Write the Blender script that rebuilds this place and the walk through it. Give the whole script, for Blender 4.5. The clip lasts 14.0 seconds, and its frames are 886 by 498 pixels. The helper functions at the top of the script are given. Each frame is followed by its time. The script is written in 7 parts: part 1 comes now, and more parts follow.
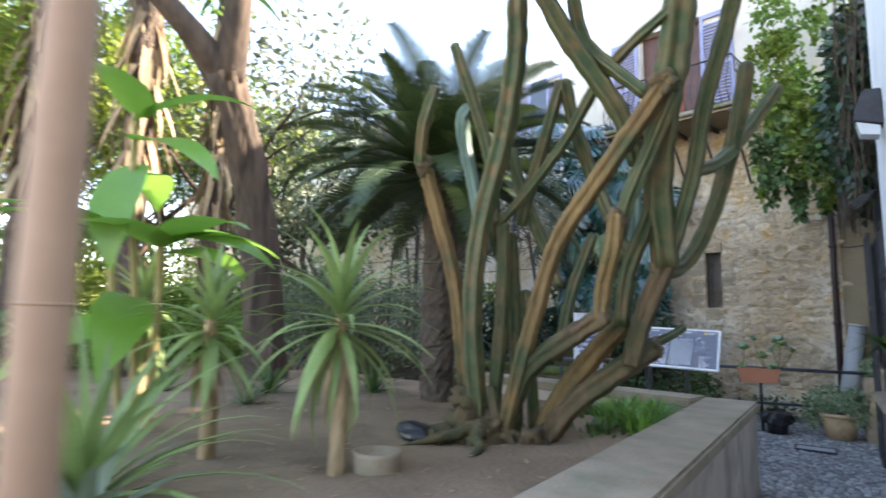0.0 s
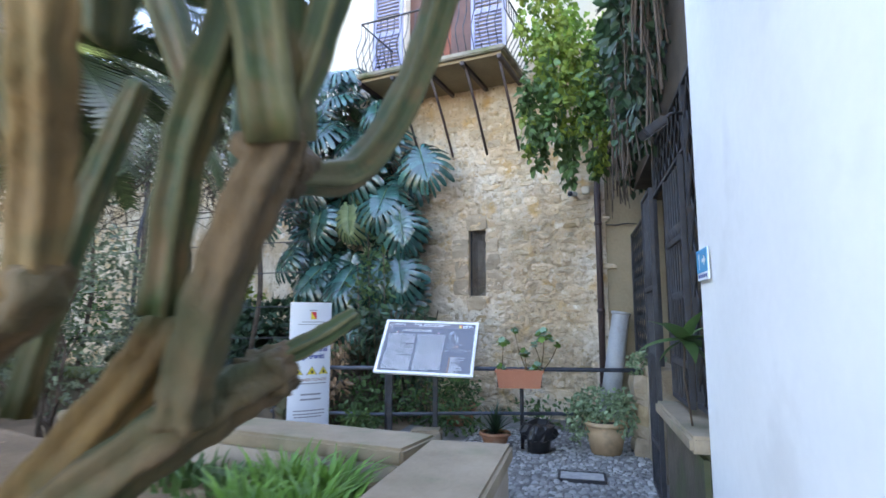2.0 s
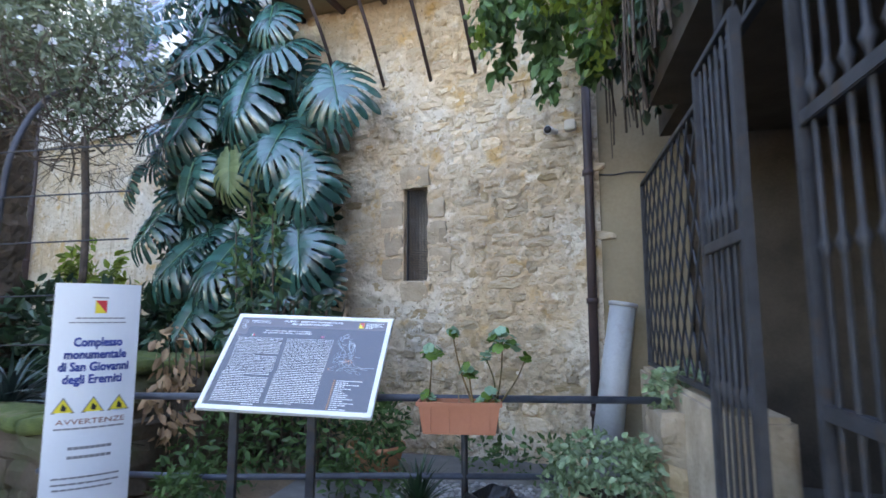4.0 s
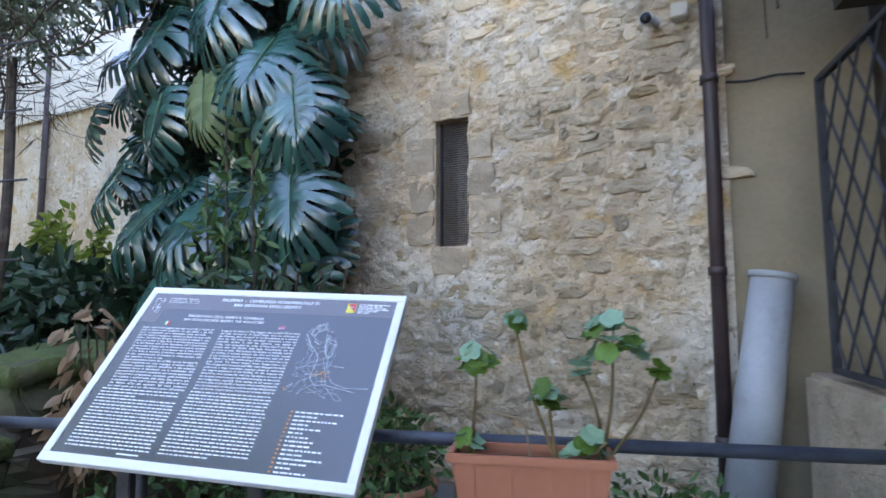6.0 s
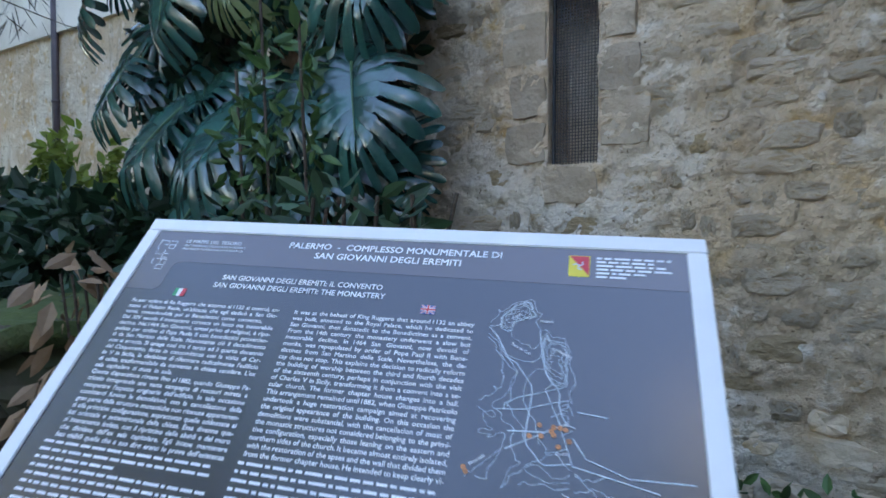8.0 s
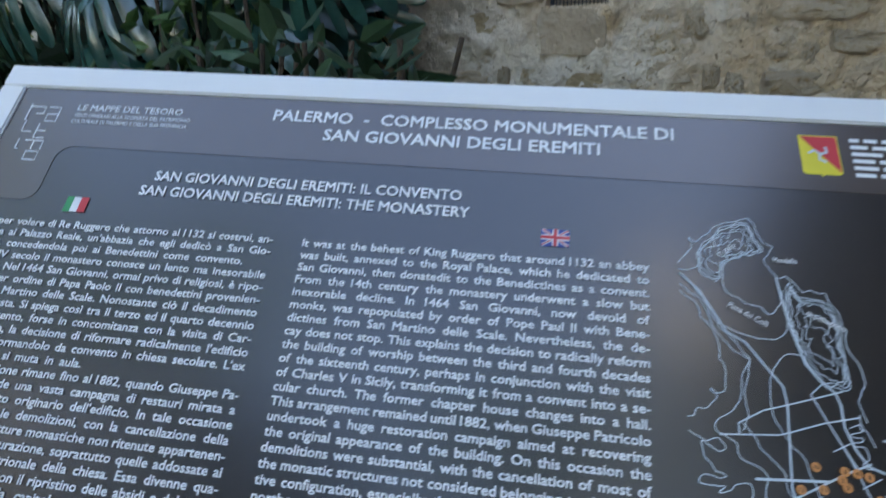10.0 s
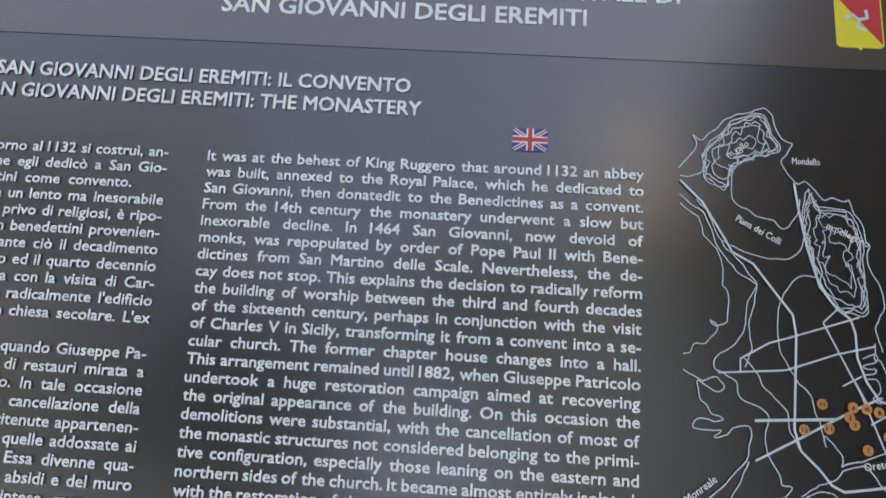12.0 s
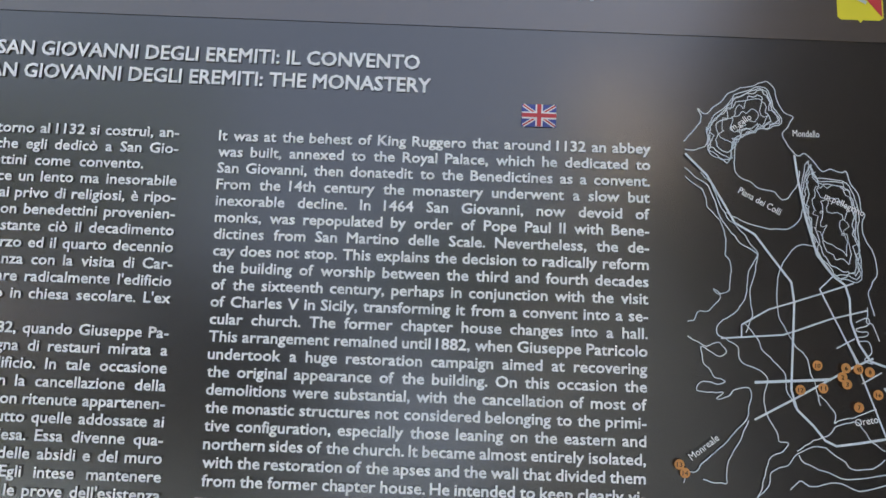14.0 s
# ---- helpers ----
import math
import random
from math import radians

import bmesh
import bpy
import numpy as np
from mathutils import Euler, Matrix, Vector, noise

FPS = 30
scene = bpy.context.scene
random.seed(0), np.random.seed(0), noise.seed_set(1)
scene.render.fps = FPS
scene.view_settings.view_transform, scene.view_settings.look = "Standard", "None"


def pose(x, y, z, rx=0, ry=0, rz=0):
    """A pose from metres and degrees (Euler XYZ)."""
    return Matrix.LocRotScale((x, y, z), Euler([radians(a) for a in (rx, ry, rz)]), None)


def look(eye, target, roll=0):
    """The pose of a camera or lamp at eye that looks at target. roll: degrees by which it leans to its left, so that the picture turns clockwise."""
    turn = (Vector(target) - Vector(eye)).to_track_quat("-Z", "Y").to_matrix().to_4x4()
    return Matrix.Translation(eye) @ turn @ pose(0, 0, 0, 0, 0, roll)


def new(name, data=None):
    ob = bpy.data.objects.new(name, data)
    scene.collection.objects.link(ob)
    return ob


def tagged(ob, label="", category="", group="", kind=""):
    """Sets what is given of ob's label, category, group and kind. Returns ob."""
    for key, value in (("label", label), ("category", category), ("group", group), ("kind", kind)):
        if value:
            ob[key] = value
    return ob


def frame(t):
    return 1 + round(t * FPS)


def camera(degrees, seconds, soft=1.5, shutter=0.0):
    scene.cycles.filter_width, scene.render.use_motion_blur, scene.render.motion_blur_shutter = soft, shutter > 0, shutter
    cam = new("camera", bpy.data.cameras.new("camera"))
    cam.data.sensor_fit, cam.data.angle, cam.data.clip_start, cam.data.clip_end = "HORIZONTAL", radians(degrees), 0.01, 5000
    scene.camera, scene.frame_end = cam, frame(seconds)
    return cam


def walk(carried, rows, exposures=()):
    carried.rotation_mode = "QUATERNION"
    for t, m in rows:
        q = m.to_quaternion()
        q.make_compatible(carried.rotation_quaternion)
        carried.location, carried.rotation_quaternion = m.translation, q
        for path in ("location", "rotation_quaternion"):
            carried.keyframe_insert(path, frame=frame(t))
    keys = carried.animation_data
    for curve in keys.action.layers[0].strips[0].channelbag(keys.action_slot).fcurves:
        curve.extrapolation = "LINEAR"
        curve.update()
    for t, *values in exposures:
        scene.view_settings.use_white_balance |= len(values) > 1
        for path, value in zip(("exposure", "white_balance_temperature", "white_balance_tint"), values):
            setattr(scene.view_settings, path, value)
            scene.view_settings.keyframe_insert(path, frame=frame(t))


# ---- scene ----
cam = camera(77.72, 14.0, shutter=0.5)
# seconds, x, y, z, pitch, roll, yaw
PATH = [
    (0, 0.000, 0.000, 1.570, 7.45, -1.37, 45.69),
    (0.5, -0.211, 0.728, 1.531, 7.73, -0.67, 39.31),
    (1, -0.438, 1.537, 1.485, 8.03, -0.03, 32.20),
    (1.5, -0.652, 2.275, 1.507, 7.71, -0.19, 27.22),
    (2, -0.813, 3.033, 1.555, 7.34, -0.10, 24.58),
    (2.5, -0.973, 3.760, 1.558, 7.43, -0.16, 22.90),
    (3, -1.085, 4.535, 1.537, 7.60, -0.03, 21.91),
    (5.5, -2.008, 7.388, 1.517, 5.86, -0.02, 24.68),
    (6, -2.170, 7.636, 1.503, 5.26, -0.01, 26.48),
    (6.5, -2.529, 7.793, 1.487, 3.41, -0.17, 27.18),
    (7, -2.762, 7.965, 1.499, 2.58, -0.41, 28.65),
    (7.5, -3.035, 8.258, 1.528, 0.48, -0.64, 29.42),
    (10, -3.666, 8.833, 1.528, -15.91, -0.29, 23.08),
    (10.5, -3.729, 8.866, 1.520, -22.06, -0.42, 21.80),
    (11, -3.703, 8.936, 1.531, -25.67, 0.11, 20.86),
    (11.5, -3.697, 8.934, 1.540, -27.40, 0.34, 19.76),
    (12, -3.702, 8.945, 1.531, -29.80, 0.19, 18.51),
    (12.5, -3.705, 8.943, 1.529, -31.67, 0.14, 17.67),
    (13, -3.723, 8.943, 1.546, -33.03, 0.21, 16.99),
    (13.5, -3.723, 8.936, 1.544, -33.14, 0.23, 16.78),
    (14, -3.721, 8.933, 1.543, -33.26, 0.32, 16.71),
]
walk(cam, [(t, pose(x, y, z, 90 + pitch, roll, yaw)) for t, x, y, z, pitch, roll, yaw in PATH],
     exposures=[(0, 3.08, 7250, 18), (1, 3.42, 7000, 19), (2, 3.74, 7000, 19), (5.5, 3.70, 6950, 22), (7.5, 3.20, 6400, 17), (10, 2.74, 7200, 13), (11, 2.65, 8100, 14), (12, 2.75, 9200, 16), (14, 2.78, 9800, 17)])

# ---------- world, sun, exposure ----------
world = bpy.data.worlds.new("sky")
scene.world = world
world.use_nodes = True
wn = world.node_tree.nodes
sky = wn.new("ShaderNodeTexSky")
sky.sky_type = "NISHITA"
sky.sun_disc = False
sky.sun_elevation = radians(36)
sky.sun_rotation = radians(39)
sky.air_density, sky.dust_density = 1.0, 0.7
wn["Background"].inputs["Strength"].default_value = 0.15
world.node_tree.links.new(sky.outputs[0], wn["Background"].inputs[0])
sun_data = bpy.data.lights.new("sun", "SUN")
sun_data.energy, sun_data.angle, sun_data.color = 4.0, radians(0.5), (1.0, 0.94, 0.84)
sun = new("sun", sun_data)
sun.matrix_world = look((22, 27, 25), (0, 0, 0))

# ---------- materials ----------
MATS = {}


def mat(name, c1, c2, scale=6.0, rough=0.8, bump=0.3, metal=0.0, fine=40.0, spots=None, spot_scale=1.5, spot_amount=0.5, spec=0.5, vary=0.0, thin=0.0, coat=0.0, stretch=0.0, ior=1.5):
    """Two colours mixed by coarse and fine noise, optional stains, bump, and variation from object to object."""
    m = bpy.data.materials.new(name)
    m.use_nodes = True
    n, l = m.node_tree.nodes, m.node_tree.links
    b = n["Principled BSDF"]
    tc = n.new("ShaderNodeTexCoord")
    coarse = n.new("ShaderNodeTexNoise")
    coarse.inputs["Scale"].default_value, coarse.inputs["Detail"].default_value = scale, 6
    grain = n.new("ShaderNodeTexNoise")
    grain.inputs["Scale"].default_value, grain.inputs["Detail"].default_value = fine, 4
    where = tc.outputs["Object"]
    if stretch:
        mp = n.new("ShaderNodeMapping")
        mp.inputs["Scale"].default_value = (1, 1, stretch)
        l.new(where, mp.inputs["Vector"])
        where = mp.outputs[0]
    b.inputs["IOR"].default_value = ior
    for t in (coarse, grain):
        l.new(where, t.inputs["Vector"])
    add = n.new("ShaderNodeMath")
    add.operation = "MULTIPLY_ADD"
    add.inputs[1].default_value = 0.35
    l.new(grain.outputs[0], add.inputs[0])
    l.new(coarse.outputs[0], add.inputs[2])
    ramp = n.new("ShaderNodeMapRange")
    ramp.inputs[1].default_value, ramp.inputs[2].default_value = 0.42, 0.92
    l.new(add.outputs[0], ramp.inputs[0])
    mix = n.new("ShaderNodeMix")
    mix.data_type = "RGBA"
    mix.inputs[6].default_value, mix.inputs[7].default_value = (*c1, 1), (*c2, 1)
    l.new(ramp.outputs[0], mix.inputs[0])
    colour = mix.outputs[2]
    if spots:
        st = n.new("ShaderNodeTexNoise")
        st.inputs["Scale"].default_value, st.inputs["Detail"].default_value = spot_scale, 8
        l.new(tc.outputs["Object"], st.inputs["Vector"])
        sr = n.new("ShaderNodeMapRange")
        sr.inputs[1].default_value, sr.inputs[2].default_value = 1.0 - spot_amount - 0.08, 1.0 - spot_amount + 0.12
        l.new(st.outputs[0], sr.inputs[0])
        m2 = n.new("ShaderNodeMix")
        m2.data_type = "RGBA"
        m2.inputs[7].default_value = (*spots, 1)
        l.new(sr.outputs[0], m2.inputs[0])
        l.new(colour, m2.inputs[6])
        colour = m2.outputs[2]
    if vary:
        oi = n.new("ShaderNodeObjectInfo")
        gi = n.new("ShaderNodeNewGeometry")
        sm = n.new("ShaderNodeMath")
        l.new(oi.outputs["Random"], sm.inputs[0])
        l.new(gi.outputs["Random Per Island"], sm.inputs[1])
        fr = n.new("ShaderNodeMath")
        fr.operation = "FRACT"
        l.new(sm.outputs[0], fr.inputs[0])
        vr = n.new("ShaderNodeMapRange")
        vr.inputs[3].default_value, vr.inputs[4].default_value = 1 - vary, 1 + vary
        l.new(fr.outputs[0], vr.inputs[0])
        hs = n.new("ShaderNodeHueSaturation")
        l.new(vr.outputs[0], hs.inputs["Value"])
        l.new(colour, hs.inputs["Color"])
        colour = hs.outputs[0]
    l.new(colour, b.inputs["Base Color"])
    b.inputs["Roughness"].default_value = rough
    b.inputs["Metallic"].default_value = metal
    b.inputs["Specular IOR Level"].default_value = spec
    b.inputs["Coat Weight"].default_value = coat
    if bump:
        bp = n.new("ShaderNodeBump")
        bp.inputs["Strength"].default_value = bump
        bp.inputs["Distance"].default_value = 0.02 if bump < 0.85 else 0.045
        l.new(add.outputs[0], bp.inputs["Height"])
        l.new(bp.outputs[0], b.inputs["Normal"])
    if thin:
        tr = n.new("ShaderNodeBsdfTranslucent")
        l.new(colour, tr.inputs[0])
        ms = n.new("ShaderNodeMixShader")
        ms.inputs[0].default_value = thin
        l.new(b.outputs[0], ms.inputs[1])
        l.new(tr.outputs[0], ms.inputs[2])
        l.new(ms.outputs[0], n["Material Output"].inputs[0])
    MATS[name] = m
    return m


def old_wall(name, pale, warm, ochre, dark):
    """Worn lime mortar over rubble: pale and warm fields, ochre patches, rain streaks and small dark pits."""
    m = bpy.data.materials.new(name)
    m.use_nodes = True
    n, l = m.node_tree.nodes, m.node_tree.links
    b = n["Principled BSDF"]
    tc = n.new("ShaderNodeTexCoord")

    def field(scale, lo, hi, detail=6, squash=1.0, kind="ShaderNodeTexNoise"):
        mp = n.new("ShaderNodeMapping")
        mp.inputs["Scale"].default_value = (1, 1, squash)
        l.new(tc.outputs["Object"], mp.inputs["Vector"])
        t = n.new(kind)
        t.inputs["Scale"].default_value = scale
        t.inputs["Detail"].default_value = detail
        l.new(mp.outputs[0], t.inputs["Vector"])
        r = n.new("ShaderNodeMapRange")
        r.inputs[1].default_value, r.inputs[2].default_value = lo, hi
        l.new(t.outputs[0], r.inputs[0])
        return t, r

    def over(colour, top, factor):
        x = n.new("ShaderNodeMix")
        x.data_type = "RGBA"
        l.new(factor, x.inputs[0])
        if isinstance(colour, tuple):
            x.inputs[6].default_value = (*colour, 1)
        else:
            l.new(colour, x.inputs[6])
        x.inputs[7].default_value = (*top, 1)
        return x.outputs[2]

    c = over(warm, pale, field(0.85, 0.44, 0.62)[1].outputs[0])
    c = over(c, ochre, field(2.6, 0.56, 0.70)[1].outputs[0])
    c = over(c, tuple(q * 1.12 for q in pale), field(6.0, 0.56, 0.72)[1].outputs[0])
    c = over(c, tuple(q * 0.72 for q in warm), field(5.0, 0.56, 0.74, squash=0.16)[1].outputs[0])
    c = over(c, tuple(q * 0.66 for q in warm), field(11.0, 0.58, 0.70)[1].outputs[0])
    c = over(c, dark, field(30.0, 0.64, 0.74, 3)[1].outputs[0])
    l.new(c, b.inputs["Base Color"])
    b.inputs["Roughness"].default_value = 0.93
    height = None
    for scale, gain in ((9.0, 1.0), (34.0, 0.6), (110.0, 0.2)):
        t, _ = field(scale, 0, 1, 5)
        g = n.new("ShaderNodeMath")
        g.operation = "MULTIPLY_ADD"
        g.inputs[1].default_value = gain
        l.new(t.outputs[0], g.inputs[0])
        if height is None:
            g.inputs[2].default_value = 0
        else:
            l.new(height, g.inputs[2])
        height = g.outputs[0]
    bp = n.new("ShaderNodeBump")
    bp.inputs["Strength"].default_value, bp.inputs["Distance"].default_value = 1.0, 0.05
    l.new(height, bp.inputs["Height"])
    l.new(bp.outputs[0], b.inputs["Normal"])
    MATS[name] = m


old_wall("mortar", (0.70, 0.615, 0.50), (0.58, 0.435, 0.285), (0.56, 0.36, 0.16), (0.22, 0.15, 0.09))
mat("rubble", (0.50, 0.375, 0.24), (0.72, 0.60, 0.45), 5, 0.92, 1.0, fine=30, vary=0.2, spots=(0.46, 0.31, 0.16), spot_scale=5, spot_amount=0.42)
mat("rubble_ochre", (0.40, 0.28, 0.15), (0.50, 0.38, 0.23), 6, 0.9, 0.9, fine=26, vary=0.15)
mat("dressed_stone", (0.30, 0.23, 0.155), (0.47, 0.375, 0.27), 5, 0.9, 0.9, fine=35, vary=0.15)
# base colour lowered to hold the shade at the wall's gate end
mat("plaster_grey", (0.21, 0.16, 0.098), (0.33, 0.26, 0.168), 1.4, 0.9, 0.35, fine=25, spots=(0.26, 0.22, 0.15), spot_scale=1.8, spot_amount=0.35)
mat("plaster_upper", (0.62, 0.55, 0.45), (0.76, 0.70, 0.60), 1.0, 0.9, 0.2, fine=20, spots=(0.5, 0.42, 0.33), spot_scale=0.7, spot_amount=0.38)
mat("white_paint", (0.74, 0.735, 0.72), (0.82, 0.815, 0.80), 1.3, 0.85, 0.12, fine=18, spots=(0.66, 0.65, 0.63), spot_scale=1.6, spot_amount=0.36)
mat("ochre_paint", (0.46, 0.30, 0.13), (0.55, 0.38, 0.18), 1.5, 0.85, 0.12, fine=20)
mat("concrete_slab", (0.225, 0.17, 0.112), (0.36, 0.285, 0.20), 3.0, 0.9, 0.5, fine=45, spots=(0.17, 0.17, 0.10), spot_scale=2.4, spot_amount=0.42)
mat("render_pink", (0.36, 0.29, 0.23), (0.48, 0.40, 0.33), 2.0, 0.9, 0.4, fine=30, spots=(0.24, 0.20, 0.16), spot_scale=2.2, spot_amount=0.4)
# mossy stone with the back bed's weak light put into its base colour
mat("shaded_mossy_stone", (0.06, 0.046, 0.032), (0.13, 0.10, 0.07), 3.0, 0.95, 0.8, fine=30, spots=(0.07, 0.08, 0.035), spot_scale=2.5, spot_amount=0.46)
# moss green also lowered, to include the shade on the ledge
mat("moss", (0.05, 0.075, 0.02), (0.12, 0.145, 0.04), 6, 1.0, 0.9, fine=60, spots=(0.16, 0.14, 0.09), spot_scale=3, spot_amount=0.36)
mat("pebble", (0.20, 0.20, 0.20), (0.36, 0.35, 0.33), 14, 0.75, 0.3, fine=50, vary=0.5)
mat("cobble_bed", (0.13, 0.125, 0.115), (0.21, 0.20, 0.185), 5, 0.9, 0.5, fine=60)
mat("soil", (0.16, 0.105, 0.062), (0.28, 0.195, 0.12), 1.2, 0.95, 0.9, fine=26, spots=(0.14, 0.095, 0.055), spot_scale=1.6, spot_amount=0.4)
mat("dark_soil", (0.035, 0.03, 0.022), (0.08, 0.065, 0.045), 4, 0.95, 0.8, fine=40)
mat("iron_dark", (0.022, 0.023, 0.028), (0.055, 0.056, 0.064), 9, 0.6, 0.25, metal=0.2, fine=60, spots=(0.07, 0.045, 0.03), spot_scale=12, spot_amount=0.36)
mat("pipe_brown", (0.035, 0.022, 0.024), (0.07, 0.045, 0.045), 4, 0.5, 0.15, fine=50)
mat("rail_paint", (0.05, 0.06, 0.085), (0.10, 0.115, 0.15), 8, 0.45, 0.2, metal=0.2, fine=60)
mat("panel_frame", (0.78, 0.78, 0.78), (0.84, 0.84, 0.83), 3, 0.5, 0.05, fine=30)
mat("panel_print", (0.024, 0.018, 0.016), (0.031, 0.024, 0.021), 3, 0.25, 0.0, fine=30, spec=0.85, ior=1.66)
mat("panel_band", (0.085, 0.062, 0.053), (0.095, 0.07, 0.06), 3, 0.25, 0.0, fine=30, spec=0.85, ior=1.66)
mat("print_white", (0.80, 0.80, 0.80), (0.84, 0.84, 0.84), 3, 0.45, 0.0)
mat("print_line", (0.55, 0.62, 0.66), (0.62, 0.68, 0.72), 3, 0.45, 0.0)
mat("print_orange", (0.62, 0.24, 0.07), (0.66, 0.27, 0.09), 3, 0.45, 0.0)
mat("print_red", (0.60, 0.04, 0.05), (0.65, 0.05, 0.06), 3, 0.45, 0.0)
mat("print_green", (0.03, 0.30, 0.10), (0.04, 0.33, 0.12), 3, 0.45, 0.0)
mat("print_blue", (0.03, 0.06, 0.28), (0.04, 0.07, 0.32), 3, 0.45, 0.0)
mat("print_yellow", (0.75, 0.62, 0.04), (0.80, 0.66, 0.06), 3, 0.45, 0.0)
mat("print_grey", (0.20, 0.21, 0.24), (0.25, 0.26, 0.29), 3, 0.5, 0.0)
mat("board_white", (0.68, 0.72, 0.78), (0.74, 0.78, 0.83), 2, 0.5, 0.03)
mat("sign_blue", (0.02, 0.30, 0.55), (0.03, 0.34, 0.60), 2, 0.45, 0.03)
mat("terracotta", (0.40, 0.17, 0.09), (0.52, 0.25, 0.14), 5, 0.8, 0.3, fine=50, spots=(0.45, 0.34, 0.24), spot_scale=5, spot_amount=0.36)
mat("terracotta_pale", (0.45, 0.29, 0.16), (0.56, 0.39, 0.24), 5, 0.8, 0.3, fine=50, spots=(0.32, 0.24, 0.14), spot_scale=6, spot_amount=0.38)
mat("plastic_planter", (0.40, 0.14, 0.075), (0.47, 0.18, 0.10), 4, 0.5, 0.08)
mat("purple_plastic", (0.16, 0.05, 0.30), (0.20, 0.07, 0.36), 4, 0.45, 0.05)
mat("black_plastic", (0.012, 0.012, 0.014), (0.025, 0.025, 0.028), 6, 0.3, 0.4)
mat("grey_pipe", (0.30, 0.31, 0.32), (0.42, 0.43, 0.44), 3, 0.55, 0.15, fine=40, spots=(0.25, 0.22, 0.19), spot_scale=4, spot_amount=0.36)
mat("wood_dark", (0.075, 0.028, 0.016), (0.14, 0.055, 0.032), 5, 0.5, 0.25, fine=30)
mat("shutter_blue", (0.26, 0.27, 0.42), (0.36, 0.37, 0.52), 4, 0.7, 0.2, fine=40)
mat("rust_cloth", (0.22, 0.07, 0.045), (0.32, 0.12, 0.08), 5, 0.9, 0.4)
mat("balcony_slab", (0.20, 0.18, 0.14), (0.33, 0.30, 0.24), 4, 0.9, 0.6, fine=35, spots=(0.12, 0.13, 0.06), spot_scale=3, spot_amount=0.42)
mat("glass_lamp", (0.55, 0.57, 0.58), (0.62, 0.64, 0.65), 4, 0.25, 0.05)
mat("window_glass", (0.02, 0.022, 0.025), (0.03, 0.032, 0.035), 2, 0.08, 0.0, spec=0.8)
# brown kept low so the colour itself carries the passage's shade
mat("shaded_inside", (0.07, 0.055, 0.042), (0.13, 0.10, 0.075), 3, 0.95, 0.4)

# ---------- mesh helpers ----------


def link_mesh(name, bm, material, smooth=False):
    me = bpy.data.meshes.new(name)
    bm.normal_update()
    bm.to_mesh(me)
    bm.free()
    if material:
        me.materials.append(MATS[material])
    if smooth:
        me.polygons.foreach_set("use_smooth", [True] * len(me.polygons))
    return new(name, me)


def part(name, bm, material, parent=None, label="", smooth=False):
    ob = link_mesh(name, bm, material, smooth)
    if parent:
        ob.parent = parent
    if label:
        ob["label"] = label
    return ob


def thing(name, m, label, category, group=""):
    ob = new(name)
    ob.empty_display_size = 0.1
    ob.matrix_world = m
    return tagged(ob, label, category, group)


def structure(name, bm, material, label="", smooth=False):
    return tagged(link_mesh(name, bm, material, smooth), label, "", "", "structure")


def box(bm, x0, y0, z0, x1, y1, z1, bevel=0.0, m=None):
    """A box between two corners, with bevelled edges, turned by m."""
    r = bmesh.ops.create_cube(bm, size=1.0)
    vs = r["verts"]
    bmesh.ops.transform(bm, matrix=Matrix.Translation(((x0 + x1) / 2, (y0 + y1) / 2, (z0 + z1) / 2)) @ Matrix.Diagonal((x1 - x0, y1 - y0, z1 - z0, 1)), verts=vs)
    if bevel:
        es = {e for v in vs for e in v.link_edges}
        r = bmesh.ops.bevel(bm, geom=list(es), offset=bevel, segments=2, affect="EDGES")
        vs = list({v for f in r["faces"] for v in f.verts} | {v for v in vs if v.is_valid})
    if m is not None:
        bmesh.ops.transform(bm, matrix=m, verts=vs)
    return vs


def new_box(*a, bevel=0.0, m=None):
    bm = bmesh.new()
    box(bm, *a, bevel=bevel, m=m)
    return bm


def tube(bm, pts, radii, n=10, ribs=0, depth=0.0, caps=True, twist=0.0):
    """A tube along points; ribs folds its skin into that many ridges."""
    pts = [Vector(p) for p in pts]
    if not hasattr(radii, "__len__"):
        radii = [radii] * len(pts)
    rings = []
    side = None
    for i, p in enumerate(pts):
        d = (pts[min(i + 1, len(pts) - 1)] - pts[max(i - 1, 0)]).normalized()
        if side is None:
            side = d.orthogonal().normalized()
        else:
            side = (side - d * side.dot(d)).normalized()
        up = d.cross(side)
        ring = []
        for k in range(n):
            a = 2 * math.pi * k / n + twist * i
            r = radii[i] * (1 + (depth * math.cos(ribs * a) if ribs else 0))
            ring.append(bm.verts.new(p + side * (r * math.cos(a)) + up * (r * math.sin(a))))
        rings.append(ring)
    for a, b in zip(rings, rings[1:]):
        for k in range(n):
            bm.faces.new((a[k], a[(k + 1) % n], b[(k + 1) % n], b[k]))
    if caps:
        bm.faces.new(rings[0][::-1])
        bm.faces.new(rings[-1])
    return bm


def new_tube(pts, radii, n=10, **k):
    return tube(bmesh.new(), pts, radii, n, **k)


def spline(ctrl, steps=6):
    """Points along a Catmull-Rom curve through rows of any width."""
    c = [np.array(p, float) for p in ctrl]
    c = [2 * c[0] - c[1]] + c + [2 * c[-1] - c[-2]]
    out = []
    for i in range(1, len(c) - 2):
        for s in range(steps):
            t = s / steps
            p0, p1, p2, p3 = c[i - 1:i + 3]
            out.append(0.5 * (2 * p1 + (p2 - p0) * t + (2 * p0 - 5 * p1 + 4 * p2 - p3) * t * t + (3 * p1 - p0 - 3 * p2 + p3) * t ** 3))
    out.append(c[-2])
    return out


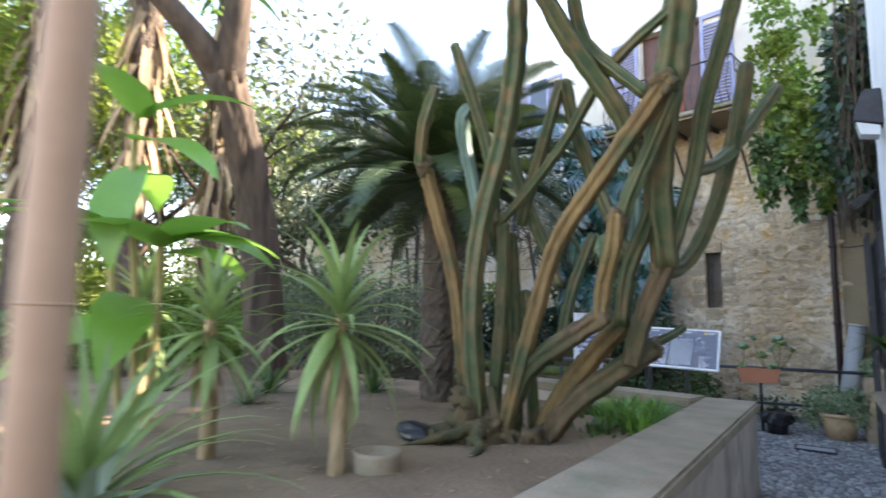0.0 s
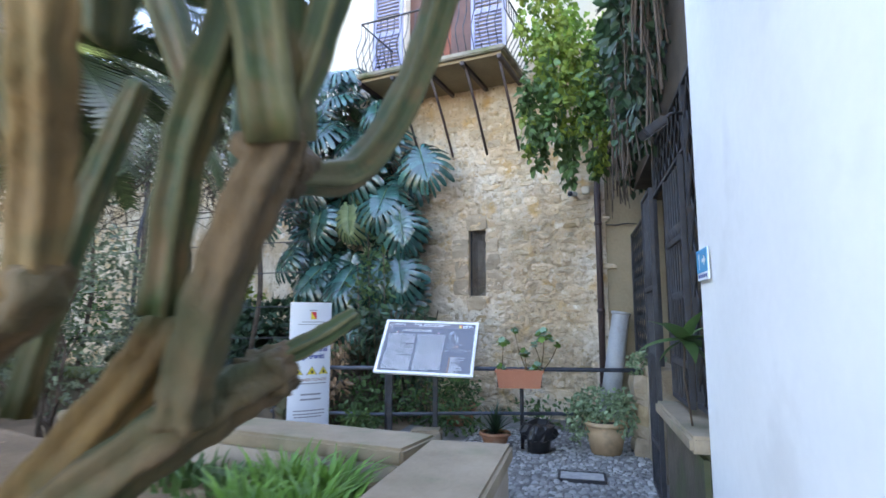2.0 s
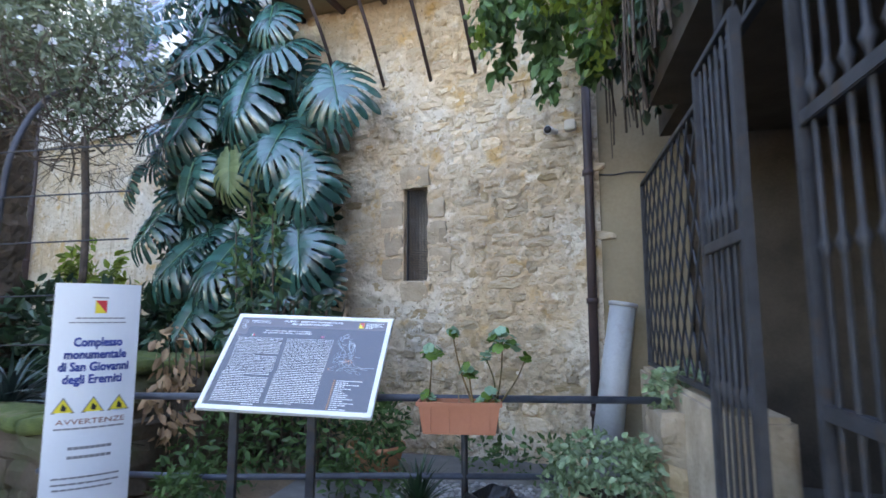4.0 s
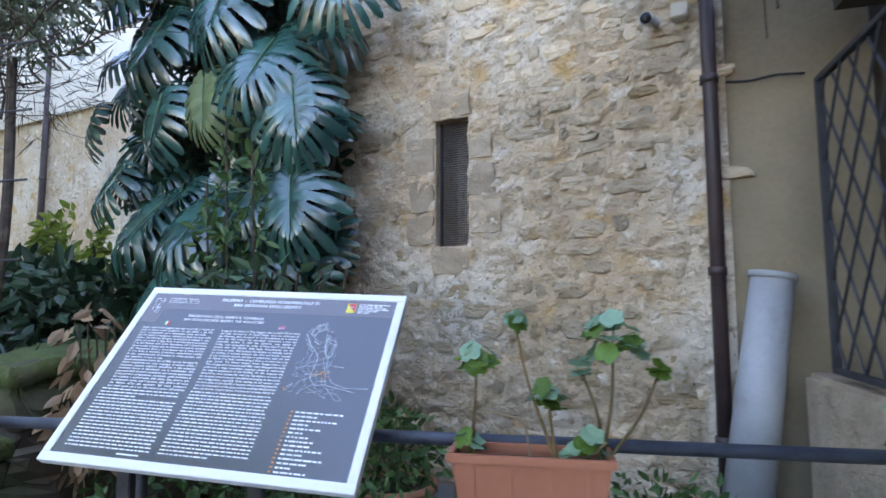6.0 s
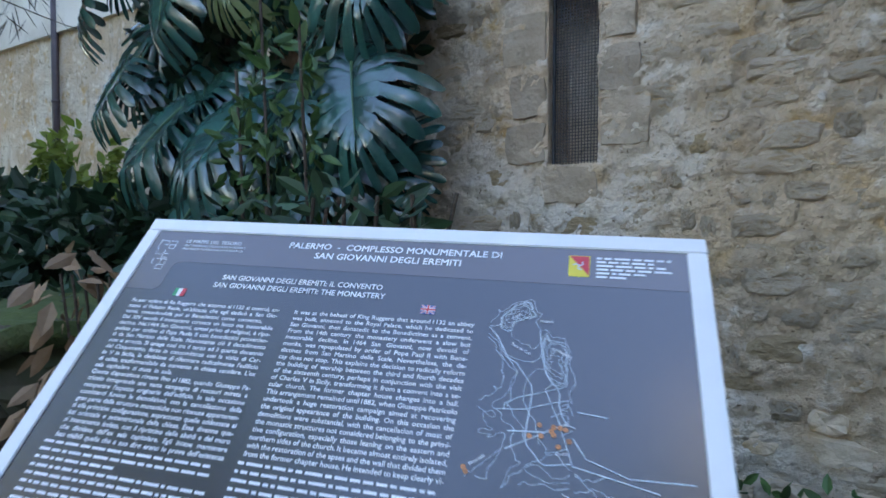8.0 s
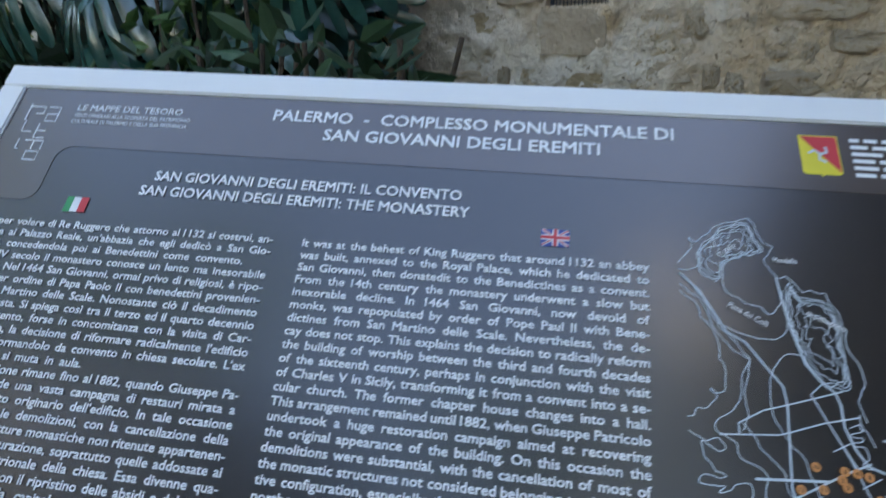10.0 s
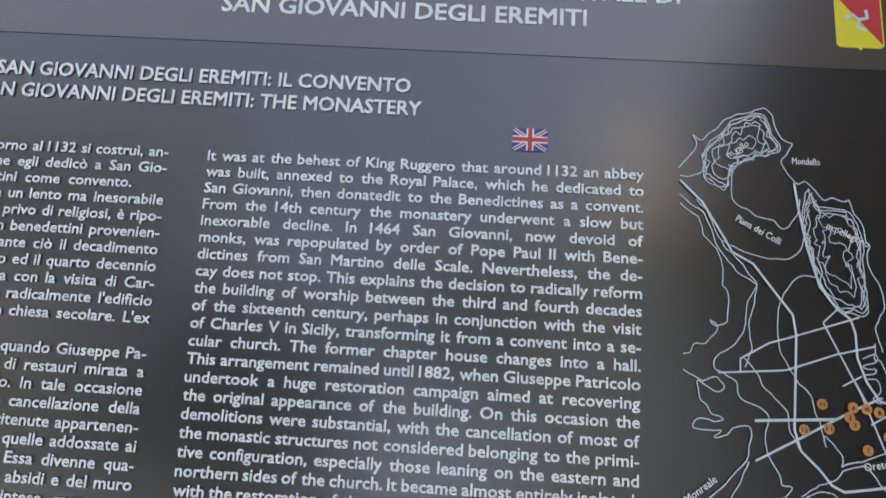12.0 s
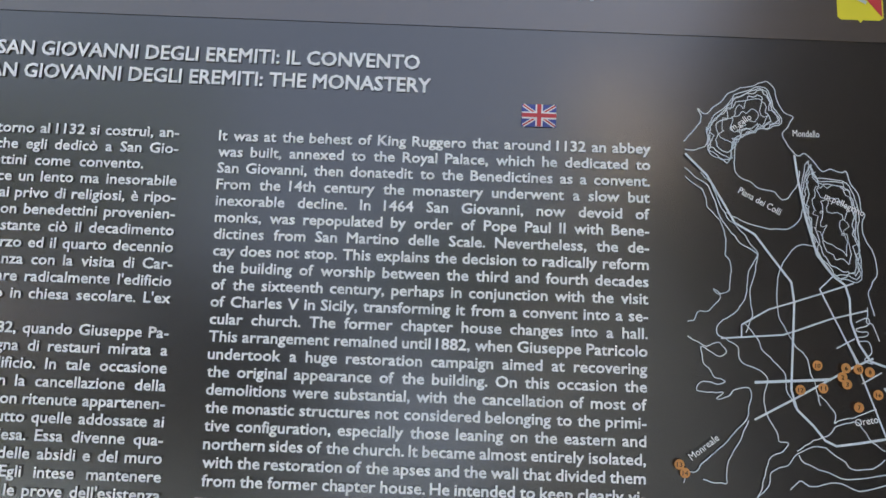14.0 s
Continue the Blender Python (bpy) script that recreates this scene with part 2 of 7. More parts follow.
def lathe(profile, n=28, wobble=0.0):
    """A body of revolution from (radius, height) pairs."""
    bm = bmesh.new()
    rings = []
    for r, z in profile:
        rings.append([bm.verts.new((r * math.cos(2 * math.pi * k / n) * (1 + wobble * math.sin(3 * k)), r * math.sin(2 * math.pi * k / n), z)) for k in range(n)])
    for a, b in zip(rings, rings[1:]):
        for k in range(n):
            bm.faces.new((a[k], a[(k + 1) % n], b[(k + 1) % n], b[k]))
    return bm


def rough_grid(bm, x0, z0, x1, z1, y, step, amp, hole=None, size=1.5, cells=0.0):
    """An uneven upright face at y, looking to -y, with an optional rectangular hole (x0, z0, x1, z1)."""
    xs = list(np.arange(x0, x1, step)) + [x1]
    zs = list(np.arange(z0, z1, step)) + [z1]
    if hole:
        for v, arr in ((hole[0], xs), (hole[2], xs), (hole[1], zs), (hole[3], zs)):
            arr[int(np.argmin([abs(q - v) for q in arr]))] = v
    grid = {}
    for i, x in enumerate(xs):
        for j, z in enumerate(zs):
            d = amp * (noise.fractal(Vector((x * size, 3.1, z * size)) * 2.0, 0.9, 2.1, 5))
            if cells:
                w = noise.noise_vector(Vector((x * 3.0, 1.0, z * 3.0))) * 0.2
                near = noise.voronoi(Vector((x * 4.2 + w.x, 2.0, z * 6.8 + w.y)))
                gap = min(1.0, (near[0][1] - near[0][0]) / 0.22)
                bare = noise.noise(near[1][0] * 0.9)
                d += cells * (gap * gap * (3 - 2 * gap) - 0.5) * max(0.0, 0.55 + bare)
                d += 0.012 * noise.noise(Vector((x * 22, 0, z * 22))) + 0.007 * noise.noise(Vector((x * 47, 5, z * 47)))
            grid[i, j] = bm.verts.new((x, y - d, z))
    for i in range(len(xs) - 1):
        for j in range(len(zs) - 1):
            cx, cz = (xs[i] + xs[i + 1]) / 2, (zs[j] + zs[j + 1]) / 2
            if hole and hole[0] < cx < hole[2] and hole[1] < cz < hole[3]:
                continue
            bm.faces.new((grid[i, j], grid[i + 1, j], grid[i + 1, j + 1], grid[i, j + 1]))


# the alley's direction: s runs along the white wall from its far corner, n to its right
CORNER = Vector((-0.77, 6.5, 0))
ALLEY = Matrix.Translation(CORNER) @ pose(0, 0, 0, 0, 0, math.degrees(math.atan(0.193)))  # local y ahead, local x to the right

# ---------- ground ----------
bm = bmesh.new()
bmesh.ops.create_grid(bm, x_segments=60, y_segments=60, size=0.5, matrix=Matrix.Translation((-10, 5, -0.03)) @ Matrix.Diagonal((600, 600, 1, 1)))
structure("ground", bm, "soil", "bare brown earth of the garden")
bm = new_box(-3.2, -9, -0.25, 2.2, 5.9, -0.012, m=ALLEY)
structure("pavement", bm, "cobble_bed", "grey mortar bed of the pebble alley")
# pale path beyond the garden bed
bm = new_box(-16.0, -6, -0.2, -12.6, 12.5, 0.24, bevel=0.02)
structure("road", bm, "concrete_slab", "pale concrete garden path")

# ---------- slit wall ----------
WALL_Y = 11.98
bm = bmesh.new()
SLIT = (-4.41, 1.97, -4.085, 3.12)
rough_grid(bm, -6.9, -0.1, -2.06, 6.1, WALL_Y, 0.022, 0.034, SLIT, 2.6, cells=0.034)
wall_north = structure("wall_north", bm, "mortar", "old rubble stone wall with worn mortar", smooth=True)
bm = bmesh.new()
for a in ((-6.9, 12.05, -0.1, -4.41, 12.6, 6.1), (-4.085, 12.05, -0.1, -2.06, 12.6, 6.1), (-4.41, 12.05, -0.1, -4.085, 12.6, 1.97), (-4.41, 12.05, 3.12, -4.085, 12.6, 6.1)):
    box(bm, *a)
box(bm, -4.41, 12.45, 1.97, -4.085, 12.55, 3.12)
box(bm, -4.50, 11.99, 1.9, -4.41, 12.06, 3.2)
box(bm, -4.085, 11.99, 1.9, -4.0, 12.06, 3.2)
box(bm, -4.45, 11.99, 1.88, -4.05, 12.06, 1.97)
box(bm, -4.45, 11.99, 3.12, -4.05, 12.06, 3.2)
structure("wall_north_core", bm, "mortar")
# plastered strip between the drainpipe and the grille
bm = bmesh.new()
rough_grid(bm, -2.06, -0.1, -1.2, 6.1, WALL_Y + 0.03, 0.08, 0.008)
structure("wall_northeast", bm, "plaster_grey", "weathered cream plaster wall strip, darkened for shade", smooth=True)
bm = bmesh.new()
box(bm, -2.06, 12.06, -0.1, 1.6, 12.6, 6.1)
structure("wall_northeast_core", bm, "shaded_inside")
bm = bmesh.new()
tube(bm, spline([(-2.06, 11.985, 3.07), (-1.9, 11.98, 3.05), (-1.75, 11.985, 3.065), (-1.58, 11.98, 3.045)], 4), 0.008, 6)
structure("trim", bm, "iron_dark", "dark cable across the plaster", smooth=True)
# upper storey of the same house
bm = bmesh.new()
for a in ((-6.9, 12.0, 6.1, -5.75, 12.6, 11.5), (-4.35, 12.0, 6.1, -2.6, 12.6, 11.5), (-5.75, 12.0, 8.45, -4.35, 12.6, 11.5), (-2.6, 12.0, 6.1, 2.0, 12.6, 11.5)):
    box(bm, *a)
box(bm, -5.75, 12.3, 6.1, -4.35, 12.6, 8.45)
structure("wall_upper", bm, "plaster_upper", "pale upper storey wall in the light")
bm = new_box(-7.1, 11.7, 11.5, 2.2, 12.7, 11.7, bevel=0.02)
structure("roof_eaves", bm, "terracotta_pale")
bm = new_box(-6.92, 12.06, -0.1, -6.3, 17.5, 11.5)
structure("wall_side", bm, "plaster_upper", "pale side wall of the house")

# ---------- far left house wall ----------
bm = bmesh.new()
rough_grid(bm, -46, -0.1, -6.92, 6.2, 15.6, 0.12, 0.04)
structure("wall_far", bm, "mortar", "old plastered wall at the back of the garden", smooth=True)
bm = new_box(-46, 15.65, -0.1, -6.92, 16.2, 11.0)
structure("wall_far_core", bm, "plaster_upper")
bm = bmesh.new()
box(bm, -46, 15.5, 6.2, -6.92, 15.66, 11.0)
structure("wall_far_upper", bm, "plaster_upper", "pale upper wall of the far house")

# ---------- white house beside the alley ----------
H = 9.0
bm = bmesh.new()
W0, W1, SILL, TOP = -4.0, -2.07, 0.95, 2.93
for a in ((0, -9, -0.1, 0.5, W0, H), (0, W1, -0.1, 0.5, 0.05, H), (0, W0, -0.1, 0.5, W1, SILL), (0, W0, TOP + 0.35, 0.5, W1, H)):
    box(bm, *a, m=ALLEY)
structure("wall_east", bm, "white_paint", "white limewashed house wall")
# shallow arch of the window head
bm = bmesh.new()
n = 10
for k in range(n):
    y0, y1 = W0 + (W1 - W0) * k / n, W0 + (W1 - W0) * (k + 1) / n
    mid = (y0 + y1) / 2
    h = TOP + 0.33 * (1 - ((mid - (W0 + W1) / 2) / ((W1 - W0) / 2)) ** 2)
    box(bm, 0.003, y0, h, 0.497, y1, TOP + 0.352, m=ALLEY)
structure("window_arch", bm, "ochre_paint", "ochre arched window head")
window = structure("window_1", new_box(0.42, W0, SILL, 0.46, W1, TOP + 0.3, m=ALLEY), "window_glass", "tall barred window in an ochre reveal")
for a in ((0.0025, W1 - 0.003, SILL, 0.40, W1 + 0.0, TOP + 0.02), (0.0025, W0, SILL, 0.40, W0 + 0.003, TOP + 0.02)):
    part("reveal", new_box(*a, m=ALLEY), "ochre_paint", window)
for a in ((0.14, W1 - 0.12, SILL, 0.40, W1 - 0.006, TOP + 0.3), (0.14, W0 + 0.006, SILL, 0.40, W0 + 0.12, TOP + 0.3), (0.16, (W0 + W1) / 2 - 0.06, SILL, 0.40, (W0 + W1) / 2 + 0.06, TOP + 0.3), (0.15, W0 + 0.12, SILL + 0.001, 0.40, W1 - 0.12, SILL + 0.14)):
    part("window_frame", new_box(*a, bevel=0.008, m=ALLEY), "wood_dark", window)
for k in range(6):
    z = SILL + 0.95 + 0.22 * k
    part("bar", new_tube([ALLEY @ Vector((0.12, W0 + 0.16, z)), ALLEY @ Vector((0.12, W1 - 0.13, z))], 0.022, 10), "wood_dark", window, smooth=True)
part("window_sill", new_box(-0.04, W0 - 0.05, SILL - 0.06, 0.25, W1 + 0.05, SILL - 0.001, bevel=0.01, m=ALLEY), "white_paint", window, "white stone window sill")

# ---------- dark passage behind the grille, shade put into its wall colour ---
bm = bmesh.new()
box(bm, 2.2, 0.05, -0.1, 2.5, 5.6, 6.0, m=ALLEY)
# unseen end wall, added to keep sky light out of the passage
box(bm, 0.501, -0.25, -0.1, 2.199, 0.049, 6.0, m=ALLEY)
structure("wall_passage", bm, "shaded_inside")
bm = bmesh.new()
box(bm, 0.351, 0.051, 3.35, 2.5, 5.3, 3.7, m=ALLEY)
structure("ceiling_passage", bm, "shaded_inside")
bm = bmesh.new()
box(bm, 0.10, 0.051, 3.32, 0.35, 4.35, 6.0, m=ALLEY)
structure("wall_over_gate", bm, "shaded_inside", "wall over the gate, coloured dark for shade under vines")
# low walls that carry the grille
low = structure("low_wall", new_box(0.06, 2.47, -0.1, 0.35, 5.3, 1.06, bevel=0.03, m=ALLEY), "dressed_stone", "low rough stone wall under the grille")
structure("low_wall_near", new_box(-0.03, 0.06, -0.1, 0.3, 1.50, 0.80, bevel=0.03, m=ALLEY), "shaded_mossy_stone", "low plastered wall beside the gate")
structure("wall_ledge", new_box(-0.10, 0.07, 0.801, 0.34, 1.54, 0.90, bevel=0.02, m=ALLEY), "concrete_slab", "grey stone ledge with worn edge")

# ---------- garden bed walls ----------
BED = [(-1.12, 2.336), (-1.82, 6.13)]
bm = bmesh.new()
box(bm, -0.44, -12, -0.1, 0.0, 0.0, 0.745, m=Matrix.Translation((-1.83, 6.15, 0)) @ pose(0, 0, 0, 0, 0, 10.5))
structure("bed_wall_east", bm, "render_pink", "rendered low wall of the raised garden bed")
bm = bmesh.new()
box(bm, -0.47, -12, 0.75, 0.025, 0.03, 0.85, bevel=0.018, m=Matrix.Translation((-1.83, 6.15, 0)) @ pose(0, 0, 0, 0, 0, 10.5))
structure("bed_coping_east", bm, "concrete_slab", "worn grey stone coping of the garden bed")
bm = bmesh.new()
box(bm, -5.4, 5.82, -0.1, -2.31, 6.22, 0.745)
structure("bed_wall_north", bm, "render_pink", "rendered low wall of the raised garden bed")
bm = bmesh.new()
box(bm, -5.4, 5.80, 0.751, -2.325, 6.25, 0.846, bevel=0.018)
structure("bed_coping_north", bm, "concrete_slab", "mossy grey stone coping of the garden bed")
bm = bmesh.new()
bmesh.ops.create_grid(bm, x_segments=90, y_segments=70, size=0.5, matrix=Matrix.Translation((-5.9, -0.6, 0)) @ Matrix.Diagonal((13.4, 12.84, 1, 1)))
for v in list(bm.verts):
    v.co.z = 0.62 + 0.05 * noise.noise(v.co * 0.7) + 0.02 * noise.noise(v.co * 3)
bmesh.ops.delete(bm, geom=[v for v in bm.verts if v.co.x > -1.42 + (6.15 - v.co.y) * 0.186 - 0.60], context="VERTS")
structure("bed_soil", bm, "soil", "trodden bare brown earth with leaf litter", smooth=True)

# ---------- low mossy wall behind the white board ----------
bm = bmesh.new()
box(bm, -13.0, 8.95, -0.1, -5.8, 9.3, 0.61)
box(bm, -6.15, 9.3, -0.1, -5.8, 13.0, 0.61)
garden_wall = structure("garden_wall", bm, "shaded_mossy_stone", "low rough stone wall of the back bed")
gr = random.Random(31)


def rough_block(x0, y0, z0, x1, y1, z1, amp):
    bm = new_box(x0, y0, z0, x1, y1, z1)
    bmesh.ops.subdivide_edges(bm, edges=list(bm.edges), cuts=2, use_grid_fill=True)
    c = Vector(((x0 + x1) / 2, (y0 + y1) / 2, (z0 + z1) / 2))
    for v in bm.verts:
        q = v.co - c
        corner = (abs(q.x) > (x1 - x0) * 0.4) + (abs(q.y) > (y1 - y0) * 0.4) + (abs(q.z) > (z1 - z0) * 0.4)
        v.co -= q.normalized() * amp * (0.5 if corner == 3 else 0.15 if corner == 2 else 0)
        v.co += amp * 0.9 * noise.noise_vector(v.co * 6)
    return bm


for z0, z1 in ((0.0, 0.17), (0.16, 0.42), (0.40, 0.60)):
    x = -10.6
    while x < -5.8:
        w = min(gr.uniform(0.16, 0.62), -5.75 - x)
        if w > 0.08:
            part("stone", rough_block(x + 0.006, 8.86, z0 + 0.006, x + w + 0.02, 9.04, z1 + 0.02, 0.085), "shaded_mossy_stone", garden_wall)
        x += w
    y = 9.04
    while y < 12.0:
        w = gr.uniform(0.25, 0.55)
        part("stone", rough_block(-5.9, y + 0.006, z0 + 0.006, -5.74, y + w + 0.02, z1 + 0.02, 0.085), "shaded_mossy_stone", garden_wall)
        y += w
coping = structure("garden_wall_coping", new_box(-13.0, 8.86, 0.62, -10.62, 9.34, 0.73, bevel=0.03), "moss", "green moss-grown coping stones")
x = -10.6
while x < -6.3:
    w = min(gr.uniform(0.5, 0.85), -6.26 - x)
    if w > 0.1:
        part("coping_stone", rough_block(x + 0.006, 8.83, 0.618, x + w - 0.006, 9.36, 0.745, 0.04), "moss", coping, smooth=True)
    x += w
y = 8.83
while y < 9.2:
    w = gr.uniform(0.5, 0.8)
    part("coping_stone", rough_block(-6.25, y + 0.006, 0.618, -5.70, y + w - 0.006, 0.745, 0.04), "moss", coping, smooth=True)
    y += w
ledge = structure("ledge_wall", new_box(-6.55, 9.62, 0.0, -6.06, 11.6, 1.06), "shaded_mossy_stone", "raised rough stone ledge inside the back bed")
for z0, z1 in ((0.5, 0.72), (0.70, 0.90), (0.88, 1.07)):
    y = 9.55
    while y < 11.5:
        w = gr.uniform(0.2, 0.45)
        part("stone", rough_block(-6.12, y + 0.006, z0 + 0.006, -5.96, y + w + 0.02, z1 + 0.02, 0.085), "shaded_mossy_stone", ledge)
        y += w
    x = -6.55
    while x < -6.1:
        w = min(gr.uniform(0.2, 0.5), -6.0 - x)
        part("stone", rough_block(x + 0.006, 9.50, z0 + 0.006, x + w + 0.02, 9.66, z1 + 0.02, 0.085), "shaded_mossy_stone", ledge)
        x += w
bm = bmesh.new()
bmesh.ops.create_grid(bm, x_segments=26, y_segments=34, size=0.5, matrix=Matrix.Translation((-6.74, 10.54, 0)) @ Matrix.Diagonal((1.6, 2.16, 1, 1)))
for v in bm.verts:
    v.co.z = 1.11 + 0.05 * noise.noise(v.co * 2.2) + 0.03 * noise.noise(v.co * 7)
bmesh.ops.delete(bm, geom=[v for v in bm.verts if v.co.x < -6.55 - (v.co.y - 9.5) * 1.1], context="VERTS")
r = bmesh.ops.extrude_face_region(bm, geom=list(bm.faces))
for v in r["geom"]:
    if isinstance(v, bmesh.types.BMVert):
        v.co.z -= 0.12
structure("moss_bank", bm, "moss", "green moss covering the raised ledge", smooth=True)
bm = new_box(-13.0, 9.3, -0.1, -6.16, 15.5, 0.5)
structure("back_bed_soil", bm, "dark_soil")

# ---------- stones in the slit wall ----------
STONES = []
for k in range(18):
    bm = bmesh.new()
    n = 11
    ring = []
    for i in range(n):
        a = 2 * math.pi * i / n
        r = 1.0 / max(abs(math.cos(a)), abs(math.sin(a))) ** 0.95 * random.uniform(0.84, 1.04)
        ring.append((0.5 * r * math.cos(a), 0.5 * r * math.sin(a)))
    low = [bm.verts.new((x, 0.5, z)) for x, z in ring]
    mid = [bm.verts.new((x * 0.97, -0.2 + random.uniform(-0.2, 0.15), z * 0.97)) for x, z in ring]
    top = [bm.verts.new((x * 0.84, -0.5 + random.uniform(-0.3, 0.3), z * 0.82)) for x, z in ring]
    for a, b in ((low, mid), (mid, top)):
        for i in range(n):
            bm.faces.new((a[i], a[(i + 1) % n], b[(i + 1) % n], b[i]))
    cap = bm.verts.new((random.uniform(-0.15, 0.15), -0.62 + random.uniform(-0.35, 0.3), random.uniform(-0.15, 0.15)))
    for i in range(n):
        bm.faces.new((top[i], top[(i + 1) % n], cap))
    me = bpy.data.meshes.new("stone")
    bmesh.ops.recalc_face_normals(bm, faces=bm.faces)
    bm.to_mesh(me)
    bm.free()
    me.materials.append(MATS["rubble_ochre" if k in (3, 9) else "rubble"])
    STONES.append(me)

rs = random.Random(4)
z = 0.05
count = 0
rest_v, rest_f = [], []
while z < 5.6:
    h = rs.uniform(0.09, 0.18)
    x = -6.5 + rs.uniform(0, 0.2)
    while x < -2.3:
        w = rs.choice((0.09, 0.13, 0.18, 0.24, 0.33, 0.42)) * rs.uniform(0.8, 1.1)
        cx, cz = x + w / 2, z + h / 2 + rs.uniform(-0.045, 0.045)
        worn = noise.noise(Vector((cx * 0.8, 7, cz * 0.8)))
        in_slit = -4.5 < cx + w / 2 and cx - w / 2 < -3.98 and 1.72 < cz + h / 2 and cz - h / 2 < 3.42
        keep = 0.86 + worn * 0.7 - max(0, cz - 3.6) * 0.25
        if not in_slit and rs.random() < keep:
            deep = 0.044 + 0.025 * worn + rs.uniform(-0.018, 0.022)
            m = pose(cx, WALL_Y + 0.015, cz, 0, rs.uniform(-5, 5), 0) @ Matrix.Diagonal((w * rs.uniform(0.86, 1.0), max(0.03, deep), h * rs.uniform(0.78, 1.0), 1))
            me = rs.choice(STONES)
            if -5.2 < cx < -2.3 and 0.55 < cz < 3.3 and count < 300:
                ob = new("stone", me)
                ob.parent = wall_north
                ob.matrix_world = m
                count += 1
            else:
                i = len(rest_v)
                rest_v += [tuple(m @ v.co) for v in me.vertices]
                rest_f += [tuple(q + i for q in f.vertices) for f in me.polygons]
        x += w + rs.uniform(0.0, 0.045)
    z += h + rs.uniform(0.0, 0.035)
me = bpy.data.meshes.new("stones")
me.from_pydata(rest_v, [], rest_f)
me.materials.append(MATS["rubble"])
ob = new("stones", me)
ob.parent = wall_north
ob["kind"] = "stuff"
for x0, z0, x1, z1 in ((-4.46, 3.12, -4.06, 3.42), (-4.72, 2.62, -4.42, 2.98), (-4.66, 2.28, -4.42, 2.58), (-4.70, 1.98, -4.42, 2.25), (-4.075, 2.72, -3.86, 2.98), (-4.075, 2.06, -3.78, 2.36), (-4.075, 2.40, -3.84, 2.68), (-4.44, 1.72, -4.08, 1.96)):
    part("quoin", rough_block(x0, WALL_Y - 0.022, z0, x1, 12.06, z1, 0.035), "dressed_stone", wall_north)
slit = thing("slit_window", Matrix(), "narrow slit window with rusty wire mesh", "window")
bm = bmesh.new()
for k in range(16):
    x = -4.41 + 0.325 * (k + 0.5) / 16
    tube(bm, [(x, 12.09, 1.975), (x, 12.09, 3.115)], 0.0032, 4, caps=False)
for k in range(55):
    z = 1.97 + 1.15 * (k + 0.5) / 55
    tube(bm, [(-4.405, 12.086, z), (-4.09, 12.086, z)], 0.0032, 4, caps=False)
part("wire_mesh", bm, "iron_dark", slit)
for a in ((-4.408, 12.07, 1.975, -4.392, 12.1, 3.115), (-4.102, 12.07, 1.975, -4.087, 12.1, 3.115)):
    part("frame", new_box(*a), "iron_dark", slit)

# ---------- drainpipes, camera, cables on the wall ----------


def drainpipe(x, y, z1, r=0.05):
    p = thing("drainpipe", pose(x, y, 0), "dark brown metal drainpipe fixed to the wall", "drainpipe")
    part("pipe", new_tube([(0, 0, 0.0), (0.005, 0, z1 * 0.5), (0, 0, z1)], r, 14), "pipe_brown", p, smooth=True)
    for z in (0.55, 1.7, 3.08, 4.6):
        part("bracket", new_tube([(0, 0, z - 0.03), (0, 0, z + 0.03)], r + 0.012, 14), "pipe_brown", p, smooth=True)
    return p


drainpipe(-2.165, 11.915, 6.1)
drainpipe(-17.6, 15.5, 9.5, 0.08)

cctv = thing("security_camera", pose(-2.53, 11.93, 3.60), "small grey security camera on the stone wall", "camera")
part("housing", new_tube([(0.02, 0.03, 0), (-0.03, -0.10, -0.015), (-0.035, -0.13, -0.02)], [0.035, 0.045, 0.05], 14), "glass_lamp", cctv, smooth=True)
part("lens", new_tube([(-0.0345, -0.131, -0.02), (-0.036, -0.142, -0.021)], 0.042, 14), "black_plastic", cctv, smooth=True)
part("bracket", new_tube([(0.02, 0.02, 0), (0.04, 0.05, 0.0)], 0.02, 10), "glass_lamp", cctv, smooth=True)
jb = tagged(part("junction_box", new_box(-2.40, 11.88, 3.58, -2.28, 11.97, 3.70, bevel=0.012), "plaster_upper"), "cream plastic junction box on the wall", "junction box")

# ---------- leaning grey pipe ----------
col = thing("leaning_pipe", pose(-2.09, 11.66, 0), "grey cement pipe leaning against the wall", "pipe")
part("shaft", new_tube([(0, 0, 0), (0.24, 0.10, 1.64)], [0.15, 0.128], 24), "grey_pipe", col, smooth=True)
part("collar", new_tube([(0.238, 0.10, 1.635), (0.244, 0.103, 1.675)], 0.142, 24), "grey_pipe", col, "darker rim", smooth=True)

# ---------- railing ----------
R0, R1 = Vector((-5.95, 8.84, 0)), Vector((-1.45, 10.16, 0))
rail = thing("railing", Matrix(), "blue-grey painted tube railing with two rails", "railing")
up = Vector((0, 0, 1))


def on_rail(x, z=0.0):
    f = (x - R0.x) / (R1.x - R0.x)
    return R0.lerp(R1, f) + up * z


part("top_rail", new_tube([on_rail(-5.95, 0.93), on_rail(-3.6, 0.95), on_rail(-1.44, 0.955)], 0.026, 12), "rail_paint", rail, smooth=True)
part("lower_rail", new_tube([on_rail(-5.95, 0.37), on_rail(-4.6, 0.36), on_rail(-3.4, 0.405), on_rail(-2.2, 0.43)], 0.022, 12), "rail_paint", rail, smooth=True)
for x in (-5.9, -4.46, -2.82, -1.455):
    part("post", new_tube([on_rail(x, 0), on_rail(x, 0.95)], 0.024, 12), "iron_dark", rail, smooth=True)

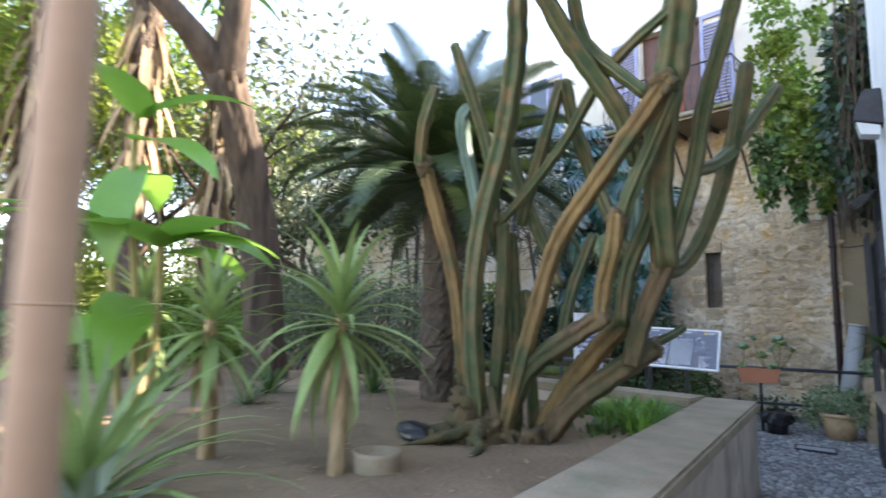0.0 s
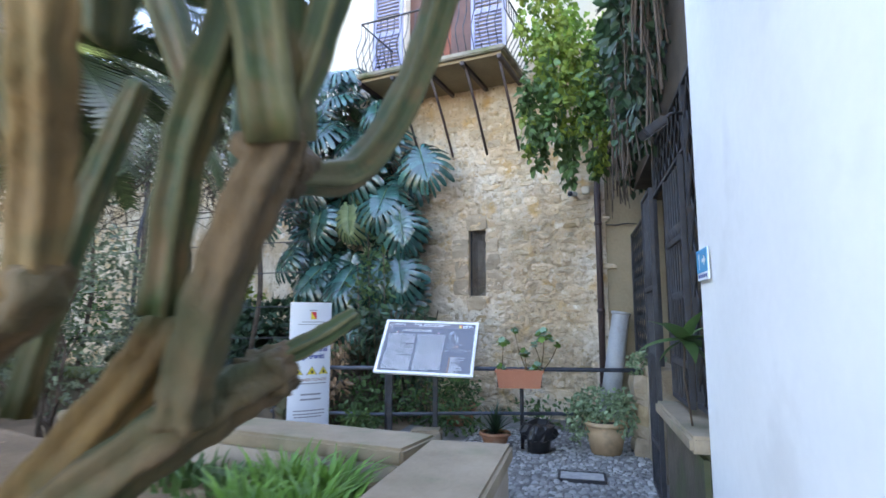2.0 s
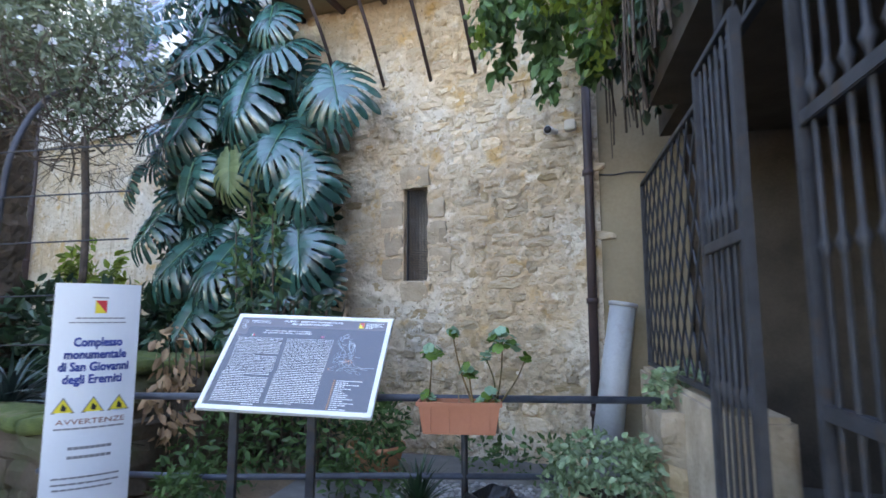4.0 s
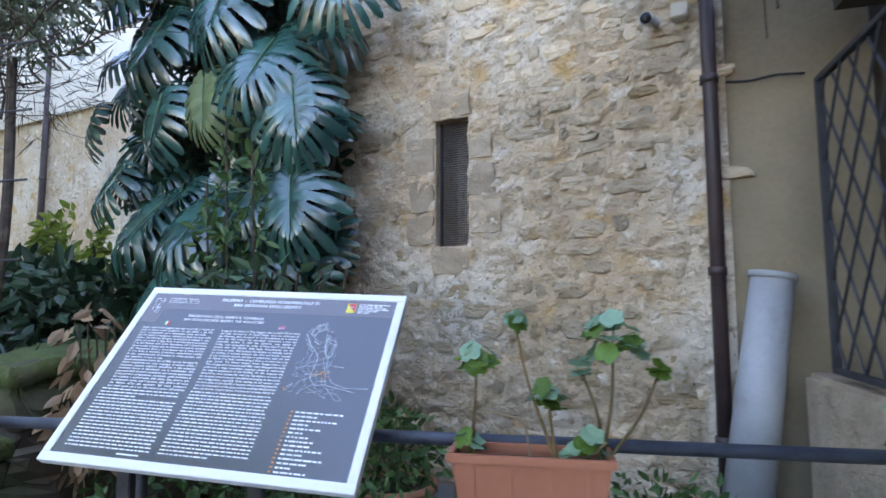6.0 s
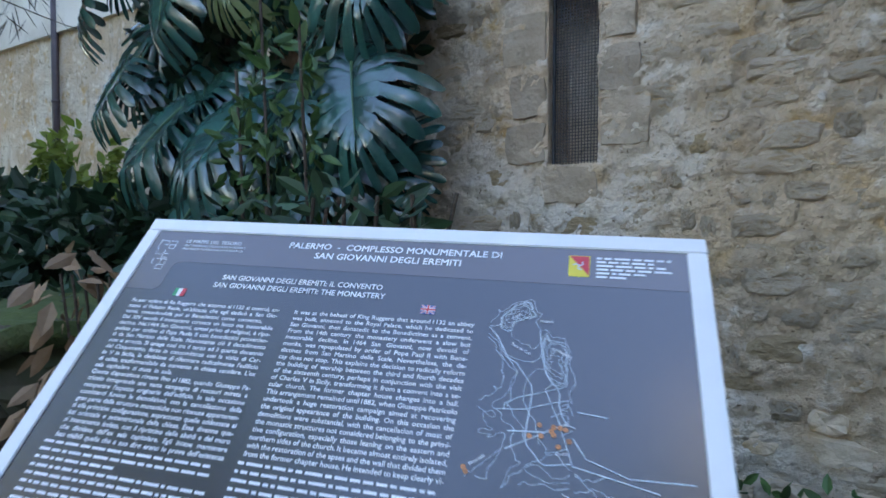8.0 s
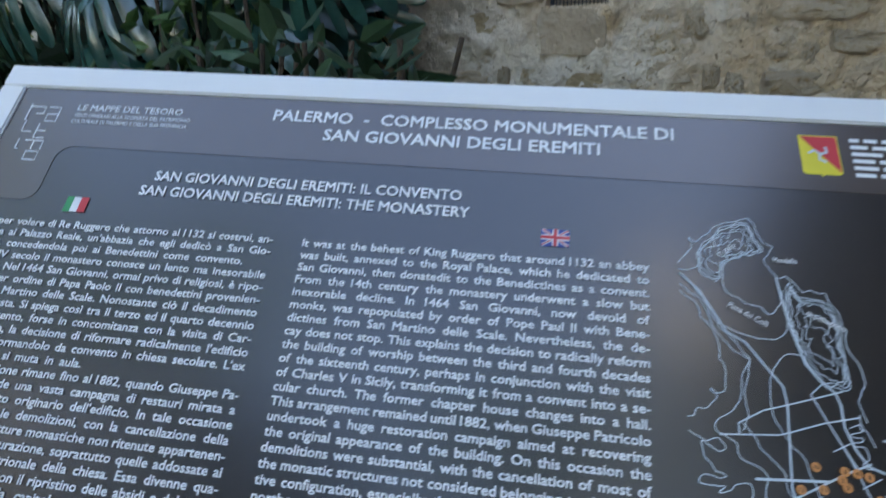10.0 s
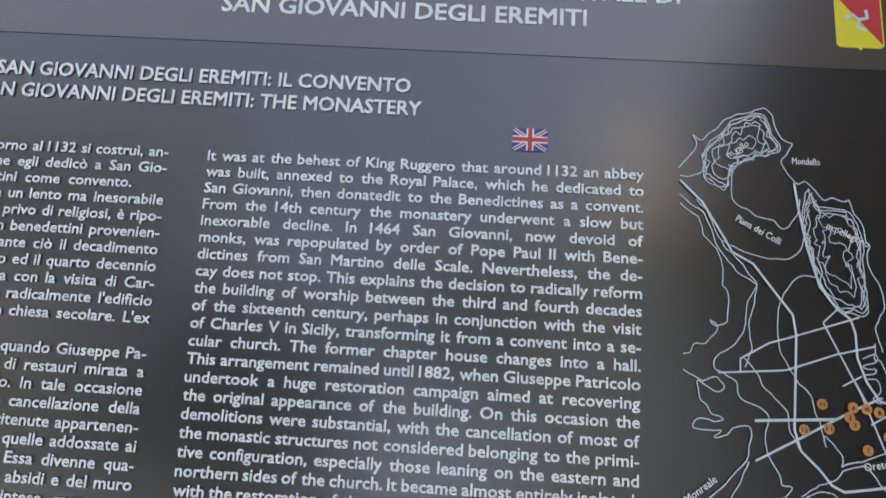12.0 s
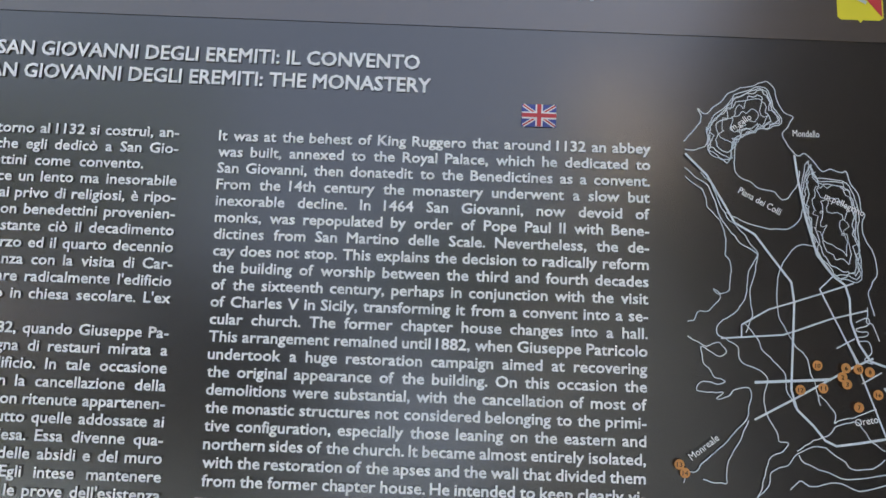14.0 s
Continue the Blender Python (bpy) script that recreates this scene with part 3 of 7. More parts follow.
# ---------- information panel ----------
PANEL_C = Vector((-3.849, 9.211, 1.226))
PANEL = Matrix.Translation(PANEL_C) @ pose(0, 0, 0, 0, 0, 16.52) @ pose(0, 0, 0, 49.68, 0, 0) @ pose(0, 0, 0, 0, 0, -2.62)
PW, PH = 0.60, 0.4085
panel = thing("information_panel", PANEL, "tilted dark visitor panel in a white frame on two posts", "sign")
for a in ((-PW, 0.3745, -0.03, PW, PH, 0.004), (-PW, -PH, -0.03, PW, -0.3745, 0.004), (-PW, -0.3743, -0.03, -0.566, 0.3743, 0.004), (0.566, -0.3743, -0.03, PW, 0.3743, 0.004)):
    part("frame", new_box(*a, bevel=0.002), "panel_frame", panel, "white painted frame")
board = part("board", new_box(-0.5658, -0.3743, -0.02, 0.5658, 0.3743, 0.0), "panel_print", panel)
# lighter header band with a rounded drop at its left end
bm = bmesh.new()
pts = [(-0.5655, 0.374), (-0.5655, 0.214), (-0.50, 0.214)]
pts += [(-0.50 + 0.018 * math.sin(a), 0.232 - 0.018 * math.cos(a)) for a in np.linspace(0.2, 1.57, 5)]
pts += [(-0.482, 0.270)] + [(-0.462 - 0.020 * math.cos(a), 0.270 + 0.020 * math.sin(a)) for a in np.linspace(0.2, 1.57, 5)]
pts += [(0.5655, 0.290), (0.5655, 0.374)]
bm.faces.new([bm.verts.new((x, y, 0.0006)) for x, y in pts])
part("header_band", bm, "panel_band", board)
for x, zb in ((-0.47, 0), (0.10, 0)):
    foot = PANEL @ Vector((x, -0.02, -0.03))
    leg = part("post", new_box(-0.03, -0.02, -foot.z, 0.03, 0.02, -0.005, bevel=0.004, m=PANEL.inverted() @ Matrix.Translation(foot) @ pose(0, 0, 0, 0, 0, 16.5)), "iron_dark", panel)


def strip(bm, pts, w, z=0.0012):
    """A flat printed line of width w along points, in one ribbon."""
    pts = [Vector((x, y, z)) for x, y in pts]
    rows = []
    for k, p in enumerate(pts):
        d = pts[min(k + 1, len(pts) - 1)] - pts[max(k - 1, 0)]
        if d.length < 1e-7:
            continue
        n = Vector((-d.y, d.x, 0)).normalized() * w / 2
        rows.append((bm.verts.new(p - n), bm.verts.new(p + n)))
    for a, b in zip(rows, rows[1:]):
        bm.faces.new((a[0], b[0], b[1], a[1]))


def rect(bm, x0, y0, x1, y1, z=0.0012, lean=0.0):
    bm.faces.new([bm.verts.new(v) for v in ((x0, y0, z), (x1, y0, z), (x1 + lean, y1, z), (x0 + lean, y1, z))])


def line_of_text(text, x0, x1, y, size, material, parent, m=None, bold=0.0, lean=0.0, z=0.0012, name="text_line", slope=0.0, stretch=None):
    """One printed line in the built-in font between x0 and x1 on the baseline y; stretch keeps the letters' width and spreads the words; bold thickens the strokes by overprinting."""
    def flat(body):
        cu = bpy.data.curves.new("text", "FONT")
        cu.body, cu.size, cu.shear, cu.resolution_u = body, 1.0, lean, 2
        tmp = bpy.data.objects.new("text", cu)
        me = bpy.data.meshes.new_from_object(tmp)
        bpy.data.objects.remove(tmp)
        bpy.data.curves.remove(cu)
        co = np.empty(len(me.vertices) * 3)
        me.vertices.foreach_get("co", co)
        faces = [tuple(f.vertices) for f in me.polygons]
        bpy.data.meshes.remove(me)
        return co.reshape(-1, 3), faces

    pieces = []
    if stretch:
        words = [flat(w) for w in text.split()]
        wide = [(c[:, 0].max() - c[:, 0].min()) * stretch for c, _ in words]
        gap = (x1 - x0 - sum(wide)) / max(1, len(words) - 1)
        x = x0
        for (c, f), w in zip(words, wide):
            c[:, 0] = x + (c[:, 0] - c[:, 0].min()) * stretch
            pieces.append((c, f))
            x += w + gap
    else:
        c, f = flat(text)
        lo, hi = c[:, 0].min(), c[:, 0].max()
        c[:, 0] = x0 + (c[:, 0] - lo) * ((x1 - x0) / (hi - lo))
        pieces.append((c, f))
    vs, fs = [], []
    b = bold * size
    for k, (dx, dy) in enumerate(((-b, -b), (b, -b), (-b, b), (b, b)) if bold else ((0, 0),)):
        for c, f in pieces:
            i = len(vs)
            vs += [(p[0] + dx, y + p[1] * size + dy + slope * (p[0] - x0), z + 0.00003 * k) for p in c]
            fs += [tuple(q + i for q in g) for g in f]
    me = bpy.data.meshes.new(name)
    me.from_pydata(vs, [], fs)
    if m is not None:
        me.transform(m)
    me.materials.append(MATS[material])
    ob = new(name, me)
    ob.parent = parent
    return ob


line_of_text("PALERMO  -  COMPLESSO MONUMENTALE DI", -0.2245, 0.2312, 0.3425, 0.0215, "print_white", board, bold=0.019)
line_of_text("SAN GIOVANNI DEGLI EREMITI", -0.158, 0.1535, 0.3182, 0.0215, "print_white", board, bold=0.019)
line_of_text("SAN GIOVANNI DEGLI EREMITI: IL CONVENTO", -0.344, 0.0102, 0.2510, 0.0172, "print_white", board, bold=0.019)
line_of_text("SAN GIOVANNI DEGLI EREMITI: THE MONASTERY", -0.356, 0.0203, 0.2312, 0.0172, "print_white", board, bold=0.019)
line_of_text("LE MAPPE DEL TESORO", -0.481, -0.341, 0.3425, 0.0125, "print_white", board, bold=0.014)
line_of_text("VENTI ITINERARI ALLA SCOPERTA DEL PATRIMONIO", -0.482, -0.328, 0.3325, 0.0075, "print_white", board, bold=0.012)
line_of_text("CULTURALE DI PALERMO E DELLA SUA PROVINCIA", -0.482, -0.329, 0.3235, 0.0075, "print_white", board, bold=0.012)
ENGLISH = """It was at the behest of King Ruggero that around 1132 an abbey
was built, annexed to the Royal Palace, which he dedicated to
San Giovanni, then donatedit to the Benedictines as a convent.
From the 14th century the monastery underwent a slow but
inexorable decline. In 1464 San Giovanni, now devoid of
monks, was repopulated by order of Pope Paul II with Bene-
dictines from San Martino delle Scale. Nevertheless, the de-
cay does not stop. This explains the decision to radically reform
the building of worship between the third and fourth decades
of the sixteenth century, perhaps in conjunction with the visit
of Charles V in Sicily, transforming it from a convent into a se-
cular church. The former chapter house changes into a hall.
This arrangement remained until 1882, when Giuseppe Patricolo
undertook a huge restoration campaign aimed at recovering
the original appearance of the building. On this occasion the
demolitions were substantial, with the cancellation of most of
the monastic structures not considered belonging to the primi-
tive configuration, especially those leaning on the eastern and
northern sides of the church. It became almost entirely isolated,
with the restoration of the apses and the wall that divided them
from the former chapter house. He intended to keep clearly vi-""".split("\n")
ITALIAN = """Fu per volere di Re Ruggero che attorno al 1132  si costru\u00ec, an-
nessa al Palazzo Reale, un'abbazia che egli dedic\u00f2 a San Gio-
vanni, concedendola poi ai Benedettini come convento.
Dal XIV secolo il monastero conosce un lento ma inesorabile
declino. Nel 1464 San Giovanni, ormai privo di religiosi, \u00e8 ripo-
polato per ordine di Papa Paolo II con benedettini provenien-
ti da San Martino delle Scale. Nonostante ci\u00f2 il decadimento
non si arresta. Si spiega cos\u00ec tra il terzo ed il quarto decennio
del Cinquecento, forse in concomitanza con la visita di Car-
lo V in Sicilia, la decisione di riformare radicalmente l'edificio
di culto, trasformandolo da convento in chiesa secolare. L'ex
sala capitolare si muta in aula.
Questa disposizione rimane fino al 1882, quando Giuseppe Pa-
tricolo intraprende una vasta campagna di restauri mirata a
recuperare l'aspetto originario dell'edificio. In tale occasione
consistenti furono le demolizioni, con la cancellazione della
gran parte delle strutture monastiche non ritenute appartenen-
ti alla primitiva configurazione, soprattutto quelle addossate ai
lati orientale e settentrionale della chiesa.  Essa divenne qua-
si interamente isolata, con il ripristino delle absidi e  del muro
che divideva dall'ex sala capitolare. Egli intese mantenere
ben visibili quelle che a suo dire erano le prove dell'esistenza""".split("\n")
STEP, V0, SLOPE = 0.01354, 0.1833, 0.009


def word_widths(text):
    cu = bpy.data.curves.new("text", "FONT")
    cu.size, total = 1.0, 0.0
    tmp = bpy.data.objects.new("text", cu)
    for w in text.split():
        cu.body = w
        me = bpy.data.meshes.new_from_object(tmp)
        xs = [v.co.x for v in me.vertices]
        total += max(xs) - min(xs)
        bpy.data.meshes.remove(me)
    bpy.data.objects.remove(tmp)
    bpy.data.curves.remove(cu)
    return total


def letter_width(lines, width):
    return min((width - 0.0050 * (len(t.split()) - 1)) / word_widths(t) for t in lines)


EN_WIDTH, IT_WIDTH = letter_width(ENGLISH, 0.349), letter_width([t for k, t in enumerate(ITALIAN) if k not in (2, 11)], 0.341)
for k, t in enumerate(ENGLISH):
    line_of_text(t, -0.1508 + 0.0006 * k, 0.2013 - 0.00022 * k, V0 - STEP * k, 0.0121, "print_white", board, bold=0.019, slope=SLOPE, stretch=EN_WIDTH)
for k, t in enumerate(ITALIAN):
    x0 = -0.527 + 0.0008 * k
    line_of_text(t, x0, {2: -0.2106, 11: -0.345}.get(k, -0.1842 + 0.0007 * k), V0 - 0.0014 - STEP * k, 0.0121, "print_white", board, bold=0.019, slope=SLOPE * 0.8, stretch=IT_WIDTH)


def word_bars(bm, x0, x1, y, h, rng, lean=0.0):
    x = x0
    while x < x1 - 0.008:
        w = min(rng.uniform(0.006, 0.03), x1 - x)
        rect(bm, x, y, x + w, y + h, lean=lean)
        x += w + 0.0045


rng = random.Random(8)
for k in range(len(ENGLISH), 40):
    bm = bmesh.new()
    word_bars(bm, -0.143, 0.198 if k < 39 else 0.05, V0 - STEP * k, 0.0047, rng)
    part("text_line", bm, "print_white", board)
for k in range(len(ITALIAN), 40):
    bm = bmesh.new()
    word_bars(bm, -0.526, -0.36 if k == 24 else -0.178, V0 - STEP * k, 0.0047, rng)
    part("text_line", bm, "print_white", board)
for k in range(15):
    bm = bmesh.new()
    y = -0.150 - 0.0155 * k
    word_bars(bm, 0.305, (0.485, 0.40, 0.47, 0.37, 0.43, 0.36, 0.385, 0.42, 0.40, 0.45, 0.39, 0.46, 0.41, 0.36, 0.42)[k], y, 0.0060, rng)
    part("text_line", bm, "print_white", board)
for k, w in enumerate((0.14, 0.10, 0.12, 0.13, 0.09, 0.06)):
    bm = bmesh.new()
    word_bars(bm, 0.408, 0.408 + w, 0.351 - 0.0085 * k, 0.0045, rng)
    part("text_line", bm, "print_white", board)
bm = bmesh.new()
rect(bm, -0.30, -0.362, -0.21, -0.357)
part("text_line", bm, "print_white", board)
bm = bmesh.new()
for k in range(15):
    bm = bmesh.new()
    rect(bm, 0.286, -0.150 - 0.0155 * k, 0.296, -0.1435 - 0.0155 * k)
    part("legend_number", bm, "print_orange", board)

# flags and crest
bm = bmesh.new()
rect(bm, -0.440, 0.203, -0.4315, 0.222)
part("flag_stripe", bm, "print_green", board)
bm = bmesh.new()
rect(bm, -0.4315, 0.203, -0.4225, 0.222)
part("flag_stripe", bm, "print_white", board)
bm = bmesh.new()
rect(bm, -0.4225, 0.203, -0.413, 0.222)
part("flag_stripe", bm, "print_red", board)
bm = bmesh.new()
rect(bm, 0.0963, 0.2054, 0.1245, 0.2243, 0.0008)
part("flag_field", bm, "print_blue", board)
fx, fy = 0.1104, 0.21485
for w, wd, mt, z in ((1, 0.0030, "print_white", 0.0011), (0, 0.0013, "print_red", 0.0014)):
    bm = bmesh.new()
    strip(bm, [(0.0973, 0.2061), (0.1235, 0.2236)], wd, z)
    strip(bm, [(0.0973, 0.2236), (0.1235, 0.2061)], wd, z + 0.00005)
    part("flag_saltire", bm, mt, board)
for wd, mt, z in ((0.0060, "print_white", 0.0017), (0.0034, "print_red", 0.0020)):
    bm = bmesh.new()
    rect(bm, 0.0963, fy - wd / 2, 0.1245, fy + wd / 2, z)
    rect(bm, fx - wd / 2, 0.2054, fx + wd / 2, 0.2243, z + 0.00005)
    part("flag_cross", bm, mt, board)
bm = bmesh.new()
bm.faces.new([bm.verts.new((x, y, 0.0010)) for x, y in ((0.358, 0.3575), (0.358, 0.3115), (0.361, 0.309), (0.375, 0.309), (0.377, 0.3065), (0.379, 0.309), (0.393, 0.309), (0.3965, 0.3115), (0.3965, 0.3575))])
part("crest", bm, "print_yellow", board)
bm = bmesh.new()
bm.faces.new([bm.verts.new((x, y, 0.0014)) for x, y in ((0.3595, 0.356), (0.395, 0.312), (0.395, 0.356))])
part("crest_half", bm, "print_red", board)
bm = bmesh.new()
for a in (0.3, 2.4, 4.5):
    strip(bm, [(0.377, 0.334), (0.377 + 0.007 * math.cos(a), 0.334 + 0.007 * math.sin(a)), (0.377 + 0.011 * math.cos(a + 0.7), 0.334 + 0.011 * math.sin(a + 0.7))], 0.003, 0.0018)
part("crest_figure", bm, "print_line", board)
# angular emblem at the left end of the header
bm = bmesh.new()
ox, oy, u = -0.5455, 0.345, 0.0105
for row in ([(0, 0), (2, 0), (2, -1), (1, -1)], [(0, 0.3), (0, -2)], [(2.4, 0), (4, 0), (4, -2), (2.6, -2), (2.6, -1), (4, -1)], [(0.3, -2), (0.3, -3.6), (1.6, -3.6)], [(2.2, -2.4), (2.2, -4.4), (3.6, -4.4)], [(2.2, -3.4), (3.4, -3.4)], [(0.6, -4.6), (0.6, -6), (1, -6)], [(1.4, -4.8), (3.8, -4.8), (3.8, -6)], [(2.6, -4.8), (2.6, -6)], [(2.2, -6.3), (3.8, -6.3), (3.8, -7.4), (2.2, -7.4), (2.2, -6.3)]):
    strip(bm, [(ox + (x + 0.18 * y * 0) * u, oy + y * u) for x, y in row], 0.0018)
part("emblem", bm, "print_white", board)

# printed coast map: wavering contour lines and roads


def wavering(pts, amp, seed, steps=7):
    rows = spline(pts, steps)
    return [(p[0] + amp * noise.noise(Vector((p[0] * 160, p[1] * 160, seed))), p[1] + amp * noise.noise(Vector((p[0] * 160, p[1] * 160, seed + 9)))) for p in rows]


def contour(pts, w, z=0.0012):
    bm = bmesh.new()
    strip(bm, pts, w, z)
    part("contour_line" if z < 0.0015 else "road_line", bm, "print_line", board)


# coast and contour lines of the printed map
contour(wavering([(0.2295, 0.1983), (0.2342, 0.2056), (0.2416, 0.2131), (0.2426, 0.2203), (0.2408, 0.2256), (0.2459, 0.2224), (0.2543, 0.2281), (0.2637, 0.2381), (0.2731, 0.2444), (0.2847, 0.2473), (0.2918, 0.2500), (0.2964, 0.2521), (0.3023, 0.2470), (0.3057, 0.2350), (0.3109, 0.2256), (0.3172, 0.2229), (0.3132, 0.2137), (0.3093, 0.2063), (0.3136, 0.1970), (0.3207, 0.1897), (0.3267, 0.1919), (0.3332, 0.1851), (0.3397, 0.1778), (0.3466, 0.1795), (0.3556, 0.1771), (0.3592, 0.1777), (0.3620, 0.1685), (0.3682, 0.1572), (0.3695, 0.1471), (0.3720, 0.1435), (0.3697, 0.1342), (0.3711, 0.1252), (0.3771, 0.1119), (0.3795, 0.0985), (0.3759, 0.0894), (0.3715, 0.0803), (0.3729, 0.0738), (0.3758, 0.0629)], 0.0012, 60, 4), 0.00085)
contour(wavering([(0.2292, 0.1690), (0.2364, 0.1632), (0.2440, 0.1566), (0.2470, 0.1451), (0.2528, 0.1384), (0.2593, 0.1295), (0.2613, 0.1159), (0.2603, 0.1068), (0.2646, 0.1003), (0.2639, 0.0868), (0.2628, 0.0778), (0.2539, 0.0752), (0.2504, 0.0795), (0.2561, 0.0731), (0.2471, 0.0617), (0.2382, 0.0604), (0.2351, 0.0545), (0.2302, 0.0526)], 0.0012, 61, 4), 0.00085)
contour(wavering([(0.2293, 0.1760), (0.2383, 0.1680), (0.2464, 0.1636), (0.2516, 0.1522), (0.2572, 0.1363), (0.2638, 0.1274), (0.2725, 0.1164), (0.2835, 0.1101), (0.2856, 0.1057), (0.2787, 0.0941), (0.2771, 0.0851), (0.2750, 0.0717), (0.2669, 0.0603), (0.2557, 0.0532), (0.2525, 0.0444), (0.2599, 0.0403)], 0.0012, 62, 4), 0.00085)
contour(wavering([(0.2420, 0.1728), (0.2500, 0.1638), (0.2543, 0.1523), (0.2626, 0.1366), (0.2714, 0.1287), (0.2801, 0.1158), (0.2862, 0.1084), (0.2836, 0.0943), (0.2791, 0.0763), (0.2805, 0.0587), (0.2749, 0.0453)], 0.0012, 63, 4), 0.00085)
contour(wavering([(0.2301, 0.0408), (0.2379, 0.0372), (0.2444, 0.0340), (0.2532, 0.0379), (0.2575, 0.0337), (0.2596, 0.0295), (0.2531, 0.0270), (0.2466, 0.0311), (0.2400, 0.0329), (0.2421, 0.0222), (0.2463, 0.0160), (0.2506, 0.0106), (0.2592, 0.0080), (0.2527, 0.0056), (0.2419, 0.0072), (0.2361, 0.0006), (0.2482, -0.0010), (0.2569, -0.0006), (0.2516, -0.0051), (0.2612, -0.0039), (0.2656, 0.0019), (0.2765, 0.0036), (0.2785, -0.0018), (0.2761, -0.0125), (0.2737, -0.0210), (0.2649, -0.0298), (0.2583, -0.0384), (0.2475, -0.0472), (0.2388, -0.0558), (0.2345, -0.0601), (0.2281, -0.0604), (0.2259, -0.0687)], 0.0012, 64, 4), 0.00085)
contour(wavering([(0.2599, 0.0403), (0.2685, 0.0342), (0.2705, 0.0256), (0.2769, 0.0203), (0.2855, 0.0177), (0.2918, 0.0116), (0.2894, 0.0029), (0.2878, -0.0077), (0.2910, -0.0181), (0.2971, -0.0283), (0.2982, -0.0345), (0.3054, -0.0363), (0.3010, -0.0427), (0.2923, -0.0472), (0.2877, -0.0577), (0.2853, -0.0681), (0.2808, -0.0772)], 0.0012, 65, 4), 0.00085)
contour(wavering([(0.2759, -0.0209), (0.2691, -0.0358), (0.2602, -0.0507), (0.2579, -0.0611), (0.2590, -0.0672), (0.2514, -0.0676), (0.2408, -0.0660)], 0.0012, 66, 4), 0.00085)
contour(wavering([(0.2755, 0.0519), (0.2840, 0.0414), (0.2881, 0.0329), (0.2987, 0.0226), (0.3049, 0.0143), (0.3055, 0.0036), (0.3107, -0.0067), (0.3148, -0.0129)], 0.0012, 67, 4), 0.00085)
contour(wavering([(0.3305, 0.1157), (0.3194, 0.1166), (0.3102, 0.1090), (0.3031, 0.0952), (0.3005, 0.0817), (0.3011, 0.0596), (0.3082, 0.0468), (0.3123, 0.0383), (0.3207, 0.0300), (0.3246, 0.0173), (0.3284, 0.0047), (0.3302, -0.0037)], 0.0012, 68, 4), 0.00085)
contour(wavering([(0.2726, 0.2020), (0.2696, 0.1881), (0.2693, 0.1763), (0.2746, 0.1695), (0.2827, 0.1652), (0.2894, 0.1608), (0.3006, 0.1589), (0.3072, 0.1523), (0.3141, 0.1572), (0.3198, 0.1667), (0.3216, 0.1785)], 0.0012, 69, 4), 0.00085)
contour(wavering([(0.2618, 0.1411), (0.2729, 0.1347), (0.2908, 0.1295), (0.3109, 0.1295), (0.3201, 0.1367), (0.3227, 0.1460)], 0.0012, 70, 4), 0.00085)
contour(wavering([(0.3611, 0.0579), (0.3701, 0.0613), (0.3707, 0.0561), (0.3622, 0.0527), (0.3621, 0.0505), (0.3695, 0.0504), (0.3694, 0.0477), (0.3619, 0.0457), (0.3617, 0.0431), (0.3704, 0.0426), (0.3718, 0.0344), (0.3663, 0.0286), (0.3726, 0.0258)], 0.0012, 71, 4), 0.00085)
contour(wavering([(0.3709, 0.0693), (0.3699, 0.0582), (0.3742, 0.0562), (0.3779, 0.0433)], 0.0012, 72, 4), 0.00085)
contour(wavering([(0.3309, -0.0071), (0.3304, 0.0005), (0.3366, -0.0056), (0.3427, -0.0137), (0.3403, -0.0201), (0.3447, -0.0178), (0.3555, -0.0153), (0.3730, -0.0082)], 0.0012, 73, 4), 0.00085)
contour(wavering([(0.3116, -0.0422), (0.3248, -0.0333), (0.3378, -0.0286), (0.3423, -0.0221), (0.3510, -0.0196), (0.3596, -0.0193), (0.3695, -0.0334), (0.3790, -0.0392)], 0.0012, 74, 4), 0.00085)
contour(wavering([(0.2808, -0.0772), (0.2895, -0.0687), (0.2919, -0.0596), (0.2963, -0.0553), (0.3049, -0.0529), (0.3116, -0.0443), (0.3289, -0.0373), (0.3455, -0.0469), (0.3537, -0.0527), (0.3686, -0.0520), (0.3787, -0.0454)], 0.0012, 75, 4), 0.00085)
contour(wavering([(0.3137, -0.0442), (0.3177, -0.0502), (0.3324, -0.0557), (0.3491, -0.0611), (0.3781, -0.0557)], 0.0012, 76, 4), 0.00085)
contour(wavering([(0.3064, -0.0704), (0.3130, -0.0636), (0.3234, -0.0672), (0.3405, -0.0635), (0.3572, -0.0689), (0.3777, -0.0639)], 0.0012, 77, 4), 0.00085)
GALLO = [(0.2294, 0.1916), (0.2386, 0.1915), (0.2469, 0.1966), (0.2475, 0.2109), (0.2528, 0.2208), (0.2612, 0.2283), (0.2707, 0.2394), (0.2824, 0.2447), (0.2940, 0.2481), (0.2995, 0.2445), (0.3028, 0.2325), (0.3080, 0.2230), (0.3088, 0.2168), (0.2999, 0.2126), (0.2884, 0.2093), (0.2745, 0.2025), (0.2675, 0.1975), (0.2649, 0.1808), (0.2558, 0.1828), (0.2468, 0.1904), (0.2479, 0.2038)]
PELLE = [(0.3225, 0.1645), (0.3273, 0.1858), (0.3295, 0.1835), (0.3350, 0.1720), (0.3553, 0.1706), (0.3638, 0.1593), (0.3675, 0.1433), (0.3657, 0.1250), (0.3677, 0.1025), (0.3648, 0.0889), (0.3539, 0.0907), (0.3472, 0.0904), (0.3346, 0.1055), (0.3307, 0.1189), (0.3260, 0.1370), (0.3230, 0.1529), (0.3225, 0.1645)]
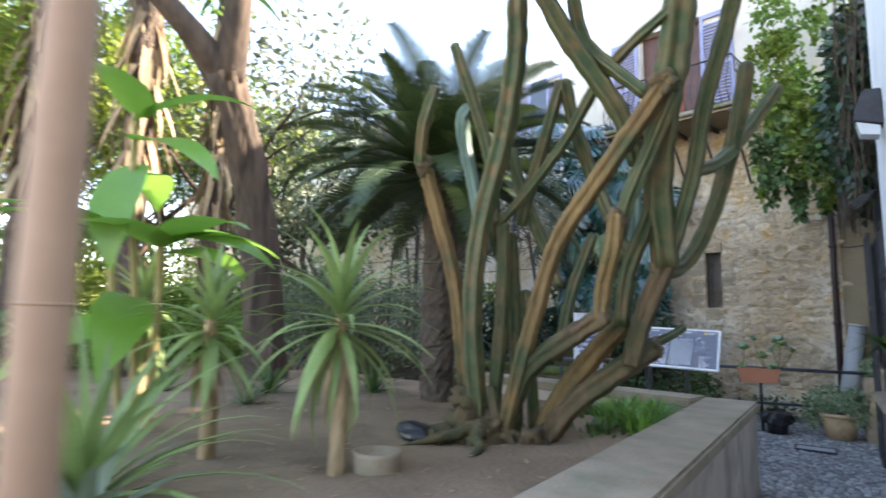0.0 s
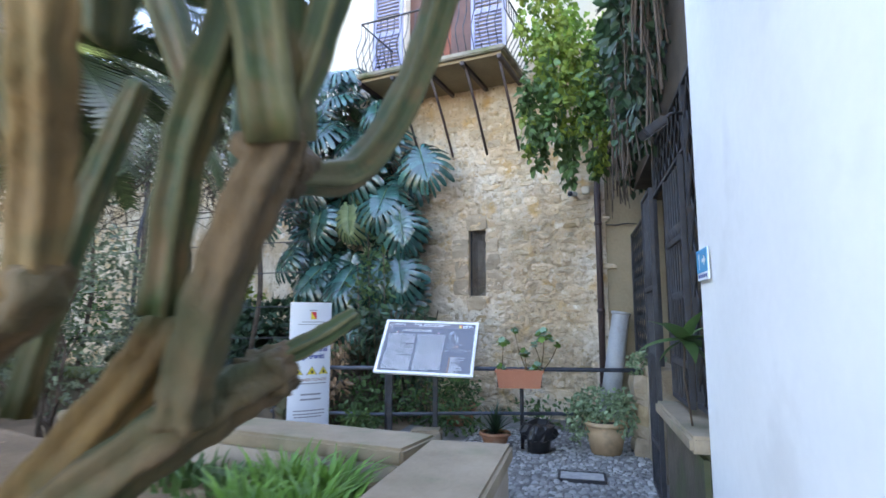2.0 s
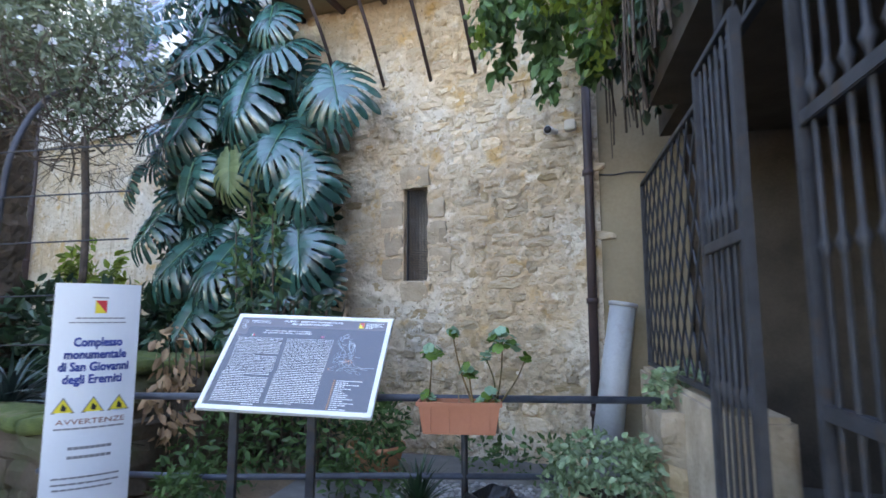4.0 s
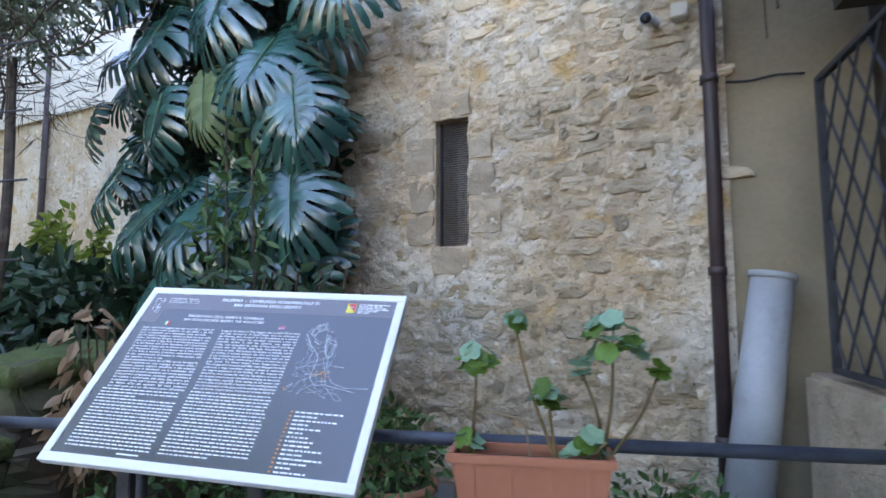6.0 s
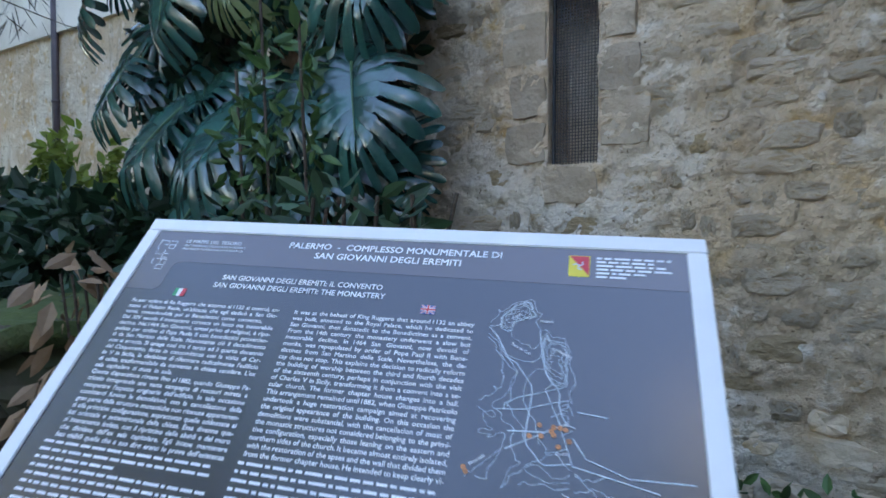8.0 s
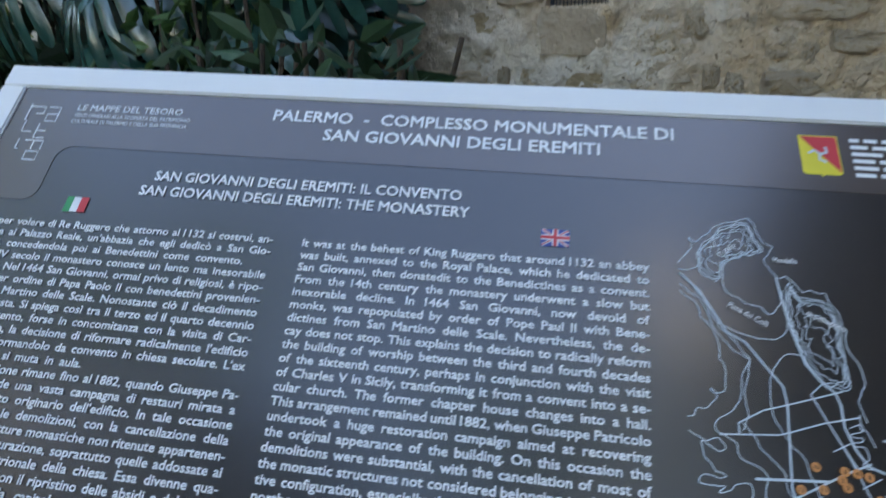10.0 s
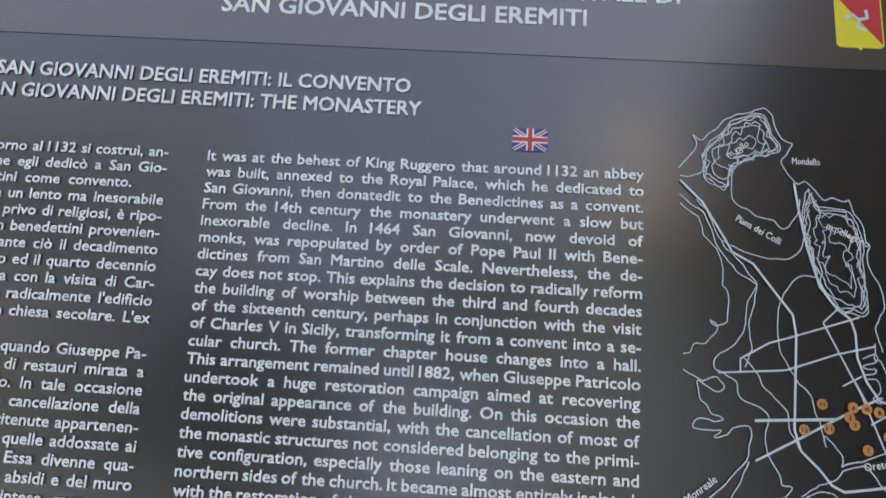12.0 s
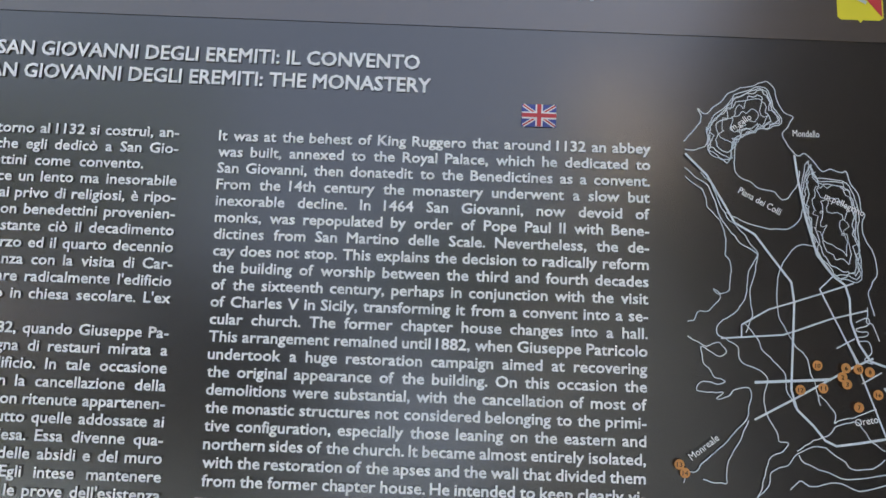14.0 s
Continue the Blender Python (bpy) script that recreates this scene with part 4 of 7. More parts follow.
for ring, cx, cy, lines, s in ((GALLO[2:], 0.2771, 0.2170, (0.96, 0.91, 0.86, 0.74, 0.56, 0.3), 0), (PELLE, 0.3468, 0.1310, (1.0, 0.94, 0.89, 0.83, 0.62, 0.4), 40)):
    for k, f in enumerate(lines):
        contour(wavering([(cx + (x - cx) * f, cy + (y - cy) * f) for x, y in ring], 0.002 + 0.0012 * k, s + k, 4), 0.00085 if k < 4 else 0.0007)
contour(wavering(GALLO[:4], 0.001, 39, 4), 0.00085)
contour([(0.2294, 0.1878), (0.2375, 0.1797), (0.2465, 0.1707), (0.2531, 0.1593), (0.2597, 0.1479), (0.2684, 0.1322), (0.2839, 0.1237), (0.2968, 0.1062), (0.3117, 0.0866), (0.3134, 0.0712), (0.3115, 0.0426), (0.3089, 0.0038), (0.3127, -0.0109), (0.3252, -0.0229), (0.3333, -0.0330), (0.3417, -0.0367), (0.3589, -0.0339), (0.3795, -0.0300)], 0.0018, 0.0016)
contour([(0.3175, 0.1901), (0.3199, 0.1691), (0.3247, 0.1392), (0.3325, 0.1099), (0.3451, 0.0925), (0.3537, 0.0862), (0.3567, 0.0753), (0.3568, 0.0577), (0.3625, 0.0405), (0.3706, 0.0279), (0.3825, 0.0241)], 0.0018, 0.0016)
contour([(0.3336, 0.0822), (0.3577, 0.0316), (0.3654, 0.0106), (0.3796, -0.0288)], 0.0013, 0.0016)
contour([(0.3336, 0.0822), (0.3452, 0.0934)], 0.0011, 0.0016)
contour([(0.2719, 0.0518), (0.2934, 0.0646), (0.3134, 0.0712), (0.3380, 0.0798), (0.3604, 0.0878)], 0.0013, 0.0016)
contour([(0.2555, 0.0406), (0.3038, 0.0453), (0.3126, 0.0483), (0.3415, 0.0592), (0.3704, 0.0670)], 0.0013, 0.0016)
contour([(0.2719, 0.0518), (0.2717, 0.0422)], 0.0012, 0.0016)
contour([(0.2809, 0.0081), (0.3395, 0.0128)], 0.0021, 0.0016)
contour([(0.2802, -0.0199), (0.3122, -0.0024), (0.3529, 0.0207), (0.3728, 0.0302)], 0.0016, 0.0016)
contour([(0.3449, 0.0367), (0.3592, 0.0447)], 0.0011, 0.0016)
contour([(0.3538, 0.0410), (0.3637, 0.0212)], 0.0011, 0.0016)
contour([(0.3632, 0.0105), (0.3788, 0.0197)], 0.0011, 0.0016)
# lines towards the southeast
for row, k in (([(0.385, -0.045), (0.40, -0.05), (0.43, -0.042)], 87), ([(0.385, -0.07), (0.42, -0.062), (0.46, -0.088)], 88), ([(0.37, -0.074), (0.40, -0.085)], 89), ([(0.385, -0.045), (0.40, -0.055), (0.43, -0.085), (0.455, -0.092)], 90)):
    contour(wavering(row, 0.004, k, 8), 0.0010)
for row in ([(0.380, -0.033), (0.42, -0.040), (0.50, -0.055)], [(0.380, 0.008), (0.40, -0.02), (0.46, -0.04), (0.548, -0.036)], [(0.385, 0.050), (0.43, 0.046)]):
    contour(row, 0.0018, 0.0016)
for t, x0, x1, y, a in (("Mondello", 0.3165, 0.338, 0.2055, 0), ("Piana dei Colli", 0.271, 0.3035, 0.157, -28), ("m.gallo", 0.268, 0.284, 0.208, 35), ("m.pellegrino", 0.3395, 0.370, 0.155, -24), ("Monreale", 0.232, 0.253, -0.052, 38), ("Oreto", 0.3565, 0.374, -0.0215, 12)):
    line_of_text(t, 0, (x1 - x0) / math.cos(radians(a)), 0, 0.0078, "print_white", board, m=Matrix.Translation((x0, y, 0.001)) @ pose(0, 0, 0, 0, 0, a), bold=0.005)
DOTS = (("10", 0.3292, 0.0230), ("12", 0.3155, 0.0040), ("11", 0.3329, 0.0060), ("3", 0.3513, 0.0098), ("2", 0.348, 0.0150), ("6", 0.3510, 0.0219), ("45", 0.3605, 0.0215), ("8", 0.3691, 0.0196), ("7", 0.3595, -0.0072), ("16", 0.3747, 0.0028), ("13", 0.2224, -0.0552), ("14", 0.2266, -0.0612))
for t, x, y in DOTS:
    bm = bmesh.new()
    bmesh.ops.create_circle(bm, cap_ends=True, segments=16, radius=0.0039, matrix=Matrix.Translation((x, y, 0.0022)))
    dot = part("map_dot", bm, "print_orange", board)
    line_of_text(t, x - 0.0010 * len(t), x + 0.0010 * len(t), y - 0.0016, 0.0046, "panel_print", board, z=0.0026, bold=0.005, name="map_number")

# ---------- planter box on the rail ----------
PLANT_M = Matrix.Translation(on_rail(-2.835, 0)) @ pose(0, -0.03, 0, 0, 0, 16.4)
planter = thing("planter_box", PLANT_M @ pose(0, -0.10, 0.74), "terracotta plastic planter box hung on the railing", "planter")
bm = new_box(-0.28, -0.085, 0.0, 0.28, 0.085, 0.20)
bm.faces.ensure_lookup_table()
up = max(bm.faces, key=lambda f: f.calc_center_median().z)
bmesh.ops.inset_individual(bm, faces=[up], thickness=0.01)
for v in up.verts:
    v.co.z -= 0.17
for v in bm.verts:
    f = 0.88 + 0.12 * v.co.z / 0.20
    v.co.x, v.co.y = v.co.x * f, v.co.y * f
part("trough", bm, "plastic_planter", planter)
bm = bmesh.new()
for a in ((-0.295, -0.10, 0.185, 0.295, -0.078, 0.215), (-0.295, 0.078, 0.185, 0.295, 0.10, 0.215), (-0.295, -0.0775, 0.185, -0.272, 0.0775, 0.215), (0.272, -0.0775, 0.185, 0.295, 0.0775, 0.215)):
    box(bm, *a, bevel=0.004)
part("rim", bm, "plastic_planter", planter)
for x in (-0.2, -0.07, 0.07, 0.2):
    part("rib", new_box(x - 0.006, -0.088, 0.012, x + 0.006, -0.074, 0.183), "plastic_planter", planter)
part("soil", new_box(-0.268, -0.0735, 0.011, 0.268, 0.0735, 0.175), "dark_soil", planter)


def pot(name, m, r0, r1, h, material, label, rim=0.05):
    p = thing(name, m, label, "pot")
    t = 0.02
    part("body", lathe([(0.001, 0.0), (r0, 0.0), (r0 + (r1 - r0) * 0.5, h * 0.5), (r1 - 0.005, h - rim), (r1 - t, h - rim), (r1 - t - 0.01, h * 0.8), (0.001, h * 0.8)]), material, p, smooth=True)
    part("rim", lathe([(r1 - t, h - rim + 0.001), (r1 + 0.015, h - rim + 0.001), (r1 + 0.02, h - rim / 2), (r1 + 0.012, h), (r1 - t + 0.002, h), (r1 - t, h - rim + 0.001)]), material, p, smooth=True)
    part("soil", lathe([(0.001, h * 0.86), (r1 - t - 0.012, h * 0.86), (r1 - t - 0.013, h * 0.81)], 20), "dark_soil", p)
    return p


big_pot = pot("terracotta_pot", pose(-1.86, 9.97, 0), 0.17, 0.26, 0.37, "terracotta_pale", "large pale terracotta pot with a swelling rim")
small_pot = pot("terracotta_pot", pose(-4.70, 9.02, 0), 0.09, 0.135, 0.19, "terracotta", "small red terracotta pot on the ground", 0.04)
low_pot = pot("terracotta_pot", pose(-3.16, 9.72, 0), 0.13, 0.18, 0.18, "terracotta", "low terracotta pot under spiky leaves", 0.04)
back_pot = pot("terracotta_pot", pose(-4.15, 10.9, 0), 0.2, 0.27, 0.30, "terracotta", "wide terracotta pot behind the railing", 0.05)
sill_pot = pot("flower_pot", ALLEY @ pose(0.06, -2.50, SILL), 0.07, 0.10, 0.16, "purple_plastic", "purple plastic flower pot on the window sill", 0.03)

bag = thing("black_bucket", pose(-2.60, 9.70, 0), "black bucket lined with a crumpled plastic bag", "bucket")
part("bucket", lathe([(0.001, 0), (0.13, 0), (0.16, 0.26), (0.001, 0.26)], 20), "black_plastic", bag, smooth=True)
bm = lathe([(0.165, 0.14), (0.20, 0.17), (0.205, 0.25), (0.19, 0.31), (0.13, 0.34), (0.09, 0.28), (0.001, 0.265)], 32)
for v in bm.verts:
    v.co += Vector((1, 1, 1)) * 0.045 * noise.noise(v.co * 14) + Vector((v.co.x, v.co.y, 0)) * 0.25 * noise.noise(v.co * 9 + Vector((5, 0, 0)))
part("bag", bm, "black_plastic", bag, "crumpled plastic bag")

# stone block, pier
blk = part("stone_block", new_box(-0.18, -0.14, 0, 0.18, 0.14, 0.28, bevel=0.02), "concrete_slab")
blk.matrix_world = pose(-3.78, 9.05, 0, 0, 0, 20)
tagged(blk, "pale squared stone block on the ground", "stone block")
pier = thing("stone_pier", pose(-1.40, 10.12, 0) @ pose(0, 0, 0, 0, 0, 12), "rough pier of stacked sandstone blocks", "pier")
z = 0.0
for k, h in enumerate((0.2, 0.16, 0.2, 0.15, 0.18)):
    part("block", rough_block(-0.16 + rs.uniform(-0.02, 0.02), -0.2 + rs.uniform(-0.02, 0.02), z, 0.15 + rs.uniform(-0.02, 0.02), 0.25, z + h + 0.012, 0.05), "rubble_ochre" if k == 2 else "dressed_stone", pier)
    z += h

# ---------- white visitor board ----------
vb = thing("notice_board", pose(-5.24, 8.71, 0) @ pose(0, 0, 0, 0, 0, math.degrees(math.atan2(0.442, 0.291))), "tall curved white notice board with blue print", "sign")
bm = bmesh.new()
n = 12
cols = []
for k in range(n + 1):
    a = -1 + 2 * k / n
    x, y = 0.265 * a, -0.05 * (1 - a * a)
    cols.append([bm.verts.new((x, y, 0.0)), bm.verts.new((x, y, 1.77)), bm.verts.new((x, y + 0.02, 0.0)), bm.verts.new((x, y + 0.02, 1.77))])
for a, b in zip(cols, cols[1:]):
    for q in ((a[0], b[0], b[1], a[1]), (b[2], a[2], a[3], b[3]), (a[1], b[1], b[3], a[3]), (b[0], a[0], a[2], b[2])):
        bm.faces.new(q)
bm.faces.new((cols[0][0], cols[0][1], cols[0][3], cols[0][2]))
bm.faces.new((cols[-1][1], cols[-1][0], cols[-1][2], cols[-1][3]))
vb_sheet = part("sheet", bm, "board_white", vb)
vb_m = pose(0, 0, 0, 90, 0, 0)


def curve_print(ob):
    """Lays flat print, drawn in x and z, onto the bowed sheet."""
    for v in ob.data.vertices:
        a = v.co.x / 0.265
        v.co.y = -0.05 * (1 - a * a) - 0.003
    return ob


for t, y, x0, x1, s in (("Complesso", 1.33, -0.13, 0.16, 0.085), ("monumentale", 1.245, -0.18, 0.19, 0.085), ("di San Giovanni", 1.16, -0.21, 0.21, 0.085), ("degli Eremiti", 1.075, -0.18, 0.17, 0.085)):
    curve_print(line_of_text(t, x0, x1, y, s, "print_blue", vb_sheet, m=vb_m, bold=0.03))
curve_print(line_of_text("AVVERTENZE", -0.20, 0.21, 0.80, 0.05, "rust_cloth", vb_sheet, m=vb_m, bold=0.0))
for y, x0, x1, h in ((1.52, -0.13, 0.17, 0.010), (1.49, -0.17, 0.18, 0.008), (0.765, -0.21, 0.21, 0.012), (0.63, -0.12, 0.14, 0.02), (0.57, -0.12, 0.14, 0.02), (0.44, -0.2, 0.2, 0.012), (0.40, -0.2, 0.2, 0.012), (0.365, -0.19, 0.16, 0.012), (0.24, -0.15, 0.18, 0.012), (0.20, -0.15, 0.16, 0.012), (0.05, -0.21, 0.21, 0.01), (1.665, -0.04, 0.06, 0.010)):
    bm = bmesh.new()
    for k in range(8):
        rect(bm, x0 + (x1 - x0) * k / 8, y, x0 + (x1 - x0) * (k + 0.9) / 8, y + h)
    bmesh.ops.transform(bm, matrix=vb_m, verts=bm.verts)
    curve_print(part("text_line", bm, "print_grey", vb_sheet))
for cx in (-0.165, 0.01, 0.165):
    bm = bmesh.new()
    bm.faces.new([bm.verts.new((x, -0.01, z)) for x, z in ((cx - 0.07, 0.875), (cx + 0.07, 0.875), (cx, 0.985))])
    curve_print(part("warning_triangle", bm, "print_grey", vb_sheet)).location.y = 0.0012
    bm = bmesh.new()
    bm.faces.new([bm.verts.new((x, -0.01, z)) for x, z in ((cx - 0.058, 0.882), (cx + 0.058, 0.882), (cx, 0.972))])
    curve_print(part("warning_triangle", bm, "print_yellow", vb_sheet)).location.y = -0.0012
    bm = bmesh.new()
    bm.faces.new([bm.verts.new((cx + x, -0.01, 0.885 + z)) for x, z in ((-0.012, 0.01), (0.016, 0.005), (0.02, 0.03), (-0.004, 0.055), (-0.01, 0.03))])
    curve_print(part("pictogram", bm, "black_plastic", vb_sheet)).location.y = -0.0024
bm = bmesh.new()
bm.faces.new([bm.verts.new((x, 0, z)) for x, z in ((-0.02, 1.56), (0.05, 1.56), (0.05, 1.65), (-0.02, 1.65))])
curve_print(part("crest", bm, "print_yellow", vb_sheet))
bm = bmesh.new()
bm.faces.new([bm.verts.new((x, 0, z)) for x, z in ((0.05, 1.56), (0.05, 1.65), (-0.02, 1.65))])
curve_print(part("crest_half", bm, "print_red", vb_sheet)).location.y = -0.002

# ---------- grille and gate ----------


def grille(name, s0, s1, z0, z1, label, bars=0, lattice=0.0, x=0.1):
    g = thing(name, ALLEY @ pose(x, s0, z0), label, "gate")
    w, h = s1 - s0, z1 - z0
    for a in ((-0.02, 0, 0, 0.02, 0.035, h), (-0.02, w - 0.035, 0, 0.02, w, h), (-0.02, 0.0352, 0, 0.02, w - 0.0352, 0.035), (-0.02, 0.0352, h - 0.035, 0.02, w - 0.0352, h)):
        part("frame", new_box(*a, bevel=0.004), "iron_dark", g)
    for k in range(bars):
        y = w * (k + 1) / (bars + 1)
        bm = bmesh.new()
        prof = [(0.0, 0.009)]
        for f in (0.18, 0.42, 0.44, 0.46, 0.70, 0.72, 0.74, 0.92):
            prof.append((f * h, 0.022 if f in (0.44, 0.72) else 0.009))
        prof.append((h, 0.009))
        tube(bm, [(0, y, a) for a, _ in prof], [r for _, r in prof], 8, caps=False)
        part("bar", bm, "iron_dark", g, smooth=True)
    if bars:
        for f in (0.15, 0.66):
            part("cross_plate", new_box(-0.018, 0.036, f * h, 0.018, w - 0.036, f * h + 0.05, bevel=0.004), "iron_dark", g)
    if lattice:
        for sgn in (1, -1):
            c = -h * 0.62
            while c < w + h * 0.62:
                a, b = (c, 0.0), (c + sgn * h * 0.62, h)
                p, q = Vector((0, a[0], a[1])), Vector((0, b[0], b[1]))
                lo, hi = 0.0, 1.0
                d = q.y - p.y
                t0, t1 = sorted(((0.02 - p.y) / d, (w - 0.02 - p.y) / d))
                lo, hi = max(0.0, t0), min(1.0, t1)
                if hi - lo > 0.03:
                    part("lattice_bar", new_tube([p.lerp(q, lo) + Vector((0.006 * sgn, 0, 0)), p.lerp(q, hi) + Vector((0.006 * sgn, 0, 0))], 0.008, 5), "iron_dark", g)
                c += lattice
    return g


grille("window_grille", 2.46, 4.92, 1.1, 2.78, "dark iron lattice grille on a low stone wall", lattice=0.21)
grille("gate_leaf", 1.83, 2.44, 0.0, 2.76, "dark wrought iron gate leaf with turned bars", bars=6, x=-0.02)
grille("gate_leaf", 0.80, 1.54, 0.94, 2.76, "dark wrought iron gate leaf with turned bars", bars=6, x=0.06)
grille("window_grille", 0.07, 0.78, 0.96, 3.3, "dark iron lattice grille beside the white wall", lattice=0.2, x=0.10)
grille("window_grille", 0.80, 2.44, 2.79, 3.3, "dark iron lattice over the gate", lattice=0.2, x=0.1)

# ---------- lamps and sign on the white wall ----------
lan = thing("wall_lantern", ALLEY @ pose(-0.005, -0.74, 3.27) @ Matrix.Scale(1.3, 4), "grey metal wall lantern with a frosted glass", "lamp")
bm = bmesh.new()
prof = [(0, 0.26), (-0.10, 0.26), (-0.15, 0.12), (-0.15, 0.06), (0, 0.02)]
va = [bm.verts.new((x, -0.075, z)) for x, z in prof]
vb2 = [bm.verts.new((x, 0.075, z)) for x, z in prof]
bm.faces.new(va)
bm.faces.new(vb2[::-1])
for k in range(5):
    bm.faces.new((va[k], vb2[k], vb2[(k + 1) % 5], va[(k + 1) % 5]))
bmesh.ops.recalc_face_normals(bm, faces=bm.faces)
bmesh.ops.bevel(bm, geom=list(bm.edges), offset=0.006, segments=2, affect="EDGES")
part("housing", bm, "iron_dark", lan)
bm = bmesh.new()
va = [bm.verts.new((x, y, z)) for y in (-0.062, 0.062) for x, z in ((-0.015, 0.012), (-0.14, 0.055), (-0.12, -0.03), (-0.02, -0.05))]
for q in ((0, 1, 2, 3), (7, 6, 5, 4), (0, 4, 5, 1), (1, 5, 6, 2), (2, 6, 7, 3), (3, 7, 4, 0)):
    bm.faces.new([va[k] for k in q])
part("glass", bm, "glass_lamp", lan, "frosted glass")

fl = thing("floodlight", ALLEY @ pose(-0.12, 0.72, 2.93), "dark floodlight with a pale square glass", "lamp")
part("housing", new_box(-0.09, -0.11, -0.02, 0.09, 0.11, 0.05, bevel=0.012, m=pose(0, 0, 0, 10, -35, 0)), "iron_dark", fl)
part("glass", new_box(-0.07, -0.09, -0.024, 0.07, 0.09, -0.0205, m=pose(0, 0, 0, 10, -35, 0)), "glass_lamp", fl, "pale glass")
part("arm", new_tube([(0.02, 0, 0.03), (0.12, 0.02, 0.12), (0.2, 0.02, 0.12)], 0.012, 8), "iron_dark", fl, smooth=True)

sg = thing("direction_sign", ALLEY @ pose(-0.012, -0.235, 1.775) @ Matrix.Diagonal((1, 0.97, 0.715, 1)), "blue direction sign with a white arrow and figure", "sign")
part("plate", new_box(-0.006, 0, 0.0, 0.003, 0.275, 0.245, bevel=0.002), "board_white", sg)
part("blue_field", new_box(-0.0085, 0.006, 0.062, -0.0062, 0.269, 0.240), "sign_blue", sg)
bm = bmesh.new()
bm.faces.new([bm.verts.new((-0.0095, y, z)) for y, z in ((0.13, 0.165), (0.13, 0.135), (0.085, 0.135), (0.085, 0.105), (0.03, 0.15), (0.085, 0.195), (0.085, 0.165))])
part("arrow", bm, "print_white", sg)
bm = bmesh.new()
bm.faces.new([bm.verts.new((-0.0095, y, z)) for y, z in ((0.19, 0.08), (0.20, 0.08), (0.205, 0.14), (0.215, 0.20), (0.20, 0.215), (0.185, 0.20), (0.19, 0.14))])
part("pictogram", bm, "print_white", sg)
bm = bmesh.new()
for k in range(5):
    y = 0.03 + 0.045 * k
    bm.faces.new([bm.verts.new((-0.0075, y + a, b)) for a, b in ((0, 0.02), (0.036, 0.02), (0.036, 0.045), (0, 0.045))])
part("small_print", bm, "print_blue", sg)

# ---------- balcony ----------
bal = thing("balcony", pose(0, 0, 5.72), "old stone balcony on iron struts with bulging rail bars", "balcony")
part("slab", new_box(-6.05, 10.78, 0.04, -3.32, 11.98, 0.13, bevel=0.02), "balcony_slab", bal)
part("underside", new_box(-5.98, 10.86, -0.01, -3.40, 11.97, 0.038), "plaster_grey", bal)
for x in (-6.0, -5.35, -4.7, -4.05, -3.42):
    part("beam", new_box(x - 0.035, 10.82, -0.08, x + 0.035, 11.99, -0.012, bevel=0.008), "pipe_brown", bal)
for x in (-5.35, -4.7, -4.05, -3.46):
    part("strut", new_tube([(x, 10.98, -0.06), (x, 11.5, -0.62), (x, 11.99, -1.25)], 0.024, 8), "pipe_brown", bal, smooth=True)
k = 0
spots = [(x, 10.84, 0) for x in np.arange(-6.0, -3.35, 0.135)] + [(-3.37, y, 1) for y in np.arange(10.97, 11.95, 0.135)] + [(-6.0, y, -1) for y in np.arange(10.97, 11.95, 0.135)]
bulge = [(0, 0.13), (0.04, 0.22), (0.13, 0.38), (0.15, 0.50), (0.07, 0.66), (0.0, 0.82), (-0.01, 1.08)]
base_bar = None
for x, y, side in spots:
    d = Vector((side, -1 if side == 0 else 0, 0))
    if side == 0:
        if base_bar is None:
            base_bar = part("baluster", new_tube([Vector((0, -b, h)) for b, h in bulge], 0.009, 6), "iron_dark", bal, smooth=True)
            base_bar.location = (x, y, 0)
        else:
            ob = new("baluster", base_bar.data)
            ob.parent, ob.location = bal, (x, y, 0)
    else:
        ob = new("baluster", base_bar.data)
        ob.parent, ob.location = bal, (x, y, 0)
        ob.rotation_euler = (0, 0, radians(90 * side))
part("handrail", new_tube([(-6.0, 11.97, 1.08), (-6.0, 10.85, 1.08), (-3.37, 10.85, 1.08), (-3.37, 11.97, 1.08)], 0.018, 8), "iron_dark", bal, smooth=True)
part("cloth", new_box(-4.9, 11.05, 0.18, -4.35, 11.09, 0.85, bevel=0.015), "rust_cloth", bal, "rust-red mat hung inside the rail")


def shutter(x0, x1, z0, z1, y, label):
    s = thing("shutter", pose(x0, y, z0), label, "shutter", "blue shutters")
    w, h = x1 - x0, z1 - z0
    for a in ((0, 0, 0, 0.07, 0.04, h), (w - 0.07, 0, 0, w, 0.04, h), (0.0702, 0, 0, w - 0.0702, 0.04, 0.1), (0.0702, 0, h - 0.1, w - 0.0702, 0.04, h), (0.0702, 0, h * 0.48, w - 0.0702, 0.04, h * 0.48 + 0.09)):
        part("frame", new_box(*a), "shutter_blue", s)
    slat = None
    for k in range(int((h - 0.25) / 0.075)):
        z = 0.13 + 0.075 * k
        if slat is None:
            slat = part("slat", new_box(0.071, -0.005, -0.028, w - 0.071, 0.005, 0.028, m=pose(0, 0.02, 0, -38, 0, 0)), "shutter_blue", s)
            slat.location.z = z
        else:
            ob = new("slat", slat.data)
            ob.parent, ob.location = s, (0, 0, z)
    return s


